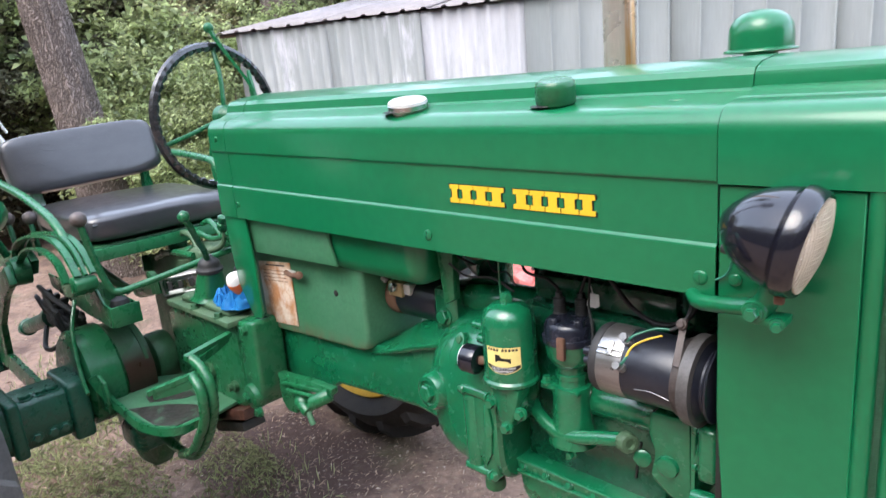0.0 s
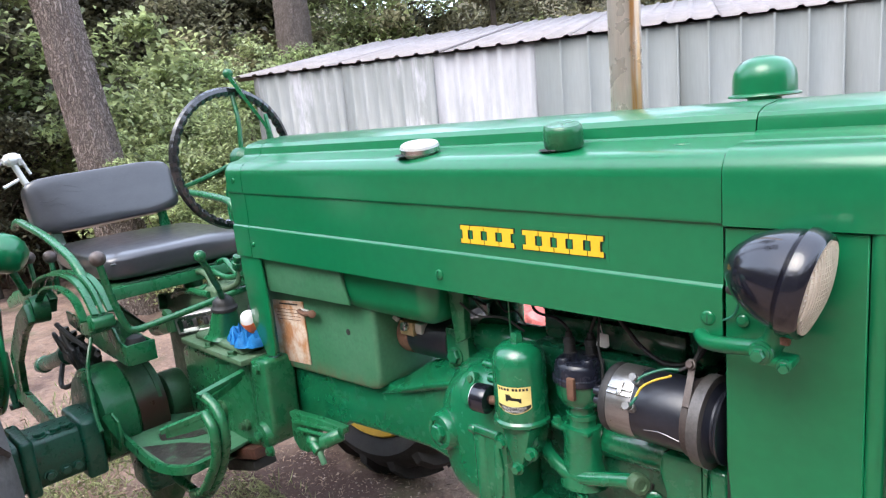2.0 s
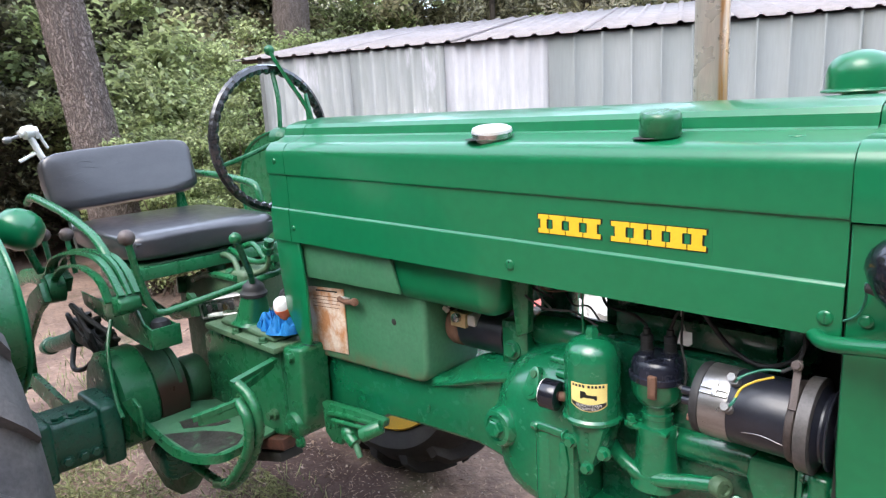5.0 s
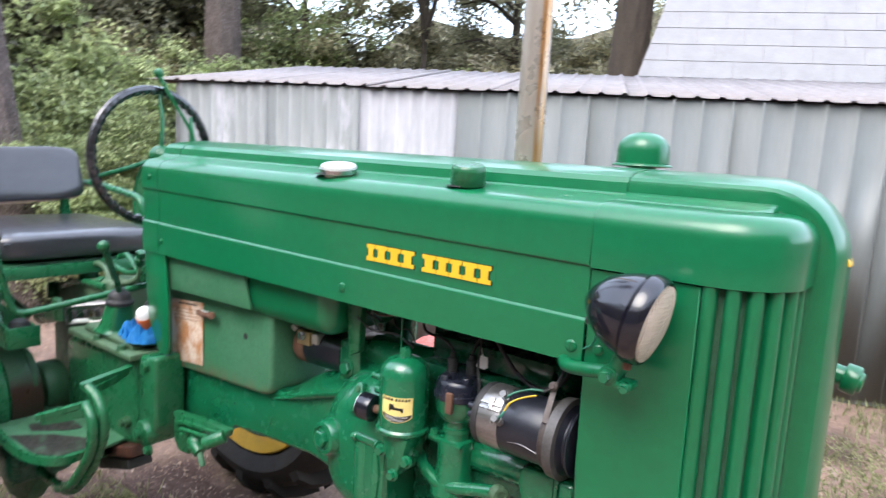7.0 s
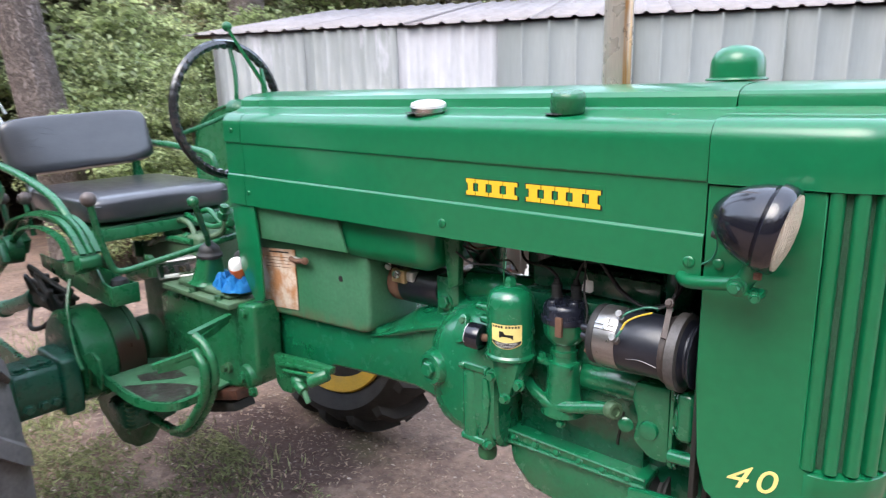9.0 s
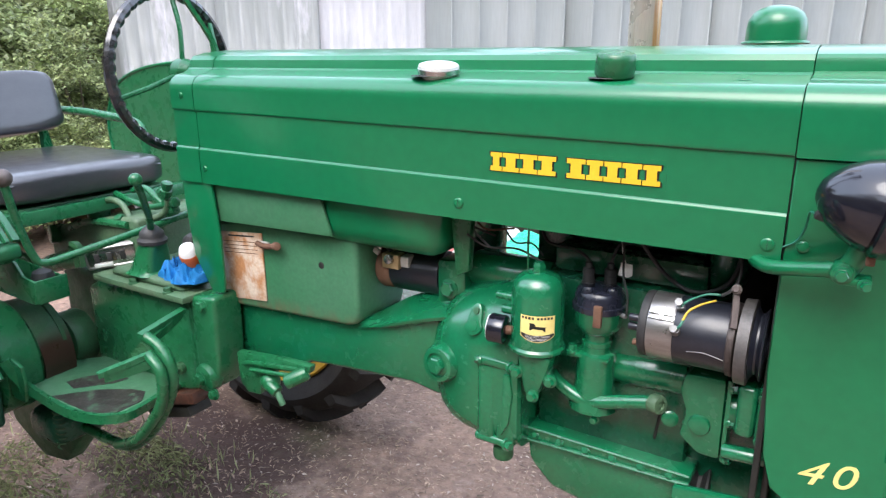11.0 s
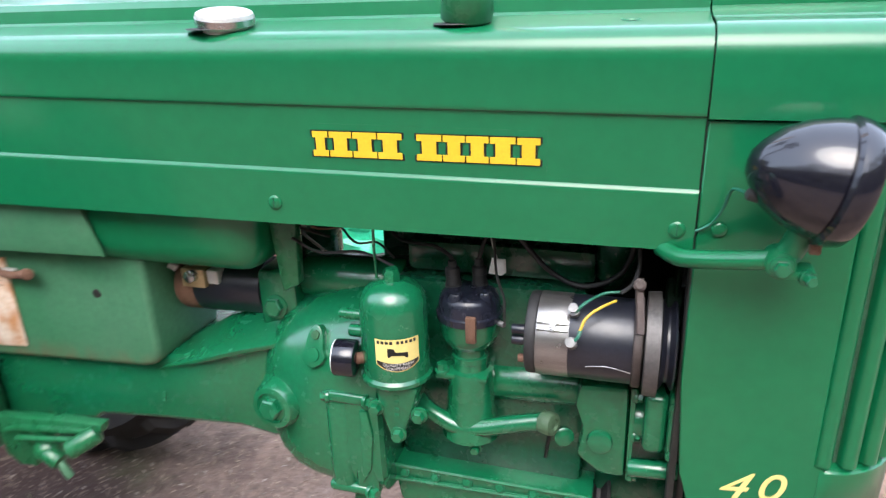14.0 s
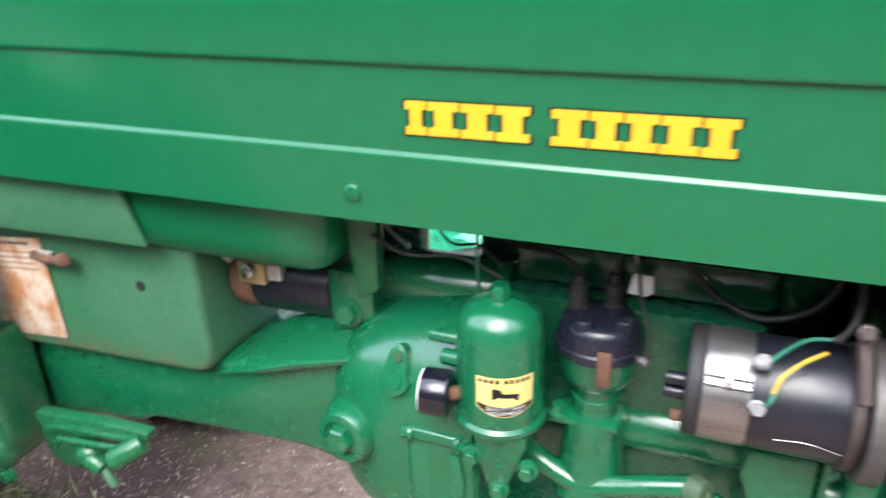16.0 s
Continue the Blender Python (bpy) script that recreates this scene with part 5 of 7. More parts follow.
body("rubber_plug", rev([(0, 0.022), (0.02, 0.024), (0.035, 0.020), (0.045, 0.010), (0.046, 0.001)], (-1.640, 0.90, 0.985), (0.3, -0.2, 1), 20), M_RUBBER)

# hydraulic chest under the seat
ch = body("hydraulic_chest", prism([(-2.25, 0.84), (-2.25, 0.955), (-2.20, 0.982), (-2.083, 1.012), (-1.95, 1.036), (-1.84, 1.050), (-1.815, 1.045), (-1.815, 0.84)], 0.872, 1.20, 0.018, 3), M_DUSTY)
plug = part("filler_plug", rev([(0, 0.022), (0.012, 0.022), (0.013, 0.030), (0.042, 0.030), (0.046, 0.025), (0.047, 0.015), (0.060, 0.015), (0.062, 0.012)], (-2.035, 0.905, 1.010), (0, 0, 1), 20), M_REAR, ch)
for x, z in ((-2.20, 0.972), (-2.10, 1.0), (-1.90, 1.036)):
    part("bolt", bolt((x, 0.880, z), (0, -0.6, 1), 0.013), M_REAR, ch)
part("valve_boss", cyl((-2.21, 0.885, 0.955), (-2.22, 0.855, 0.957), 0.028, 0.006), M_REAR, ch)
part("arched_rib", tube([(-2.13, 0.872, 0.985), (-2.05, 0.868, 1.012), (-1.95, 0.866, 1.026), (-1.85, 0.868, 1.028)], 0.010, 8, 5), M_REAR, ch)
for k, pts in enumerate((((-2.01, 0.905, 1.055), (-1.965, 0.90, 1.080), (-1.91, 0.90, 1.070), (-1.865, 0.89, 1.035)), ((-1.98, 0.93, 1.09), (-1.90, 0.92, 1.080), (-1.82, 0.92, 1.072), (-1.75, 0.92, 1.085)),
                         ((-1.86, 0.90, 1.035), (-1.80, 0.91, 1.045), (-1.76, 0.92, 1.065), (-1.74, 0.92, 1.10)), ((-1.93, 0.95, 1.10), (-1.86, 0.94, 1.115), (-1.80, 0.93, 1.095), (-1.74, 0.93, 1.06)))):
    body("hydraulic_hose", tube(pts, 0.0085, 10, 8), M_REAR if k % 2 else M_DUSTY)
for p, ax in (((-1.765, 0.925, 1.085), (1, 0.1, 0.2)), ((-1.775, 0.93, 1.060), (1, 0.1, 0.3)), ((-1.80, 0.94, 1.108), (1, 0, 0.3)), ((-1.745, 0.915, 1.105), (0.4, 0, 1))):
    body("hose_fitting", rev([(0, 0.011), (0.010, 0.015), (0.022, 0.015), (0.024, 0.011), (0.034, 0.014), (0.044, 0.014), (0.046, 0.009)], p, ax, 8), M_REAR)

# seat
def pad(hx, hy_, hz, ex, ez, crease, n=64, rows=30):
    """A stuffed cushion: a rounded box with soft creases; ex rounds the plan, ez the sides."""
    sg = lambda v, p: math.copysign(abs(v) ** p, v)
    rws = []
    for i in range(rows + 1):
        b = math.pi * (i / rows - 0.5)
        row = []
        for k in range(n + 1):
            a = 2 * math.pi * (k % n) / n
            p = Vector((hx * sg(math.cos(b), ez) * sg(math.cos(a), ex), hy_ * sg(math.cos(b), ez) * sg(math.sin(a), ex), hz * sg(math.sin(b), ez)))
            d = crease * (noise.noise(p * 9) + 0.8 * abs(noise.noise(Vector((p.x * 22, p.y * 9, p.z * 26 + p.y * 14)))))
            row.append(p * (1 + d))
        rws.append(row)
    return sheet(rws)


seat = body("seat_cushion", pad(0.258, 0.238, 0.047, 0.24, 0.40, 0.018).moved(Matrix.Translation((-2.238, 0.878, 1.136))), M_VINYL, "black vinyl seat cushion")
part("seat_piping", tube([(-1.995, 0.66, 1.150), (-1.984, 0.88, 1.152), (-1.994, 1.09, 1.150)], 0.004, 6), M_VINYL, seat)
bt = Matrix.Translation((-2.47, 0.832, 1.312)) @ pose(0, 0, 0, 2.2, -14, 0)
back = body("seat_back", pad(0.044, 0.243, 0.094, 0.42, 0.30, 0.020, 72, 30).moved(bt), M_VINYL, "black vinyl seat back with creases")
rng = random.Random(5)
for k in range(9):
    y0, z0 = rng.uniform(-0.21, 0.04), rng.uniform(-0.055, 0.045)
    part("crease", tube([(0.0430, y0, z0), (0.0445, y0 + rng.uniform(0.015, 0.04), z0 + rng.uniform(-0.012, 0.014)), (0.0430, y0 + rng.uniform(0.045, 0.08), z0 + rng.uniform(-0.018, 0.03))], 0.0005, 5, 4).moved(bt), M_VINYL, back)
body("seat_post", tube([(-2.47, 0.66, 1.23), (-2.46, 0.66, 1.17), (-2.42, 0.66, 1.09)], 0, 8, 3, flat=(0.022, 0.006)), M_STEEL)
body("seat_post", tube([(-2.47, 1.02, 1.23), (-2.46, 1.02, 1.17), (-2.42, 1.02, 1.09)], 0, 8, 3, flat=(0.022, 0.006)), M_REAR)
body("seat_rail", prism([(-2.01, 1.084), (-1.978, 1.084), (-1.975, 1.050), (-1.982, 1.048), (-1.984, 1.076), (-2.01, 1.076)], 0.590, 1.22, 0.002), M_REAR)
body("seat_pan", box(-2.46, -2.0, 0.655, 1.10, 1.066, 1.090, 0.006), M_DIRTY)
body("seat_leg", tube([(-2.38, 0.70, 1.06), (-2.30, 0.75, 0.95), (-2.22, 0.80, 0.88)], 0.016, 10, 3), M_DIRTY)
body("arm_rail", tube([(-2.66, 0.585, 1.235), (-2.60, 0.585, 1.258), (-2.48, 0.585, 1.250), (-2.28, 0.585, 1.225), (-2.10, 0.585, 1.185), (-2.02, 0.585, 1.145), (-1.985, 0.587, 1.105), (-1.98, 0.59, 1.085)], 0.0125, 12, 6), M_REAR)
body("arm_rail", tube([(-2.60, 1.10, 1.285), (-2.40, 1.10, 1.286), (-2.20, 1.10, 1.275), (-2.10, 1.10, 1.262), (-2.070, 1.10, 1.23), (-2.065, 1.10, 1.15), (-2.06, 1.10, 1.07)], 0.0125, 12, 6), M_REAR)

# steering wheel
WC, WA = Vector((-1.645, 0.908, 1.4195)), radians(0)
WN, WU, WV = [pose(0, 0, 0, 0, 0, 6.5).to_3x3() @ v for v in (Vector((-math.cos(WA), 0, math.sin(WA))), Vector((math.sin(WA), 0, math.cos(WA))), Vector((0, 1, 0)))]
NS, NR, R0 = 378, 8, 0.1745
verts, faces = [], []
for i in range(NS):
    a = 2 * math.pi * i / NS
    rad = WV * math.cos(a) + WU * math.sin(a)
    for k in range(NR):
        b = 2 * math.pi * k / NR
        inner = max(0.0, 0.25 - 0.75 * math.cos(b))
        r = 0.0130 - (0.0004 + 0.0036 * inner) * (0.5 + 0.5 * math.cos(42 * a)) ** 2
        verts.append(WC + rad * (R0 + r * math.cos(b)) + WN * (r * math.sin(b)))
for i in range(NS):
    for k in range(NR):
        faces.append((i * NR + k, i * NR + (k + 1) % NR, (i + 1) % NS * NR + (k + 1) % NR, (i + 1) % NS * NR + k))
wheel = body("steering_wheel", Geo().add(verts, faces), M_WHEELR, "thin black rubber steering wheel with finger grips")
for a in (84, 198, 318):
    rad = WV * math.cos(radians(a)) + WU * math.sin(radians(a))
    part("spoke", tube([WC - WN * 0.03 + rad * 0.02, WC - WN * 0.024 + rad * 0.1, WC + rad * 0.172], 0.0060, 8, 4), M_REAR, wheel, "thin green spoke")
part("hub", rev([(-0.06, 0.018), (-0.045, 0.030), (-0.02, 0.030), (-0.012, 0.018), (-0.004, 0.012)], WC, WN, 20), M_REAR, wheel)
body("steering_column", cyl(WC - WN * 0.13, WC - WN * 0.05, 0.017), M_REAR)
hl = body("throttle_lever", tube([(-1.590, 1.005, 1.44), (-1.600, 0.985, 1.50), (-1.622, 0.945, 1.58), (-1.640, 0.925, 1.632)], 0, 8, 3, flat=(0.015, 0.004)), M_REAR)
part("knob", ball((-1.643, 0.922, 1.640), 0.013), M_REAR, hl)
part("gusset", prism([(-1.60, 1.43), (-1.57, 1.43), (-1.596, 1.53), (-1.602, 1.53)], 0.985, 0.993, 0.001), M_REAR, hl)

# lift quadrant and levers
body("quadrant_arc", tube([(-2.40, 0.540, 0.99), (-2.316, 0.540, 1.044), (-2.216, 0.540, 1.085), (-2.08, 0.540, 1.102), (-1.955, 0.540, 1.084), (-1.905, 0.540, 1.030)], 0, 8, 5, flat=(0.010, 0.004)), M_REAR)
for k in range(3):
    yy, dz = 0.558 + 0.020 * k, (0.0, 0.006, 0.0)[k]
    body("quadrant_arc", tube([(-2.47, yy, 1.02 + dz), (-2.41, yy, 1.072 + dz), (-2.29, yy, 1.108 + dz), (-2.15, yy, 1.130 + dz), (-2.02, yy, 1.134 + dz), (-1.93, yy, 1.108 + dz), (-1.865, yy, 1.050)], 0, 8, 5, flat=(0.005 if k == 1 else 0.009, 0.004)), M_REAR)
body("quadrant_stop", prism([(-1.985, 0.978), (-1.985, 1.018), (-1.92, 1.040), (-1.866, 1.045), (-1.856, 1.035), (-1.856, 1.012), (-1.92, 0.985)], 0.546, 0.604, 0.006), M_REAR)
qc = body("quadrant_channel", prism([(-2.36, 0.972), (-2.35, 0.930), (-2.062, 0.893), (-1.86, 0.886), (-1.852, 0.892), (-1.848, 0.945), (-1.90, 0.952), (-1.93, 0.985), (-1.98, 0.995), (-2.06, 0.962)], 0.612, 0.620, 0.003), M_REAR)
part("far_plate", prism([(-2.36, 0.972), (-2.35, 0.930), (-2.062, 0.893), (-1.86, 0.886), (-1.850, 0.940), (-1.95, 0.945), (-2.10, 0.955)], 0.686, 0.692, 0.003), M_REAR, qc)
part("end_plate", box(-1.858, -1.849, 0.616, 0.692, 0.888, 0.946, 0.003), M_REAR, qc)
part("channel_floor", prism([(-2.35, 0.934), (-2.062, 0.895), (-1.855, 0.888), (-1.855, 0.896), (-2.062, 0.903), (-2.35, 0.942)], 0.614, 0.690, 0.002), M_DIRTY, qc)
part("rubber_bumper", rev([(0, 0.026), (0.02, 0.027), (0.032, 0.022), (0.038, 0.010), (0.039, 0.001)], (-1.885, 0.652, 0.925), (0, 0, 1), 20), M_RUBBER, qc)
l1 = body("lift_lever", tube([(-1.765, 1.06, 1.052), (-1.790, 0.85, 1.022), (-1.835, 0.69, 0.992), (-1.845, 0.645, 0.988), (-1.850, 0.624, 1.005), (-1.845, 0.600, 1.09), (-1.838, 0.583, 1.185)], 0.0095, 10, 5), M_REAR)
part("knob", ball((-1.840, 0.582, 1.200), 0.021), M_KNOB, l1, "worn grey-brown knob")
for x, y in ((-2.40, 0.61), (-2.47, 0.565)):
    l2 = body("lift_lever", tube([(x + 0.03, y, 1.03), (x + 0.01, y, 1.10), (x, y, 1.135)], 0.008, 8, 3), M_REAR)
    part("knob", ball((x, y, 1.15), 0.021), M_KNOB, l2, "worn grey-brown knob")
body("rock_shaft_hub", rev([(0, 0.020), (0.002, 0.034), (0.012, 0.036), (0.014, 0.044), (0.04, 0.046), (0.06, 0.046), (0.061, 0.02)], (-2.372, 0.505, 0.998), (0, 1, 0), 28), M_REAR)
body("lift_arm", prism([(-2.33, 1.03), (-2.30, 0.975), (-2.42, 0.915), (-2.585, 0.785), (-2.625, 0.62), (-2.675, 0.61), (-2.69, 0.79), (-2.645, 0.835), (-2.46, 0.975)], 0.492, 0.514, 0.005), M_REAR)
body("lift_arm", prism([(-2.36, 1.02), (-2.42, 1.05), (-2.85, 0.985), (-3.0, 0.93), (-2.98, 0.90), (-2.8, 0.945), (-2.40, 0.97)], 0.575, 0.600, 0.005), M_REAR)
lk = body("lift_link", tube([(-2.64, 0.478, 0.97), (-2.735, 0.478, 0.785), (-2.690, 0.478, 0.60)], 0.011, 10, 2), M_TEAL)
part("link_sleeve", cyl((-2.735, 0.478, 0.80), (-2.715, 0.478, 0.68), 0.018, 0.004, 14), M_DIRTY, lk)
part("link_pin", cyl((-2.70, 0.46, 0.605), (-2.70, 0.53, 0.605), 0.012, 0.003, 12), M_DARK, lk)
body("lower_link", tube([(-3.0, 0.50, 0.69), (-2.75, 0.50, 0.66), (-2.50, 0.50, 0.640), (-2.28, 0.50, 0.625)], 0, 8, 3, flat=(0.010, 0.024)), M_REAR)
sv = body("hydraulic_cylinder", rev([(0, 0.012), (0.004, 0.026), (0.05, 0.028), (0.055, 0.033), (0.08, 0.033), (0.085, 0.027), (0.42, 0.027), (0.425, 0.036), (0.47, 0.036), (0.475, 0.02)], (-2.93, 0.628, 0.657), (0.955, 0.0, 0.297), 24), M_TEAL)
part("valve_block", box(-2.46, -2.24, 0.60, 0.66, 0.785, 0.850, 0.008), M_DARK, sv)
for x in (-2.44, -2.36, -2.28):
    part("fitting", rev([(0, 0.014), (0.018, 0.014), (0.020, 0.010), (0.035, 0.010), (0.036, 0.016), (0.05, 0.016)], (x, 0.625, 0.85), (0, -0.2, 1), 8), M_DARK, sv)
for k, (a, b, c, d) in enumerate((((-2.44, 0.61, 0.895), (-2.36, 0.58, 0.935), (-2.22, 0.58, 0.915), (-2.12, 0.62, 0.86)), ((-2.36, 0.61, 0.895), (-2.30, 0.575, 0.92), (-2.20, 0.575, 0.86), (-2.16, 0.62, 0.80)),
                                  ((-2.28, 0.61, 0.80), (-2.24, 0.57, 0.76), (-2.16, 0.57, 0.80), (-2.10, 0.60, 0.90)), ((-2.50, 0.61, 0.78), (-2.42, 0.57, 0.72), (-2.30, 0.57, 0.745), (-2.24, 0.60, 0.80)))):
    part("hose", tube([a, b, c, d], 0.008, 8), M_RUBBER, sv)
for k in range(7):
    a = 0.9 * k
    part("hose", tube([(-2.46 + 0.03 * k, 0.605, 0.82 + 0.012 * (k % 3)), (-2.40 + 0.035 * k, 0.575 + 0.01 * math.sin(a), 0.87 + 0.03 * math.cos(a)), (-2.30 + 0.02 * k, 0.585, 0.84 + 0.035 * math.sin(a)),
                       (-2.22 + 0.02 * k, 0.62, 0.80 + 0.02 * math.cos(a))], 0.0065, 8), M_RUBBER, sv)
body("control_cable", tube([(-2.10, 0.60, 0.93), (-2.04, 0.56, 0.86), (-1.96, 0.535, 0.76), (-1.905, 0.527, 0.715)], 0.006, 8, 5), M_REAR)
bl = body("rear_lamp", rev([(-0.062, 0.02), (-0.058, 0.035), (-0.04, 0.053), (-0.012, 0.063), (0.02, 0.062), (0.045, 0.052), (0.06, 0.035), (0.066, 0.012), (0.067, 0.001)], (-2.41, 0.49, 1.185), (-0.5, -0.6, 0.3), 30), M_SHEET,
          "round green rear work lamp")
part("lamp_stem", cyl((-2.42, 0.50, 1.13), (-2.43, 0.53, 1.04), 0.012), M_REAR, bl)
wb = body("swivel_bracket", tube([(-2.520, 0.645, 1.290), (-2.522, 0.632, 1.350), (-2.526, 0.612, 1.395), (-2.532, 0.598, 1.440), (-2.535, 0.590, 1.462)], 0.0105, 10, 5), M_TIN, "white painted swivel bracket on the seat back")
part("swivel", rev([(-0.024, 0.010), (-0.021, 0.019), (-0.004, 0.022), (0.012, 0.020), (0.018, 0.012), (0.026, 0.011), (0.028, 0.004)], (-2.535, 0.588, 1.466), (0.25, -0.85, -0.15), 16), M_TIN, wb)
part("swivel_knob", rev([(-0.012, 0.005), (-0.010, 0.010), (0.004, 0.011), (0.010, 0.008), (0.011, 0.001)], (-2.532, 0.528, 1.446), (0, -1, -0.2), 14), M_GREYRIM, wb)
part("swivel_pin", cyl((-2.533, 0.570, 1.460), (-2.532, 0.532, 1.447), 0.0055, 0.001, 10), M_GREYRIM, wb)
part("swivel_plate", prism([(-2.548, 1.446), (-2.522, 1.446), (-2.518, 1.470), (-2.532, 1.484), (-2.548, 1.478)], 0.606, 0.618, 0.002), M_TIN, wb)
part("swivel_arm", tube([(-2.528, 0.606, 1.404), (-2.530, 0.580, 1.392), (-2.530, 0.552, 1.379)], 0.0055, 8), M_WHITE, wb)
part("swivel_arm", tube([(-2.530, 0.618, 1.462), (-2.530, 0.626, 1.440), (-2.530, 0.637, 1.414)], 0.0050, 8), M_TIN, wb)

# brake housing and axle
AXX, AXZ = -2.045, 0.668
DRX = AXX - 0.055
bd = body("brake_housing", rev([(0, 0.05), (0.003, 0.130), (0.012, 0.146), (0.095, 0.148), (0.103, 0.140)], (DRX, 0.548, AXZ + 0.028), (0, 1, 0), 44), M_REAR)
part("side_plate", rev([(0, 0.02), (0.002, 0.118), (0.006, 0.128)], (DRX, 0.540, AXZ + 0.028), (0, 1, 0), 32), M_TEAL, bd)
part("inner_drum", rev([(0.10, 0.10), (0.102, 0.137), (0.155, 0.134), (0.165, 0.132), (0.167, 0.138), (0.177, 0.138), (0.179, 0.126), (0.192, 0.118), (0.195, 0.09)], (DRX, 0.548, AXZ + 0.028), (0, 1, 0), 44), M_DIRTY, bd)
rb = body("brake_band", rev([(0, 0.10), (0.002, 0.1400), (0.084, 0.1390), (0.086, 0.10)], (DRX + 0.002, 0.652, AXZ + 0.018), (0, 1, 0), 40), M_BAND, "green brake band with an oily rust-brown stain")
body("bearing_flange", cyl((DRX + 0.03, 0.76, AXZ + 0.02), (DRX + 0.03, 0.83, AXZ + 0.02), 0.080, 0.012, 36), M_DIRTY)
ah = body("axle_housing", prism([(AXX - 0.085, AXZ - 0.085), (AXX + 0.055, AXZ - 0.085), (AXX + 0.070, AXZ - 0.02), (AXX + 0.06, AXZ + 0.055), (AXX - 0.08, AXZ + 0.055)], 0.30, 0.545, 0.014, 3), M_TEAL)
part("housing_collar", prism([(AXX - 0.10, AXZ - 0.11), (AXX + 0.075, AXZ - 0.105), (AXX + 0.085, AXZ - 0.02), (AXX + 0.078, AXZ + 0.068), (AXX - 0.10, AXZ + 0.07)], 0.490, 0.546, 0.012, 3), M_TEAL, ah)
part("housing_collar", prism([(AXX - 0.10, AXZ - 0.095), (AXX + 0.08, AXZ - 0.095), (AXX + 0.08, AXZ + 0.068), (AXX - 0.10, AXZ + 0.068)], 0.34, 0.375, 0.010, 3), M_TEAL, ah)
for y in (0.40, 0.44, 0.47):
    part("bolt", bolt((AXX + 0.03, y, AXZ + 0.056), (0, 0, 1), 0.016), M_TEAL, ah)
    part("bolt", bolt((AXX + 0.066, y, AXZ - 0.05), (1, 0, 0), 0.013), M_TEAL, ah)
body("axle_housing", prism([(AXX - 0.085, AXZ - 0.10), (AXX + 0.085, AXZ - 0.10), (AXX + 0.09, AXZ + 0.07), (AXX - 0.08, AXZ + 0.07)], 1.20, 1.62, 0.014, 3), M_TEAL)
body("final_drive", box(AXX - 0.16, AXX + 0.10, 0.86, 1.20, AXZ - 0.16, AXZ + 0.22, 0.03, 3), M_DIRTY)
body("drop_plate", prism([(-2.35, 0.56), (-2.30, 0.40), (-2.16, 0.325), (-2.04, 0.345), (-1.92, 0.47), (-1.90, 0.56)], 0.70, 0.76, 0.012), M_DIRTY)
body("under_housing", box(-2.04, -1.90, 0.62, 0.80, 0.47, 0.56, 0.03, 3), M_TEAL)
body("drawbar_plate", prism([(-1.76, 0.60), (-1.70, 0.615), (-1.56, 0.655), (-1.555, 0.625), (-1.69, 0.585), (-1.75, 0.570)], 0.79, 0.84, 0.004), M_OILRUST)
body("drawbar_plate", prism([(-1.78, 0.555), (-1.60, 0.600), (-1.59, 0.575), (-1.76, 0.520)], 0.80, 0.87, 0.004), M_DARK)

# foot platform and pedals
def slab(plan_pts, z0, z1, b):
    """A flat plate from its plan outline."""
    return prism([(x, -y) for x, y in plan_pts], z0, z1, b).moved(Matrix(((1, 0, 0, 0), (0, 0, -1, 0), (0, 1, 0, 0), (0, 0, 0, 1))))


plat = body("foot_platform", slab([(-2.00, 0.60), (-1.88, 0.590), (-1.74, 0.588), (-1.655, 0.605), (-1.615, 0.640), (-1.610, 0.68), (-1.64, 0.83), (-1.95, 0.83), (-2.02, 0.75)], 0.638, 0.648, 0.002), M_OLD, "worn green steel foot platform")
part("worn_patch", slab([(-1.86, 0.607), (-1.70, 0.610), (-1.645, 0.645), (-1.645, 0.71), (-1.68, 0.745), (-1.72, 0.735), (-1.79, 0.69)], 0.6482, 0.6494, 0), M_OILY, plat)
part("worn_patch", slab([(-1.90, 0.67), (-1.85, 0.66), (-1.79, 0.73), (-1.78, 0.765), (-1.84, 0.77), (-1.89, 0.71)], 0.6482, 0.6494, 0), M_OILY, plat)
part("platform_rim", tube([(-1.935, 0.553, 0.748), (-1.922, 0.566, 0.706), (-1.900, 0.580, 0.672), (-1.86, 0.587, 0.656), (-1.74, 0.583, 0.652), (-1.652, 0.601, 0.652), (-1.609, 0.638, 0.652), (-1.603, 0.68, 0.654), (-1.612, 0.74, 0.656)], 0, 8, 6, flat=(0.006, 0.011)), M_REAR, plat)
part("platform_bracket", prism([(-1.98, 0.638), (-1.90, 0.638), (-1.885, 0.690), (-1.89, 0.735), (-1.93, 0.75), (-1.975, 0.70)], 0.565, 0.575, 0.003), M_REAR, plat)
part("platform_bracket", prism([(-1.80, 0.638), (-1.66, 0.638), (-1.66, 0.60), (-1.74, 0.56), (-1.80, 0.58)], 0.79, 0.815, 0.004), M_DIRTY, plat)
pd = body("brake_pedal", tube([(-1.531, 0.668, 0.862), (-1.510, 0.674, 0.850), (-1.486, 0.676, 0.835), (-1.464, 0.676, 0.801), (-1.468, 0.676, 0.747), (-1.514, 0.676, 0.669), (-1.585, 0.676, 0.590), (-1.673, 0.68, 0.533), (-1.796, 0.69, 0.510), (-1.935, 0.70, 0.505)], 0.0135, 12, 6), M_REAR)
part("pedal_pad", tube([(-1.528, 0.655, 0.866), (-1.542, 0.722, 0.871), (-1.556, 0.792, 0.876)], 0, 8, 0, flat=(0.0075, 0.006)), M_REAR, pd)
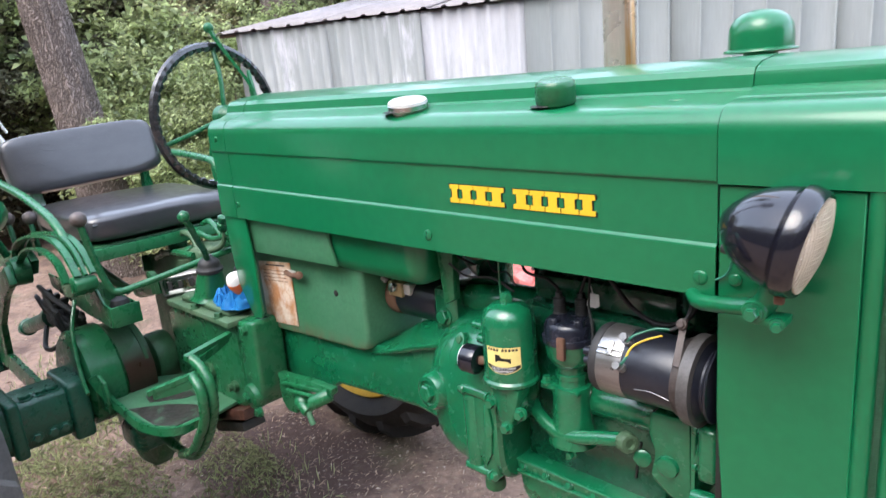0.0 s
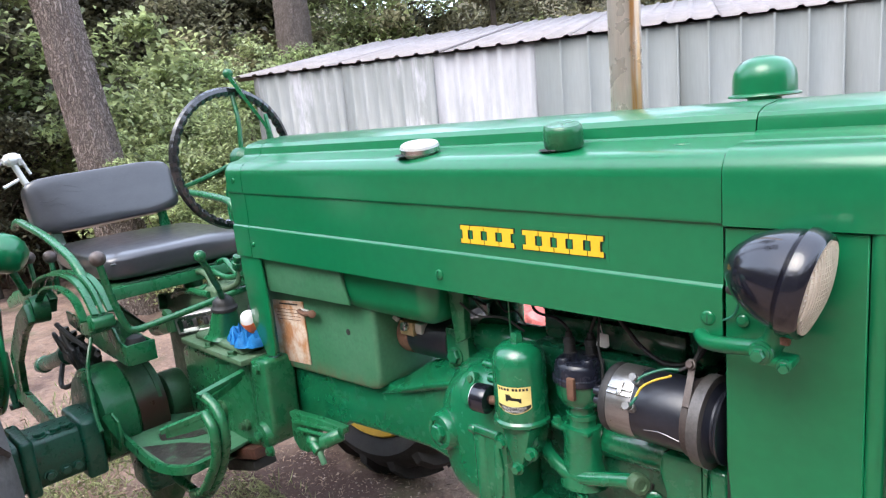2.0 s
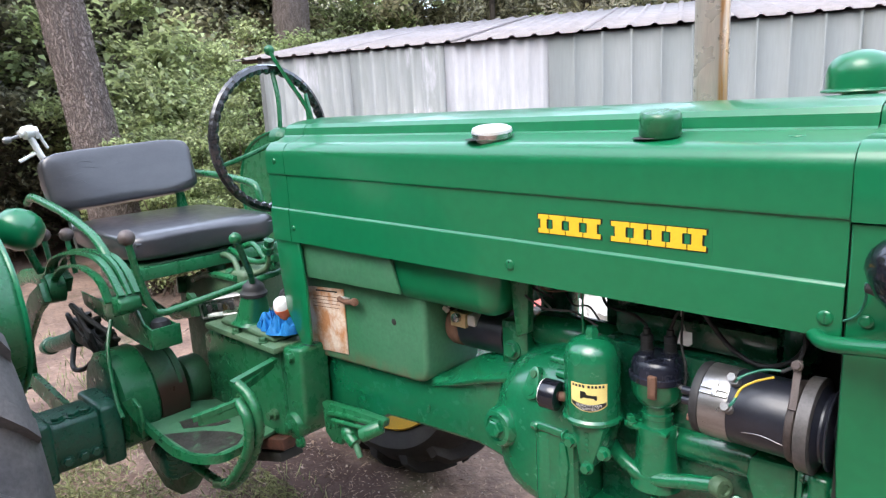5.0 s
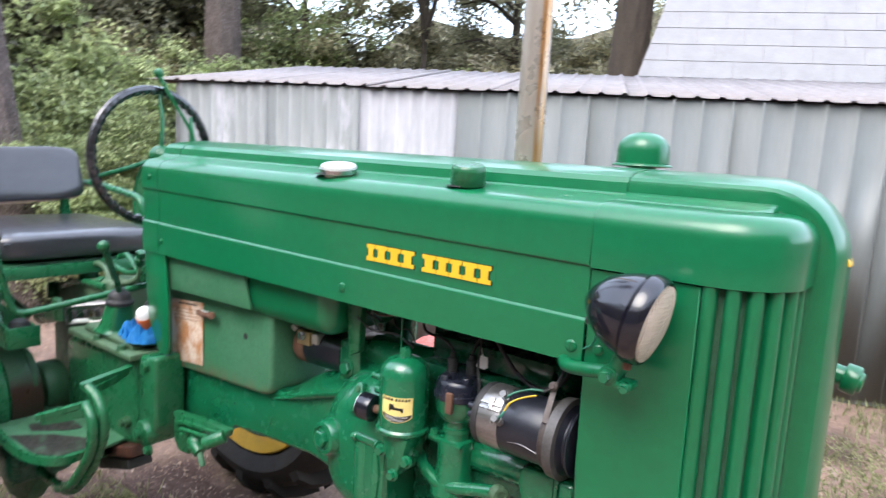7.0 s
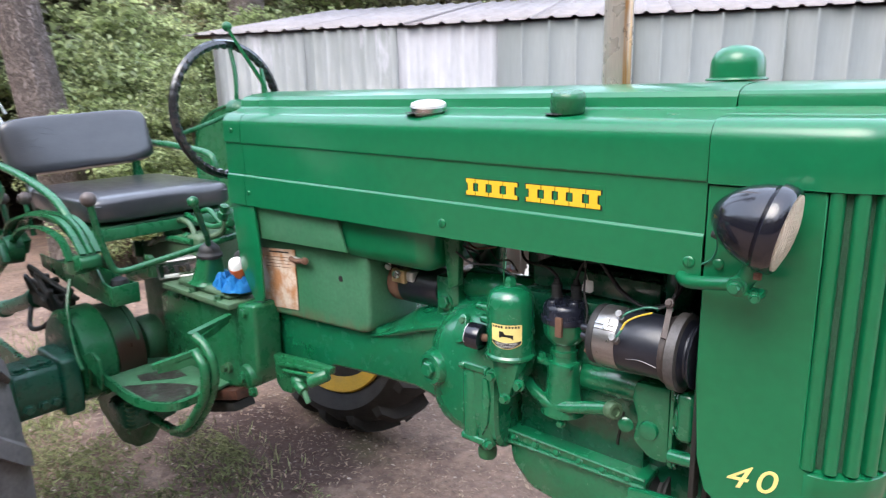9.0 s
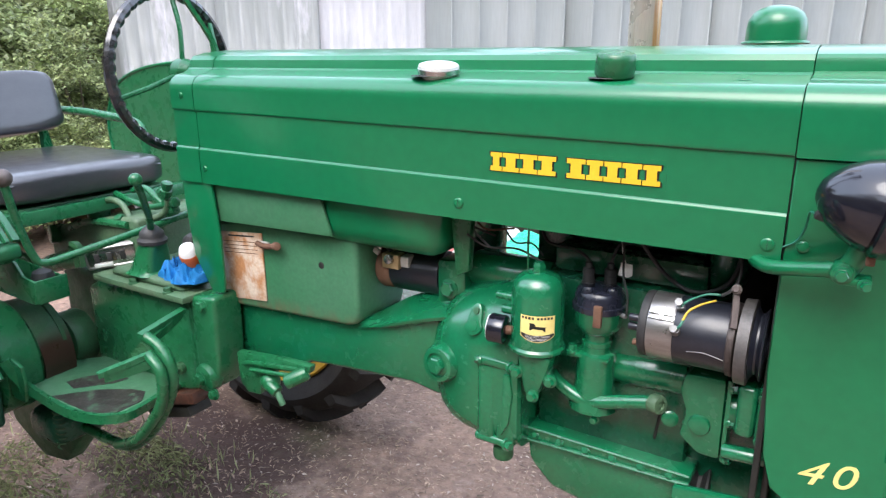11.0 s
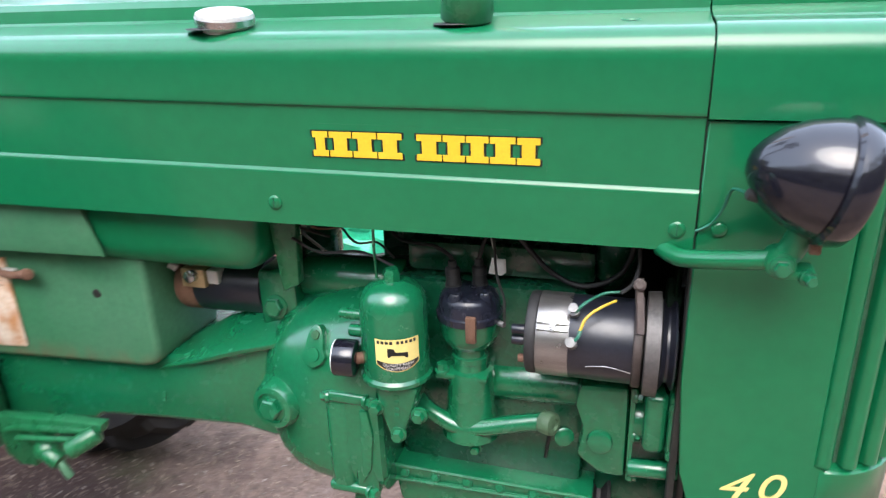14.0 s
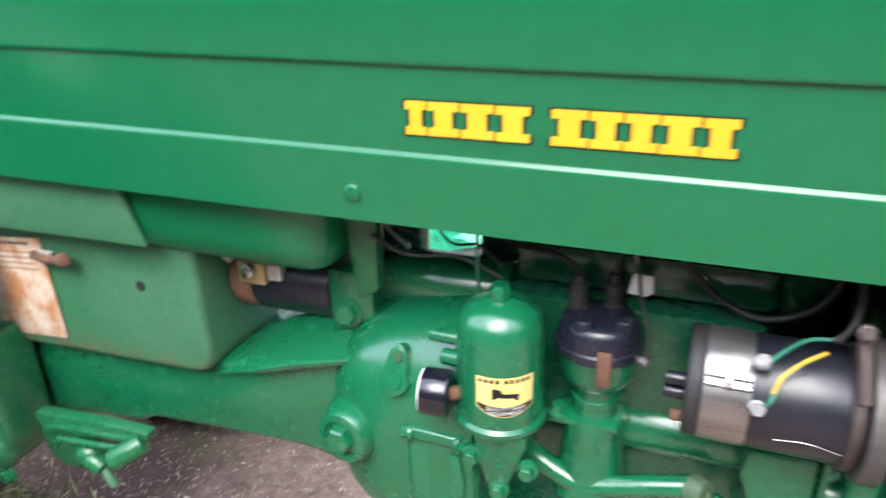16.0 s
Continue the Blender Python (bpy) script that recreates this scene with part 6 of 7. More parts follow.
part("pedal_rib", tube([(-1.524, 0.675, 0.846), (-1.540, 0.735, 0.855), (-1.555, 0.785, 0.868)], 0, 8, 0, flat=(0.003, 0.010)), M_REAR, pd)
pd2 = body("brake_pedal", tube([(-1.500, 0.652, 0.828), (-1.486, 0.650, 0.822), (-1.463, 0.650, 0.800), (-1.463, 0.650, 0.759), (-1.480, 0.650, 0.711), (-1.52, 0.650, 0.66), (-1.60, 0.655, 0.585), (-1.70, 0.665, 0.535)], 0.0125, 12, 6), M_REAR)
part("pedal_pad", tube([(-1.540, 0.556, 0.811), (-1.518, 0.606, 0.821), (-1.496, 0.660, 0.832)], 0, 8, 0, flat=(0.0075, 0.006)), M_REAR, pd2)
part("pedal_rib", tube([(-1.534, 0.565, 0.802), (-1.514, 0.610, 0.804), (-1.492, 0.650, 0.812)], 0, 8, 0, flat=(0.003, 0.010)), M_REAR, pd2)
sp = body("pedal_spring", tube([(-1.91 + 0.013 * math.cos(k * 1.05), 0.64 + 0.013 * math.sin(k * 1.05), 0.585 - 0.0024 * k) for k in range(48)], 0.0022, 5, 0), M_DIRTY)
body("pedal_stud", rev([(0, 0.030), (0.012, 0.030), (0.014, 0.019), (0.03, 0.019), (0.031, 0.010), (0.045, 0.010)], (-1.765, 0.816, 0.705), (0, -1, 0.1), 10), M_DIRTY)
body("pedal_stud", rev([(0, 0.016), (0.012, 0.016), (0.014, 0.010), (0.026, 0.010)], (-1.62, 0.816, 0.70), (0, -1, 0.1), 10), M_DIRTY)


# rear wheels and fenders
def rear_wheel(y_in, out, cx, rubber, label):
    """A lugged tyre on a yellow rim; y_in its inner face, out the way outwards."""
    cz, s = 0.620, out
    prof = [(0.055, 0.420), (0.030, 0.445), (0.0, 0.50), (0.012, 0.535), (0.045, 0.575), (0.09, 0.588), (0.135, 0.592), (0.18, 0.588), (0.225, 0.575), (0.258, 0.535), (0.27, 0.50), (0.240, 0.445), (0.215, 0.420)]
    wh = part("rear_wheel", rev([(0.03, 0.02), (0.07, 0.06), (0.10, 0.16), (0.09, 0.32), (0.05, 0.378), (0.024, 0.428), (0.030, 0.435), (0.07, 0.415), (0.20, 0.415), (0.240, 0.435), (0.246, 0.428), (0.22, 0.378), (0.18, 0.32)],
                                (cx, y_in, cz), (0, s, 0), 48), M_YRIM, tractor, label)
    part("tyre", rev(prof, (cx, y_in, cz), (0, s, 0), 64), rubber, wh, "lugged rubber tyre")
    for k in range(36):
        side = k % 2
        a0 = 2 * math.pi * k / 36
        rows = []
        for t in range(6):
            u = t / 5
            yy = 0.135 + (1 if side else -1) * (-0.012 + 0.137 * u)
            a = a0 - 0.20 * u
            rr = np.interp(yy, [0.0, 0.02, 0.045, 0.09, 0.135, 0.18, 0.225, 0.25, 0.27], [0.50, 0.55, 0.575, 0.588, 0.592, 0.588, 0.575, 0.55, 0.50])
            ring = []
            for da, dr in ((-0.052, -0.01), (-0.036, 0.050), (0.036, 0.050), (0.052, -0.01)):
                r = rr + dr * (1.0 - 0.15 * u)
                ring.append((cx + r * math.cos(a + da), y_in + s * yy, cz + r * math.sin(a + da)))
            rows.append(ring)
        g = sheet(rows)
        g.f += [(0, 1, 2, 3), tuple(20 + i for i in (3, 2, 1, 0))]
        part("lug", g, rubber, wh)
    return wh


rear_wheel(0.275, -1, -2.085, M_TYRE, "rear wheel with a yellow rim and dusty lugged tyre")
rear_wheel(1.560, 1, -2.165, M_FARTYRE, "rear wheel with a yellow rim and lugged tyre coloured dark for shade")


def fender(pts, y_in, y_out):
    """Inner plate and a curved strip over the tyre; pts of (x, z) along the outer edge, from rear to front."""
    ps = [(p.x, p.z) for p in smooth_path([(x, 0, z) for x, z in pts], 5)]
    s = 1 if y_out > y_in else -1
    plate = prism(ps, min(y_in, y_in - s * 0.004), max(y_in, y_in - s * 0.004), 0.0015, 1)
    ob = body("fender", plate, M_REAR, "smooth green fender")
    strip = sheet([[(x, y_in, z), (x, y_in + s * 0.012, z + 0.006), (x, y_out - s * 0.012, z + 0.006), (x, y_out, z - 0.004)] for x, z in ps[:-6]])
    thicken(part("fender_top", strip, M_REAR, ob), 0.004, 0)
    part("fender_bead", tube([(x, y_in - s * 0.004, z) for x, z in ps], 0.006, 6, 0), M_SHEET, ob)
    return ob


fender([(-2.72, 1.15), (-2.62, 1.27), (-2.46, 1.345), (-2.28, 1.352), (-2.10, 1.315), (-1.96, 1.25), (-1.86, 1.175), (-1.815, 1.08), (-1.82, 1.0), (-1.87, 0.92), (-1.97, 0.84), (-2.08, 0.80)], 0.325, 0.03)
fender([(-2.70, 0.95), (-2.765, 1.10), (-2.768, 1.22), (-2.70, 1.335), (-2.56, 1.400), (-2.34, 1.428), (-2.10, 1.41), (-1.92, 1.34), (-1.82, 1.22), (-1.80, 1.08), (-1.88, 0.95), (-2.1, 0.86), (-2.45, 0.86)], 1.44, 1.72)


# ---------------------------------------------------------------- loose things on and behind the tractor
rng = random.Random(11)
rows = []
for i in range(61):
    row = []
    for k in range(37):
        u, v = i / 60 * 2 - 1, k / 36 * 2 - 1
        p = Vector((-1.612 + 0.068 * u, 0.850 + 0.036 * v, 0.0))
        e = max(0.0, 1 - u * u) ** 0.3 * max(0.0, 1 - v * v) ** 0.3
        ridge = 1 - 2.6 * abs(noise.noise(p * 36 + Vector((2, 1, 0)))) - 0.9 * abs(noise.noise(p * 75))
        row.append((p.x + 0.022 * noise.noise(p * 34), p.y + 0.022 * noise.noise(p * 34 + Vector((9, 0, 0))), 0.932 + e * (0.016 + 0.050 * max(-0.2, ridge) * (1 - 0.35 * u * u))))
    rows.append(row)
rag = part("rag", sheet(rows), M_BLUE, None, "", 60)
tagged(rag, "crumpled bright blue cloth rag on the gearbox cover", "rag")
cupt = thing("spray_cap", (-1.590, 0.856, 0.98), "orange and white plastic cup lying on a blue rag", "cup")
cupa = (0.25, -0.45, 0.85)
part("cup_body", rev([(-0.016, 0.018), (-0.012, 0.0235), (0.012, 0.0248), (0.020, 0.0238)], (-1.590, 0.856, 0.984), cupa, 26), M_ORANGE, cupt)
part("cup_top", rev([(0.020, 0.0234), (0.024, 0.0225), (0.036, 0.018), (0.042, 0.011), (0.044, 0.001)], (-1.590, 0.856, 0.984), cupa, 26), M_WHITE, cupt)


def sack(name, x0, x1, y0, y1, z1, mat, parent):
    """A stuffed, crumpled sack standing on the ground."""
    g = box(-0.5, 0.5, -0.5, 0.5, 0, 1, 0.22, 6)
    bm = bmesh.new()
    vs = [bm.verts.new(v) for v in g.v]
    for f in g.f:
        bm.faces.new([vs[i] for i in f])
    bmesh.ops.subdivide_edges(bm, edges=[e for e in bm.edges if e.calc_length() > 0.2], cuts=6, use_grid_fill=True)
    for v in bm.verts:
        p = Vector((x0 + (x1 - x0) * (v.co.x + 0.5), y0 + (y1 - y0) * (v.co.y + 0.5), z1 * v.co.z))
        k = min(1.0, v.co.z * 4)
        p += Vector((noise.noise(p * 9), noise.noise(p * 9 + Vector((7, 0, 0))), noise.noise(p * 9 + Vector((0, 7, 0))))) * 0.05 * k
        p += Vector((noise.noise(p * 30), noise.noise(p * 30 + Vector((7, 0, 0))), noise.noise(p * 30 + Vector((0, 7, 0))))) * 0.018 * k
        v.co = p
    return part(name, from_bm(bm), mat, parent, "", 20)


bag = thing("feed_sack", (-1.6, 3.05, 0), "crumpled shiny green and white plastic sack on the dirt", "sack")
sack("sack_body", -1.86, -1.28, 2.90, 3.20, 0.50, M_GREENPLASTIC, bag)
sack("sack_label", -1.98, -1.80, 2.88, 3.16, 0.52, M_WHITE, bag)
# red and white prints of the crumpled bag; the spout is an addition
red_bag = thing("printed_bag", (-2.25, 3.05, 0), "red and white part of a crumpled printed plastic bag on the dirt", "can")
sack("bag_red", -2.52, -2.10, 2.92, 3.18, 0.33, M_REDPL, red_bag)
sack("bag_white", -2.09, -2.0, 2.92, 3.18, 0.40, M_WHITE, red_bag)
part("added_spout", tube([(-2.3, 3.05, 0.30), (-2.25, 3.05, 0.38), (-2.18, 3.05, 0.42)], 0.02, 10), M_RUBBER, red_bag)


# ---------------------------------------------------------------- ground
def spread(lo, hi, step, far):
    a = list(np.arange(lo, hi + 1e-6, step))
    return [lo - f for f in reversed(far)] + a + [hi + f for f in far]


FAR = [0.5, 1.5, 4, 10, 25, 60, 150, 400]
xs, ys = spread(-7.0, 2.5, 0.045, FAR), spread(-1.0, 6.0, 0.045, FAR)
rows = []
for y in ys:
    row = []
    for x in xs:
        near = abs(x + 2.2) < 5.2 and abs(y - 2.5) < 4
        p = Vector((x, y, 0))
        row.append((x, y, (0.018 * noise.noise(p * 1.3) + 0.010 * noise.noise(p * 5) + 0.008 * noise.noise(p * 13) + 0.005 * noise.noise(p * 21) - 0.006) if near else -0.01))
    rows.append(row)
ground = part("ground", sheet(rows), M_SOIL, None, "", 180)
tagged(ground, "bare brown dirt yard with bits of bark and leaf litter", "ground", kind="structure")


def scatter(name, n, area, mat, blade, seed, keep=None):
    """n small folded pieces on the ground in one mesh."""
    r = np.random.RandomState(seed)
    x = r.uniform(area[0], area[1], n * 3)
    y = r.uniform(area[2], area[3], n * 3)
    if keep:
        ok = np.array([keep(a, b) > r.uniform() for a, b in zip(x, y)])
        x, y = x[ok], y[ok]
    x, y = x[:n], y[:n]
    return np.stack([x, y], 1), r, name, mat, blade


def leaf_mesh(name, centre, axis, normal, length, width, mat, fold=0.25):
    """Folded diamond leaves: four corners each."""
    n = len(centre)
    axis = axis / np.linalg.norm(axis, axis=1, keepdims=True)
    side = np.cross(axis, normal)
    side /= np.linalg.norm(side, axis=1, keepdims=True) + 1e-9
    up = np.cross(side, axis)
    L, W = length[:, None], width[:, None]
    v = np.empty((n, 4, 3))
    v[:, 0] = centre - axis * L * 0.5
    v[:, 1] = centre + side * W * 0.5 + up * W * fold - axis * L * 0.05
    v[:, 2] = centre + axis * L * 0.5 - up * L * 0.12
    v[:, 3] = centre - side * W * 0.5 + up * W * fold - axis * L * 0.05
    me = bpy.data.meshes.new(name)
    me.vertices.add(n * 4)
    me.vertices.foreach_set("co", v.reshape(-1))
    me.loops.add(n * 4)
    me.loops.foreach_set("vertex_index", np.arange(n * 4, dtype=np.int32))
    me.polygons.add(n)
    me.polygons.foreach_set("loop_start", np.arange(0, n * 4, 4, dtype=np.int32))
    me.materials.append(mat)
    me.update(calc_edges=True)
    return me


def litter(name, n, area, mat, seed, lmin, lmax, ratio, label, keep=None):
    pts, r, *_ = scatter(name, n, area, mat, None, seed, keep)
    n = len(pts)
    c = np.column_stack([pts, r.uniform(0.003, 0.014, n)])
    ang = r.uniform(0, 6.283, n)
    axis = np.column_stack([np.cos(ang), np.sin(ang), r.normal(0, 0.18, n)])
    nrm = np.column_stack([r.normal(0, 0.25, n), r.normal(0, 0.25, n), np.ones(n)])
    ln = r.uniform(lmin, lmax, n)
    ob = new(name, leaf_mesh(name, c, axis, nrm, ln, ln * r.uniform(ratio * 0.6, ratio * 1.4, n), mat))
    return tagged(ob, label, "litter", kind="stuff")


litter("bark_litter", 34000, (-3.6, 0.3, 0.3, 3.6), M_CHIP, 3, 0.006, 0.030, 0.20, "scattered dry bark chips and dead leaves on dirt")
litter("leaf_litter", 1500, (-6.0, 1.0, 0.3, 4.6), M_CHIP, 4, 0.018, 0.042, 0.38, "dry brown fallen leaves on dirt")
litter("pale_chips", 2800, (-3.4, 0.2, 0.4, 3.0), M_PALE, 5, 0.006, 0.026, 0.36, "pale wood chips scattered on dirt")


def grassy(x, y):
    v = noise.noise(Vector((x * 0.9, y * 0.9, 3.0)))
    a = 0.5 if (x < -1.9 and y < 1.35) else 0.0
    b = 2.2 if x > -0.3 and y > 2.2 else 0.9 if y > 3.3 + 0.45 * (x + 3) * (x > -3) else 0.0
    return max(a * (0.45 + v), b * (0.4 + v), 0.0)


pts, r, *_ = scatter("grass", 20000, (-5.5, 1.6, 0.3, 5.0), M_GRASS, None, 8, grassy)
n = len(pts)
ln = r.uniform(0.03, 0.09, n)
ang = r.uniform(0, 6.283, n)
lean = r.uniform(0.2, 1.0, n)
axis = np.column_stack([np.cos(ang) * lean, np.sin(ang) * lean, np.ones(n)])
c = np.column_stack([pts, ln * 0.40])
nrm = np.column_stack([np.cos(ang), np.sin(ang), 0.3 * np.ones(n)])
tagged(new("grass", leaf_mesh("grass", c, axis, nrm, ln, np.full(n, 0.006), M_GRASS, 0.1)), "short sparse green grass in patches", "grass", kind="stuff")



def low_patch(x, y):
    v = noise.noise(Vector((x * 2.2, y * 2.2, 7.0))) + 0.4 * noise.noise(Vector((x * 7, y * 7, 1.0)))
    return max(0.0, 0.35 + 1.3 * v) * (1.0 if x < -1.75 else 0.35)


def low_turf(name, n, area, seed, keep, label):
    pts, r, *_ = scatter(name, n, area, M_GRASS, None, seed, keep)
    n = len(pts)
    ln = r.uniform(0.012, 0.050, n)
    ang = r.uniform(0, 6.283, n)
    lean = r.uniform(0.5, 2.2, n)
    axis = np.column_stack([np.cos(ang) * lean, np.sin(ang) * lean, np.ones(n)])
    c = np.column_stack([pts, ln * 0.30])
    nrm = np.column_stack([np.cos(ang + 1.5), np.sin(ang + 1.5), 0.8 * np.ones(n)])
    tagged(new(name, leaf_mesh(name, c, axis, nrm, ln, r.uniform(0.004, 0.009, n), M_GRASS, 0.15)), label, "grass", kind="stuff")


low_turf("shed_grass", 16000, (-0.4, 1.9, 1.7, 4.2), 28, lambda x, y: 0.35 + 0.6 * noise.noise(Vector((x * 1.7, y * 1.7, 2.0))), "low green grass beside the shed")
low_turf("low_grass", 7500, (-3.3, -1.2, 0.2, 1.25), 18, low_patch, "low patchy yellow-green grass on dirt")

# ---------------------------------------------------------------- metal shed
A, E = Vector((-4.77, 2.84, 0)), Vector((0.906, 0.4226, 0))
N = Vector((-0.4226, 0.906, 0))
LEN, DEEP, EAVE, RISE = 8.4, 2.5, 1.885, 0.40
shed = thing("shed", A + E * 3, "low metal-clad shed with weathered white and grey wall panels", "shed")


def ribbed(s0, s1, pitch, rib, flat, z0, z1, off, point):
    """A panel of ribs between two places along a wall; point(s, out, z) lays it into the world."""
    prof, s = [], s0
    while s < s1 - 1e-6:
        e = min(s + pitch, s1)
        if e - s > rib * 1.4:
            prof += [(s, 0), (e - rib, 0), (e - rib * 0.72, flat), (e - rib * 0.28, flat)]
        else:
            prof += [(s, 0)]
        s = e
    prof.append((s1, 0))
    rows = [[point(a, h + off, z) for a, h in prof] for z in (z0, z1)]
    return sheet(rows)


def on_wall(s, out, z):
    return tuple(A + E * s - N * out + Vector((0, 0, z)))


walls = part("wall_front", box(0, 1, 0, 1, 0, 1, 0), M_WALL_G, shed)
walls.data.clear_geometry()
inner = Geo()
inner.add([A + N * 0.01, A + E * LEN + N * 0.01, A + E * LEN + N * 0.06, A + N * 0.06] + [p + Vector((0, 0, EAVE)) for p in (A + N * 0.01, A + E * LEN + N * 0.01, A + E * LEN + N * 0.06, A + N * 0.06)],
          [(0, 1, 5, 4), (1, 2, 6, 5), (2, 3, 7, 6), (3, 0, 4, 7), (4, 5, 6, 7), (3, 2, 1, 0)])
walls.data.from_pydata(inner.v, [], inner.f)
SEAM = 2.18
edges = [0, 0.74, 1.46, SEAM]
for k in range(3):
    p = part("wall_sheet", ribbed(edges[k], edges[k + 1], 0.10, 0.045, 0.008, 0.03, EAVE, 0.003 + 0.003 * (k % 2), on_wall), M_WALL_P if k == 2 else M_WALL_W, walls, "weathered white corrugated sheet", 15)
    thicken(p, 0.002, 0)
s = SEAM
while s < LEN - 0.1:
    e = min(s + 0.90, LEN)
    p = part("wall_sheet", ribbed(s, e, 0.18, 0.022, 0.012, 0.03, EAVE, 0.004 + 0.002 * (int(s * 10) % 2), on_wall), M_WALL_G, walls, "pale grey-green ribbed metal sheet", 15)
    thicken(p, 0.002, 0)
    s = e
for name, q0, q1 in (("wall_side", A, A + N * DEEP), ("wall_side", A + E * LEN, A + E * LEN + N * DEEP), ("wall_back", A + N * DEEP, A + N * DEEP + E * LEN)):
    d = (q1 - q0).normalized()
    o = Vector((-d.y, d.x, 0)) * 0.04
    h0, h1 = (EAVE, EAVE + RISE) if name == "wall_side" else (EAVE + RISE, EAVE + RISE)
    v = [q0, q1, q1 + o, q0 + o]
    part(name, Geo().add(v + [q0 + Vector((0, 0, h0)), q1 + Vector((0, 0, h1)), q1 + o + Vector((0, 0, h1)), q0 + o + Vector((0, 0, h0))],
                         [(0, 1, 5, 4), (1, 2, 6, 5), (2, 3, 7, 6), (3, 0, 4, 7), (4, 5, 6, 7), (3, 2, 1, 0)]), M_WALL_W, shed)


def on_roof(s, out, w):
    """w from -0.16 at the eave's lip to DEEP at the top."""
    return tuple(A + E * s + N * w + Vector((0, 0, EAVE + 0.012 + RISE * w / DEEP + out)))


roof = part("roof", Geo().add([on_roof(-0.26, -0.012, -0.015), on_roof(LEN + 0.2, -0.012, -0.015), on_roof(LEN + 0.2, -0.012, DEEP + 0.1), on_roof(-0.26, -0.012, DEEP + 0.1)], [(0, 1, 2, 3)]), M_ROOF, shed, "weathered ribbed metal roof")
s, k = -0.28, 0
while s < LEN + 0.2:
    e = min(s + 0.90, LEN + 0.25)
    dip = 0.02 * math.sin(k * 2.1)
    p = part("roof_sheet", ribbed(s, e, 0.15, 0.05, 0.014, -0.032 + 0.3 * dip, DEEP + 0.12, 0.004 * (k % 2), on_roof), M_ROOF, roof, "", 15)
    thicken(p, 0.0025, 0)
    s, k = e, k + 1
part("fascia", Geo().add([on_roof(-0.2, -0.015, 0.02), on_roof(LEN + 0.1, -0.015, 0.02), on_roof(LEN + 0.1, -0.035, 0.02), on_roof(-0.2, -0.035, 0.02),
                          on_roof(-0.2, -0.015, 0.04), on_roof(LEN + 0.1, -0.015, 0.04), on_roof(LEN + 0.1, -0.035, 0.04), on_roof(-0.2, -0.035, 0.04)],
                         [(0, 1, 2, 3), (7, 6, 5, 4), (3, 2, 6, 7), (0, 4, 5, 1)]), M_TWIG, shed)

# ---------------------------------------------------------------- shingled barn behind the shed
B0 = Vector((-3.21, 7.475, 0))
barn = thing("barn", B0 + E * 4 + N * 2, "barn with a steep roof of pale rectangular shingles", "barn")
bw, bz0, bz1, lean_in, hip = 9.0, 2.05, 4.6, 0.95, 0.75


def on_barn(s, v, out):
    """s along the eave, v from 0 to 1 up the slope."""
    return tuple(B0 + E * s + N * (lean_in * v) + Vector((0, 0, bz0 + (bz1 - bz0) * v)) - N * out + Vector((0, 0, out * 0.3)))


for q0, q1 in ((B0 + N * 0.1, B0 + E * bw + N * 0.1), (B0 + N * 0.1, B0 + N * 4), (B0 + E * bw + N * 0.1, B0 + E * bw + N * 4)):
    d = (q1 - q0).normalized()
    o = Vector((-d.y, d.x, 0)) * 0.06
    v = [q0, q1, q1 + o, q0 + o]
    part("wall", Geo().add(v + [p + Vector((0, 0, bz0 + 0.02)) for p in v], [(0, 1, 5, 4), (1, 2, 6, 5), (2, 3, 7, 6), (3, 0, 4, 7), (4, 5, 6, 7), (3, 2, 1, 0)]), M_WALL_G, barn)
broof = part("roof", Geo().add([on_barn(0, 0, 0), on_barn(bw, 0, 0), on_barn(bw - hip, 1, 0), on_barn(hip, 1, 0), tuple(B0 + N * 4 + Vector((0, 0, bz0))), tuple(B0 + E * bw + N * 4 + Vector((0, 0, bz0))),
                               tuple(B0 + E * (bw - hip) + N * 3 + Vector((0, 0, bz1))), tuple(B0 + E * hip + N * 3 + Vector((0, 0, bz1)))],
                              [(0, 1, 2, 3), (1, 5, 6, 2), (5, 4, 7, 6), (4, 0, 3, 7), (3, 2, 6, 7)]), M_ROOF, barn)
shingle_cache = {}
COURSES = 13
for c in range(COURSES):
    v0, v1 = c / COURSES, (c + 1) / COURSES
    w = 0.52
    s = hip * v0 - (w * 0.5 if c % 2 else 0)
    while s < 7.2:
        a, b = max(s, hip * v0 + 0.005), s + w - 0.006
        if b - a > 0.05 and c < 11:
            a1 = max(a, hip * v1 + 0.005)
            o0, o1 = 0.010, 0.006
            vv = [on_barn(a, v0 + 0.001, o0), on_barn(b, v0 + 0.001, o0), on_barn(b, v1 - 0.001, o1), on_barn(min(a1, b - 0.01), v1 - 0.001, o1),
                  on_barn(a, v0 + 0.001, 0.001), on_barn(b, v0 + 0.001, 0.001), on_barn(b, v1, 0.001), on_barn(min(a1, b - 0.01), v1, 0.001)]
            part("shingle", Geo().add(vv, [(0, 1, 2, 3), (4, 5, 1, 0), (5, 6, 2, 1), (6, 7, 3, 2), (7, 4, 0, 3)]), M_SHINGLE, broof, "", 20)
        s += w


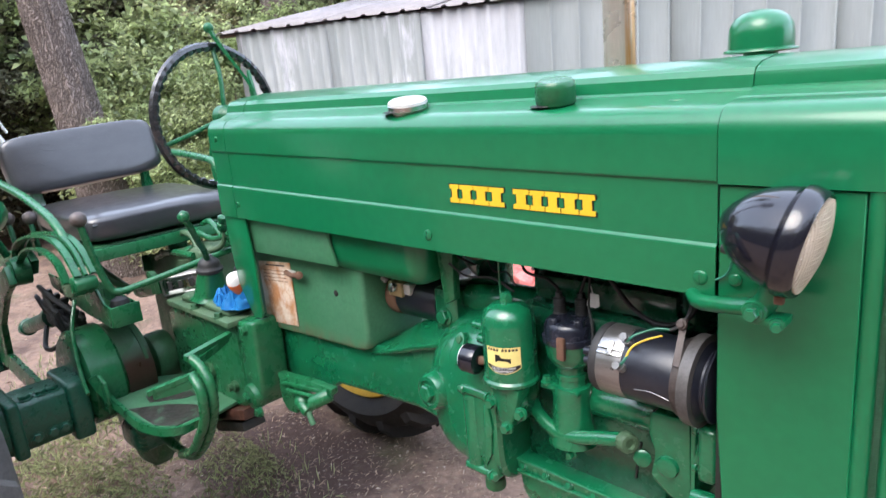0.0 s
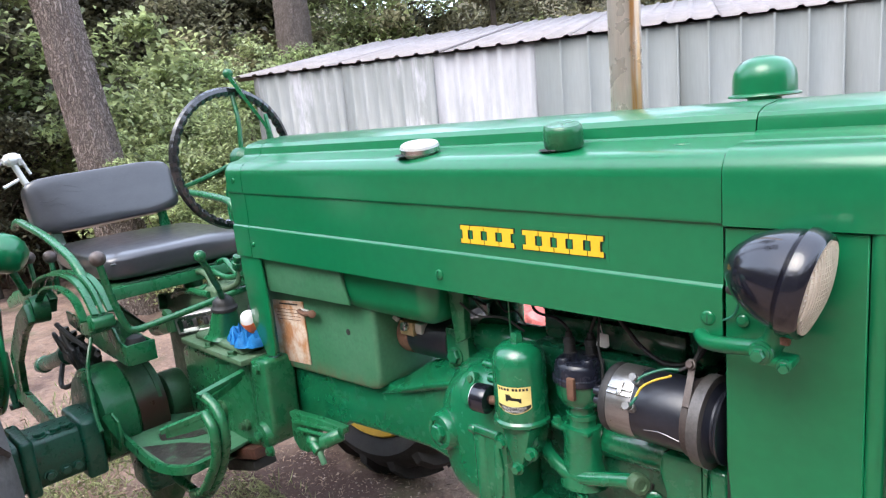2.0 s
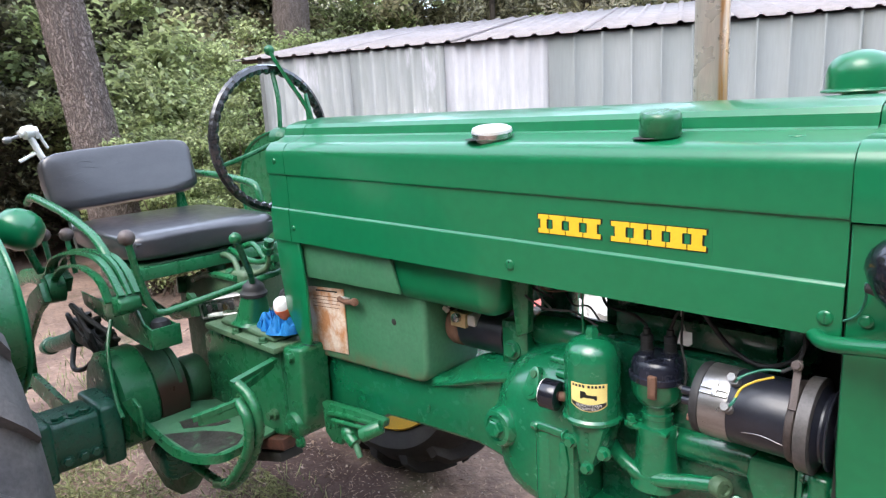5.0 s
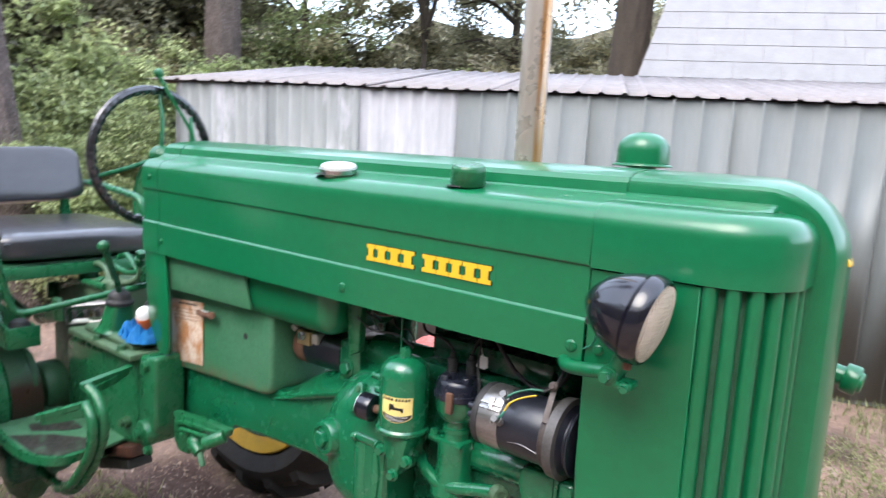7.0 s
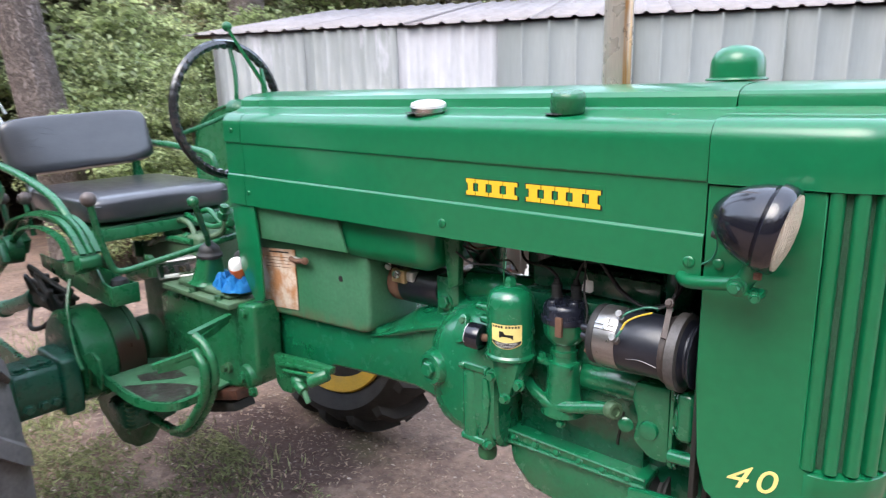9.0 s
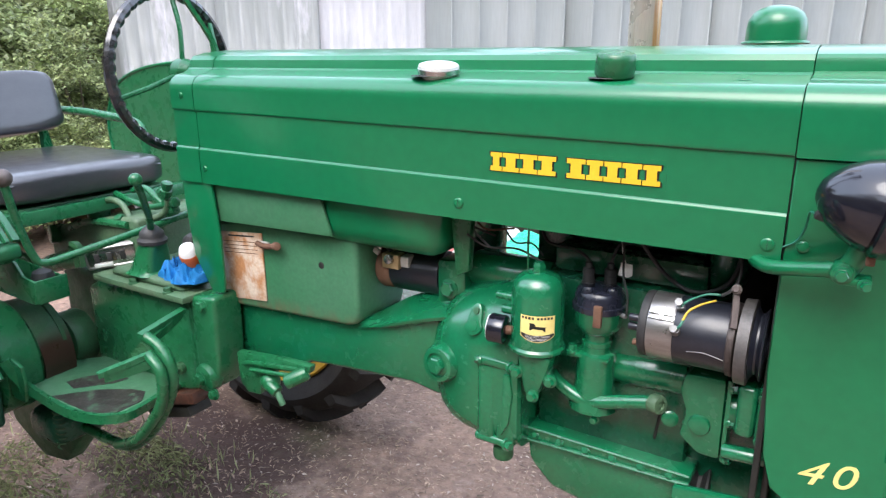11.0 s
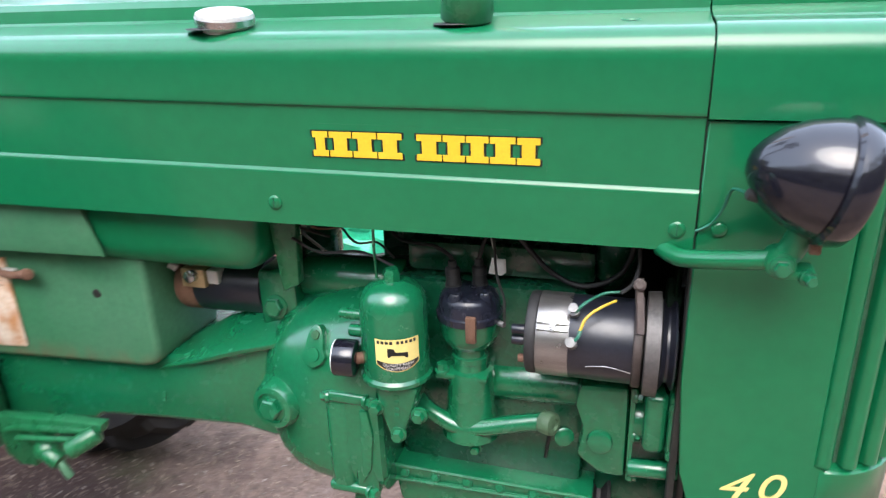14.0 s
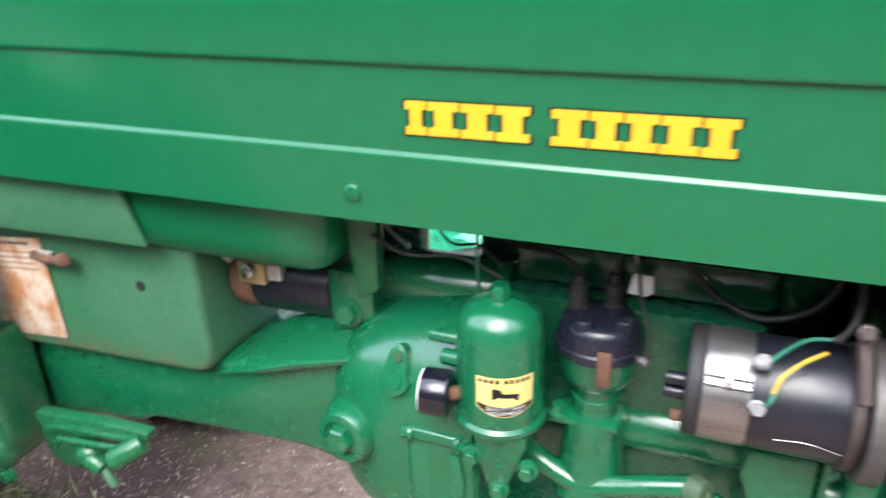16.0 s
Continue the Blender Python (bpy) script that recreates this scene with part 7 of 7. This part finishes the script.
# ---------------------------------------------------------------- trees
def trunk_geo(x, y, r, h, tilt, seed, n=72, rows=150):
    verts, faces = [], []
    for i in range(rows + 1):
        u = i / rows
        z = h * u
        rad = r * (1 - 0.45 * u) * (1 + 0.35 * math.exp(-z * 2.2))
        for k in range(n):
            a = 2 * math.pi * k / n
            q = Vector((math.cos(a) * 2.2, math.sin(a) * 2.2, z * 0.8 + seed))
            d = rad * (1 + 0.07 * noise.noise(q) + 0.05 * noise.noise(Vector((math.cos(a) * 7, math.sin(a) * 7, z * 1.6 + seed))))
            c, s_ = math.cos(a), math.sin(a)
            w = 0.5 * noise.noise(Vector((c * 3, s_ * 3, z * 1.1 + seed)))
            crack = abs(noise.noise(Vector((c * 6 + w, s_ * 6 + w, z * 2.0 + seed)))) + 0.6 * abs(noise.noise(Vector((c * 14 + w, s_ * 14, z * 5.5 + seed))))
            d += r * 0.16 * min(crack, 0.55)
            verts.append((x + tilt[0] * z + d * math.cos(a), y + tilt[1] * z + d * math.sin(a), z - 0.05))
    for i in range(rows):
        faces += [(i * n + k, i * n + (k + 1) % n, (i + 1) * n + (k + 1) % n, (i + 1) * n + k) for k in range(n)]
    return Geo().add(verts, faces)


def leaf_cloud(name, clumps, per, size, mat, seed, spread_r=0.32, flat=0.6):
    """Leaves in clumps: clumps an array of x, y, z, radius."""
    r = np.random.RandomState(seed)
    c = np.repeat(clumps[:, :3], per, 0) + r.normal(0, 1, (len(clumps) * per, 3)) * np.repeat(clumps[:, 3:4], per, 0) * (spread_r * 1.6, spread_r * 1.6, spread_r * 1.6 * flat)
    n = len(c)
    ang = r.uniform(0, 6.283, n)
    axis = np.column_stack([np.cos(ang), np.sin(ang), r.normal(-0.35, 0.35, n)])
    nrm = np.column_stack([r.normal(0, 0.45, n), r.normal(0, 0.45, n), np.ones(n)])
    ln = size * r.uniform(0.6, 1.35, n)
    return leaf_mesh(name, c, axis, nrm, ln, ln * r.uniform(0.42, 0.62, n), mat)


def crown_clumps(n, size, seed, squash=1.0, lift=0.0):
    r = np.random.RandomState(seed)
    p = r.normal(0, 1, (n, 3))
    p /= np.linalg.norm(p, axis=1, keepdims=True)
    p *= (r.uniform(0.25, 1, (n, 1)) ** 0.5) * size * r.uniform(0.75, 1.15, (n, 1))
    p[:, 2] = p[:, 2] * squash + lift
    return np.column_stack([p, r.uniform(0.22, 0.5, n) * size * 0.6])


def tree(name, at, r, h, tilt, seed, bark, label, crown=None):
    t = thing(name, (at[0], at[1], 0), label, "tree", "trees at the edge of the yard")
    part("trunk", trunk_geo(at[0], at[1], r, h, tilt, seed), bark, t, "", 60)
    if crown is not None:
        cz, size, mat, leaf, n, per = crown
        cl = crown_clumps(n, size, seed + 3, 0.8, cz)
        cl[:, 0] += at[0] + tilt[0] * cz
        cl[:, 1] += at[1] + tilt[1] * cz
        rr = random.Random(seed)
        g = Geo()
        for k in range(9):
            q = cl[rr.randrange(len(cl))]
            z0 = min(q[2] - 0.3, h * rr.uniform(0.45, 0.9))
            b = Vector((at[0] + tilt[0] * z0, at[1] + tilt[1] * z0, z0))
            e = Vector(q[:3])
            g.join(tube([b, b.lerp(e, 0.5) + Vector((0, 0, 0.25)), e], lambda u: 0.055 * (1 - 0.8 * u), 7, 4))
        part("limb", g, bark, t, "", 60)
        cr = new("crown", leaf_cloud("crown", cl, per, leaf, mat, seed))
        cr.parent, cr.matrix_parent_inverse = t, Matrix.Translation(-t.location)
    return t


tree("pine_tree", (-6.163, 2.177), 0.182, 14.0, (-0.097, -0.064), 2, M_BARK, "tall pine trunk with rough grey-brown bark", (13.0, 1.9, M_LEAF2, 0.16, 40, 50))
tree("pine_tree", (-9.2, 6.15), 0.27, 14.0, (0.004, 0.004), 7, M_BARK, "straight brown pine trunk behind the shed", (13.5, 1.8, M_LEAF2, 0.16, 40, 50))
tree("oak_tree", (-4.55, 10.3), 0.32, 9.0, (0.03, 0.0), 13, M_BARK2, "dark trunk of an oak beside the barn", (7.4, 2.3, M_LEAF3, 0.18, 60, 55))
for i, (x, y, r, h) in enumerate(((-11.5, 4.6, 0.10, 8), (-12.6, 8.0, 0.12, 9), (-10.5, 9.0, 0.07, 7), (-8.3, 9.8, 0.06, 7), (-13.5, 2.4, 0.16, 9), (-11.0, 0.9, 0.12, 8), (-7.2, 11.2, 0.09, 8), (-12.2, 6.4, 0.10, 9), (-13.2, 7.4, 0.10, 10), (-8.25, 1.45, 0.05, 5.2))):
    tree("young_tree", (x, y), r, h, (0.02 * math.sin(i * 2.3), 0.02 * math.cos(i * 1.7)), 20 + i, M_BARK2, "slim dark tree at the wood's edge",
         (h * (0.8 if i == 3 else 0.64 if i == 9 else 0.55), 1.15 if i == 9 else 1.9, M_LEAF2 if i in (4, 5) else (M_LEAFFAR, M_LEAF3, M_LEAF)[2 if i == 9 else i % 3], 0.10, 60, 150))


def bush(name, mat, seed, leaf, label):
    b = thing(name, (0, 0, 0), label, "bush", "bushes at the edge of the yard")
    rr = random.Random(seed)
    cl = crown_clumps(46, 0.95, seed, 1.0, 1.05)
    cl[:, 2] = np.maximum(cl[:, 2], 0.12)
    g = Geo()
    for k in range(14):
        q = cl[rr.randrange(len(cl))]
        g.join(tube([(rr.uniform(-0.15, 0.15), rr.uniform(-0.15, 0.15), -0.03), (q[0] * 0.4, q[1] * 0.4, q[2] * 0.6), tuple(q[:3])], lambda u: 0.014 * (1 - 0.75 * u), 5, 3))
    part("stem", g, M_TWIG, b, "", 60)
    cr = new("leaves", leaf_cloud("leaves", cl, 250, leaf, mat, seed, 0.36))
    cr.parent = b
    return b


B = [bush("bush", M_LEAF, 31, 0.066, "broad-leaved bush with fresh green leaves"), bush("bush", M_LEAF, 32, 0.055, "broad-leaved bush with fresh green leaves"),
     bush("bush", M_LEAF2, 33, 0.07, "bush with the hollow's shade put into its dark leaf colour"), bush("bush", M_LEAF3, 34, 0.062, "olive green straggly bush")]
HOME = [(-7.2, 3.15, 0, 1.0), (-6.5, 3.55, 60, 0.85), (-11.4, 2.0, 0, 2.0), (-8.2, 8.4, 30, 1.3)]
for b, (x, y, a, s) in zip(B, HOME):
    b.matrix_basis = pose(x, y, 0, 0, 0, a) @ Matrix.Diagonal((s, s, s, 1))
rr = random.Random(77)
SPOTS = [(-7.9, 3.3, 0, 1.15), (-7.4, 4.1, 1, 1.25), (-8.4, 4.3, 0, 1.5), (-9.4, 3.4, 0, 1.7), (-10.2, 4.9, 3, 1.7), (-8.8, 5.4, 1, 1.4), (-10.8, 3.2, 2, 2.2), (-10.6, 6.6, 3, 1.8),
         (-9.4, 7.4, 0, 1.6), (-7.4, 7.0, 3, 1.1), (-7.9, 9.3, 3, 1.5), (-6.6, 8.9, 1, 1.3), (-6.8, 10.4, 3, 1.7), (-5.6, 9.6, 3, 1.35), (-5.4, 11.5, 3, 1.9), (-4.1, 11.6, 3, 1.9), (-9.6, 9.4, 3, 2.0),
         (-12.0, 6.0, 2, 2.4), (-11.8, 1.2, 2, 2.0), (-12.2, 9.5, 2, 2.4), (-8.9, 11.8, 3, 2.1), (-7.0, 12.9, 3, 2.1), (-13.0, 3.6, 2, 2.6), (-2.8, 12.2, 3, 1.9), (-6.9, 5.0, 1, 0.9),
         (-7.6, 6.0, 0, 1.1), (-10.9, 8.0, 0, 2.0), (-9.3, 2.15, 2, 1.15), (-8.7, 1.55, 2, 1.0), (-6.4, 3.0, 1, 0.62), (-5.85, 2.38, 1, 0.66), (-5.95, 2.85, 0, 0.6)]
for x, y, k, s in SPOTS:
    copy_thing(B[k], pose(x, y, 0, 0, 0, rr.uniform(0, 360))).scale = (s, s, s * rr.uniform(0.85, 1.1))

# far woods all round the yard; the sides out of view are added to shape light
r = np.random.RandomState(5)
cl = []
for k in range(1500):
    a = radians(r.uniform(0, 360))
    d = r.uniform(19, 25)
    top = 5.4 + 1.6 * math.sin(a * 5.0) + 1.0 * math.sin(a * 11 + 1)
    # out of view: tall trees added to hold back light
    if math.degrees(a) > 185:
        top = 5.4 + 10.0 * min(1.0, max(0.0, (math.degrees(a) - 195) / 60))
    # unseen as well: tall below 8 degrees, a low bright opening up to 58
    if math.degrees(a) < 8:
        top = 15.0
    elif math.degrees(a) < 58:
        top = 2.0
    elif math.degrees(a) < 112:
        top += 3.5
    if 133 < math.degrees(a) < 139:
        top = 3.2
    cl.append((-3 + d * math.cos(a), 3 + d * math.sin(a), r.uniform(0.2, max(top, 2.0)), r.uniform(1.0, 1.9)))
tagged(new("far_woods", leaf_cloud("far_woods", np.array(cl), 130, 0.28, M_LEAFFAR, 6)), "dense woods, with unseen sides added to block light", "woods", kind="stuff")
n = 72
v = []
for k in range(n):
    a = 2 * math.pi * k / n
    top = 7.6 + 0.8 * math.sin(a * 5) + 0.6 * math.sin(a * 11 + 1)
    # the backdrop's unseen sides block light and leave the same opening
    if math.degrees(a) > 185:
        top = 7.6 + 6.0 * min(1.0, max(0.0, (math.degrees(a) - 195) / 60))
    if math.degrees(a) < 8:
        top = 13.0
    elif math.degrees(a) < 58:
        top = 1.2
    if 131 < math.degrees(a) < 141:
        top = 5.2
    v += [(-3 + 27 * math.cos(a), 3 + 27 * math.sin(a), -0.2), (-3 + 27 * math.cos(a), 3 + 27 * math.sin(a), top)]
# dark colour stands in for the shade deep in the woods
M_DEEP = material("deep_woods", (0.115, 0.105, 0.068), (0.20, 0.18, 0.125), 0.9, 0.95, 0.04, fine=0.5)
tagged(part("backdrop", Geo().add(v, [(2 * k, 2 * ((k + 1) % n), 2 * ((k + 1) % n) + 1, 2 * k + 1) for k in range(n)]), M_DEEP, None, "", 60), "dark backdrop for the woods' depth, its unseen sides raised to block light", "backdrop", kind="structure")
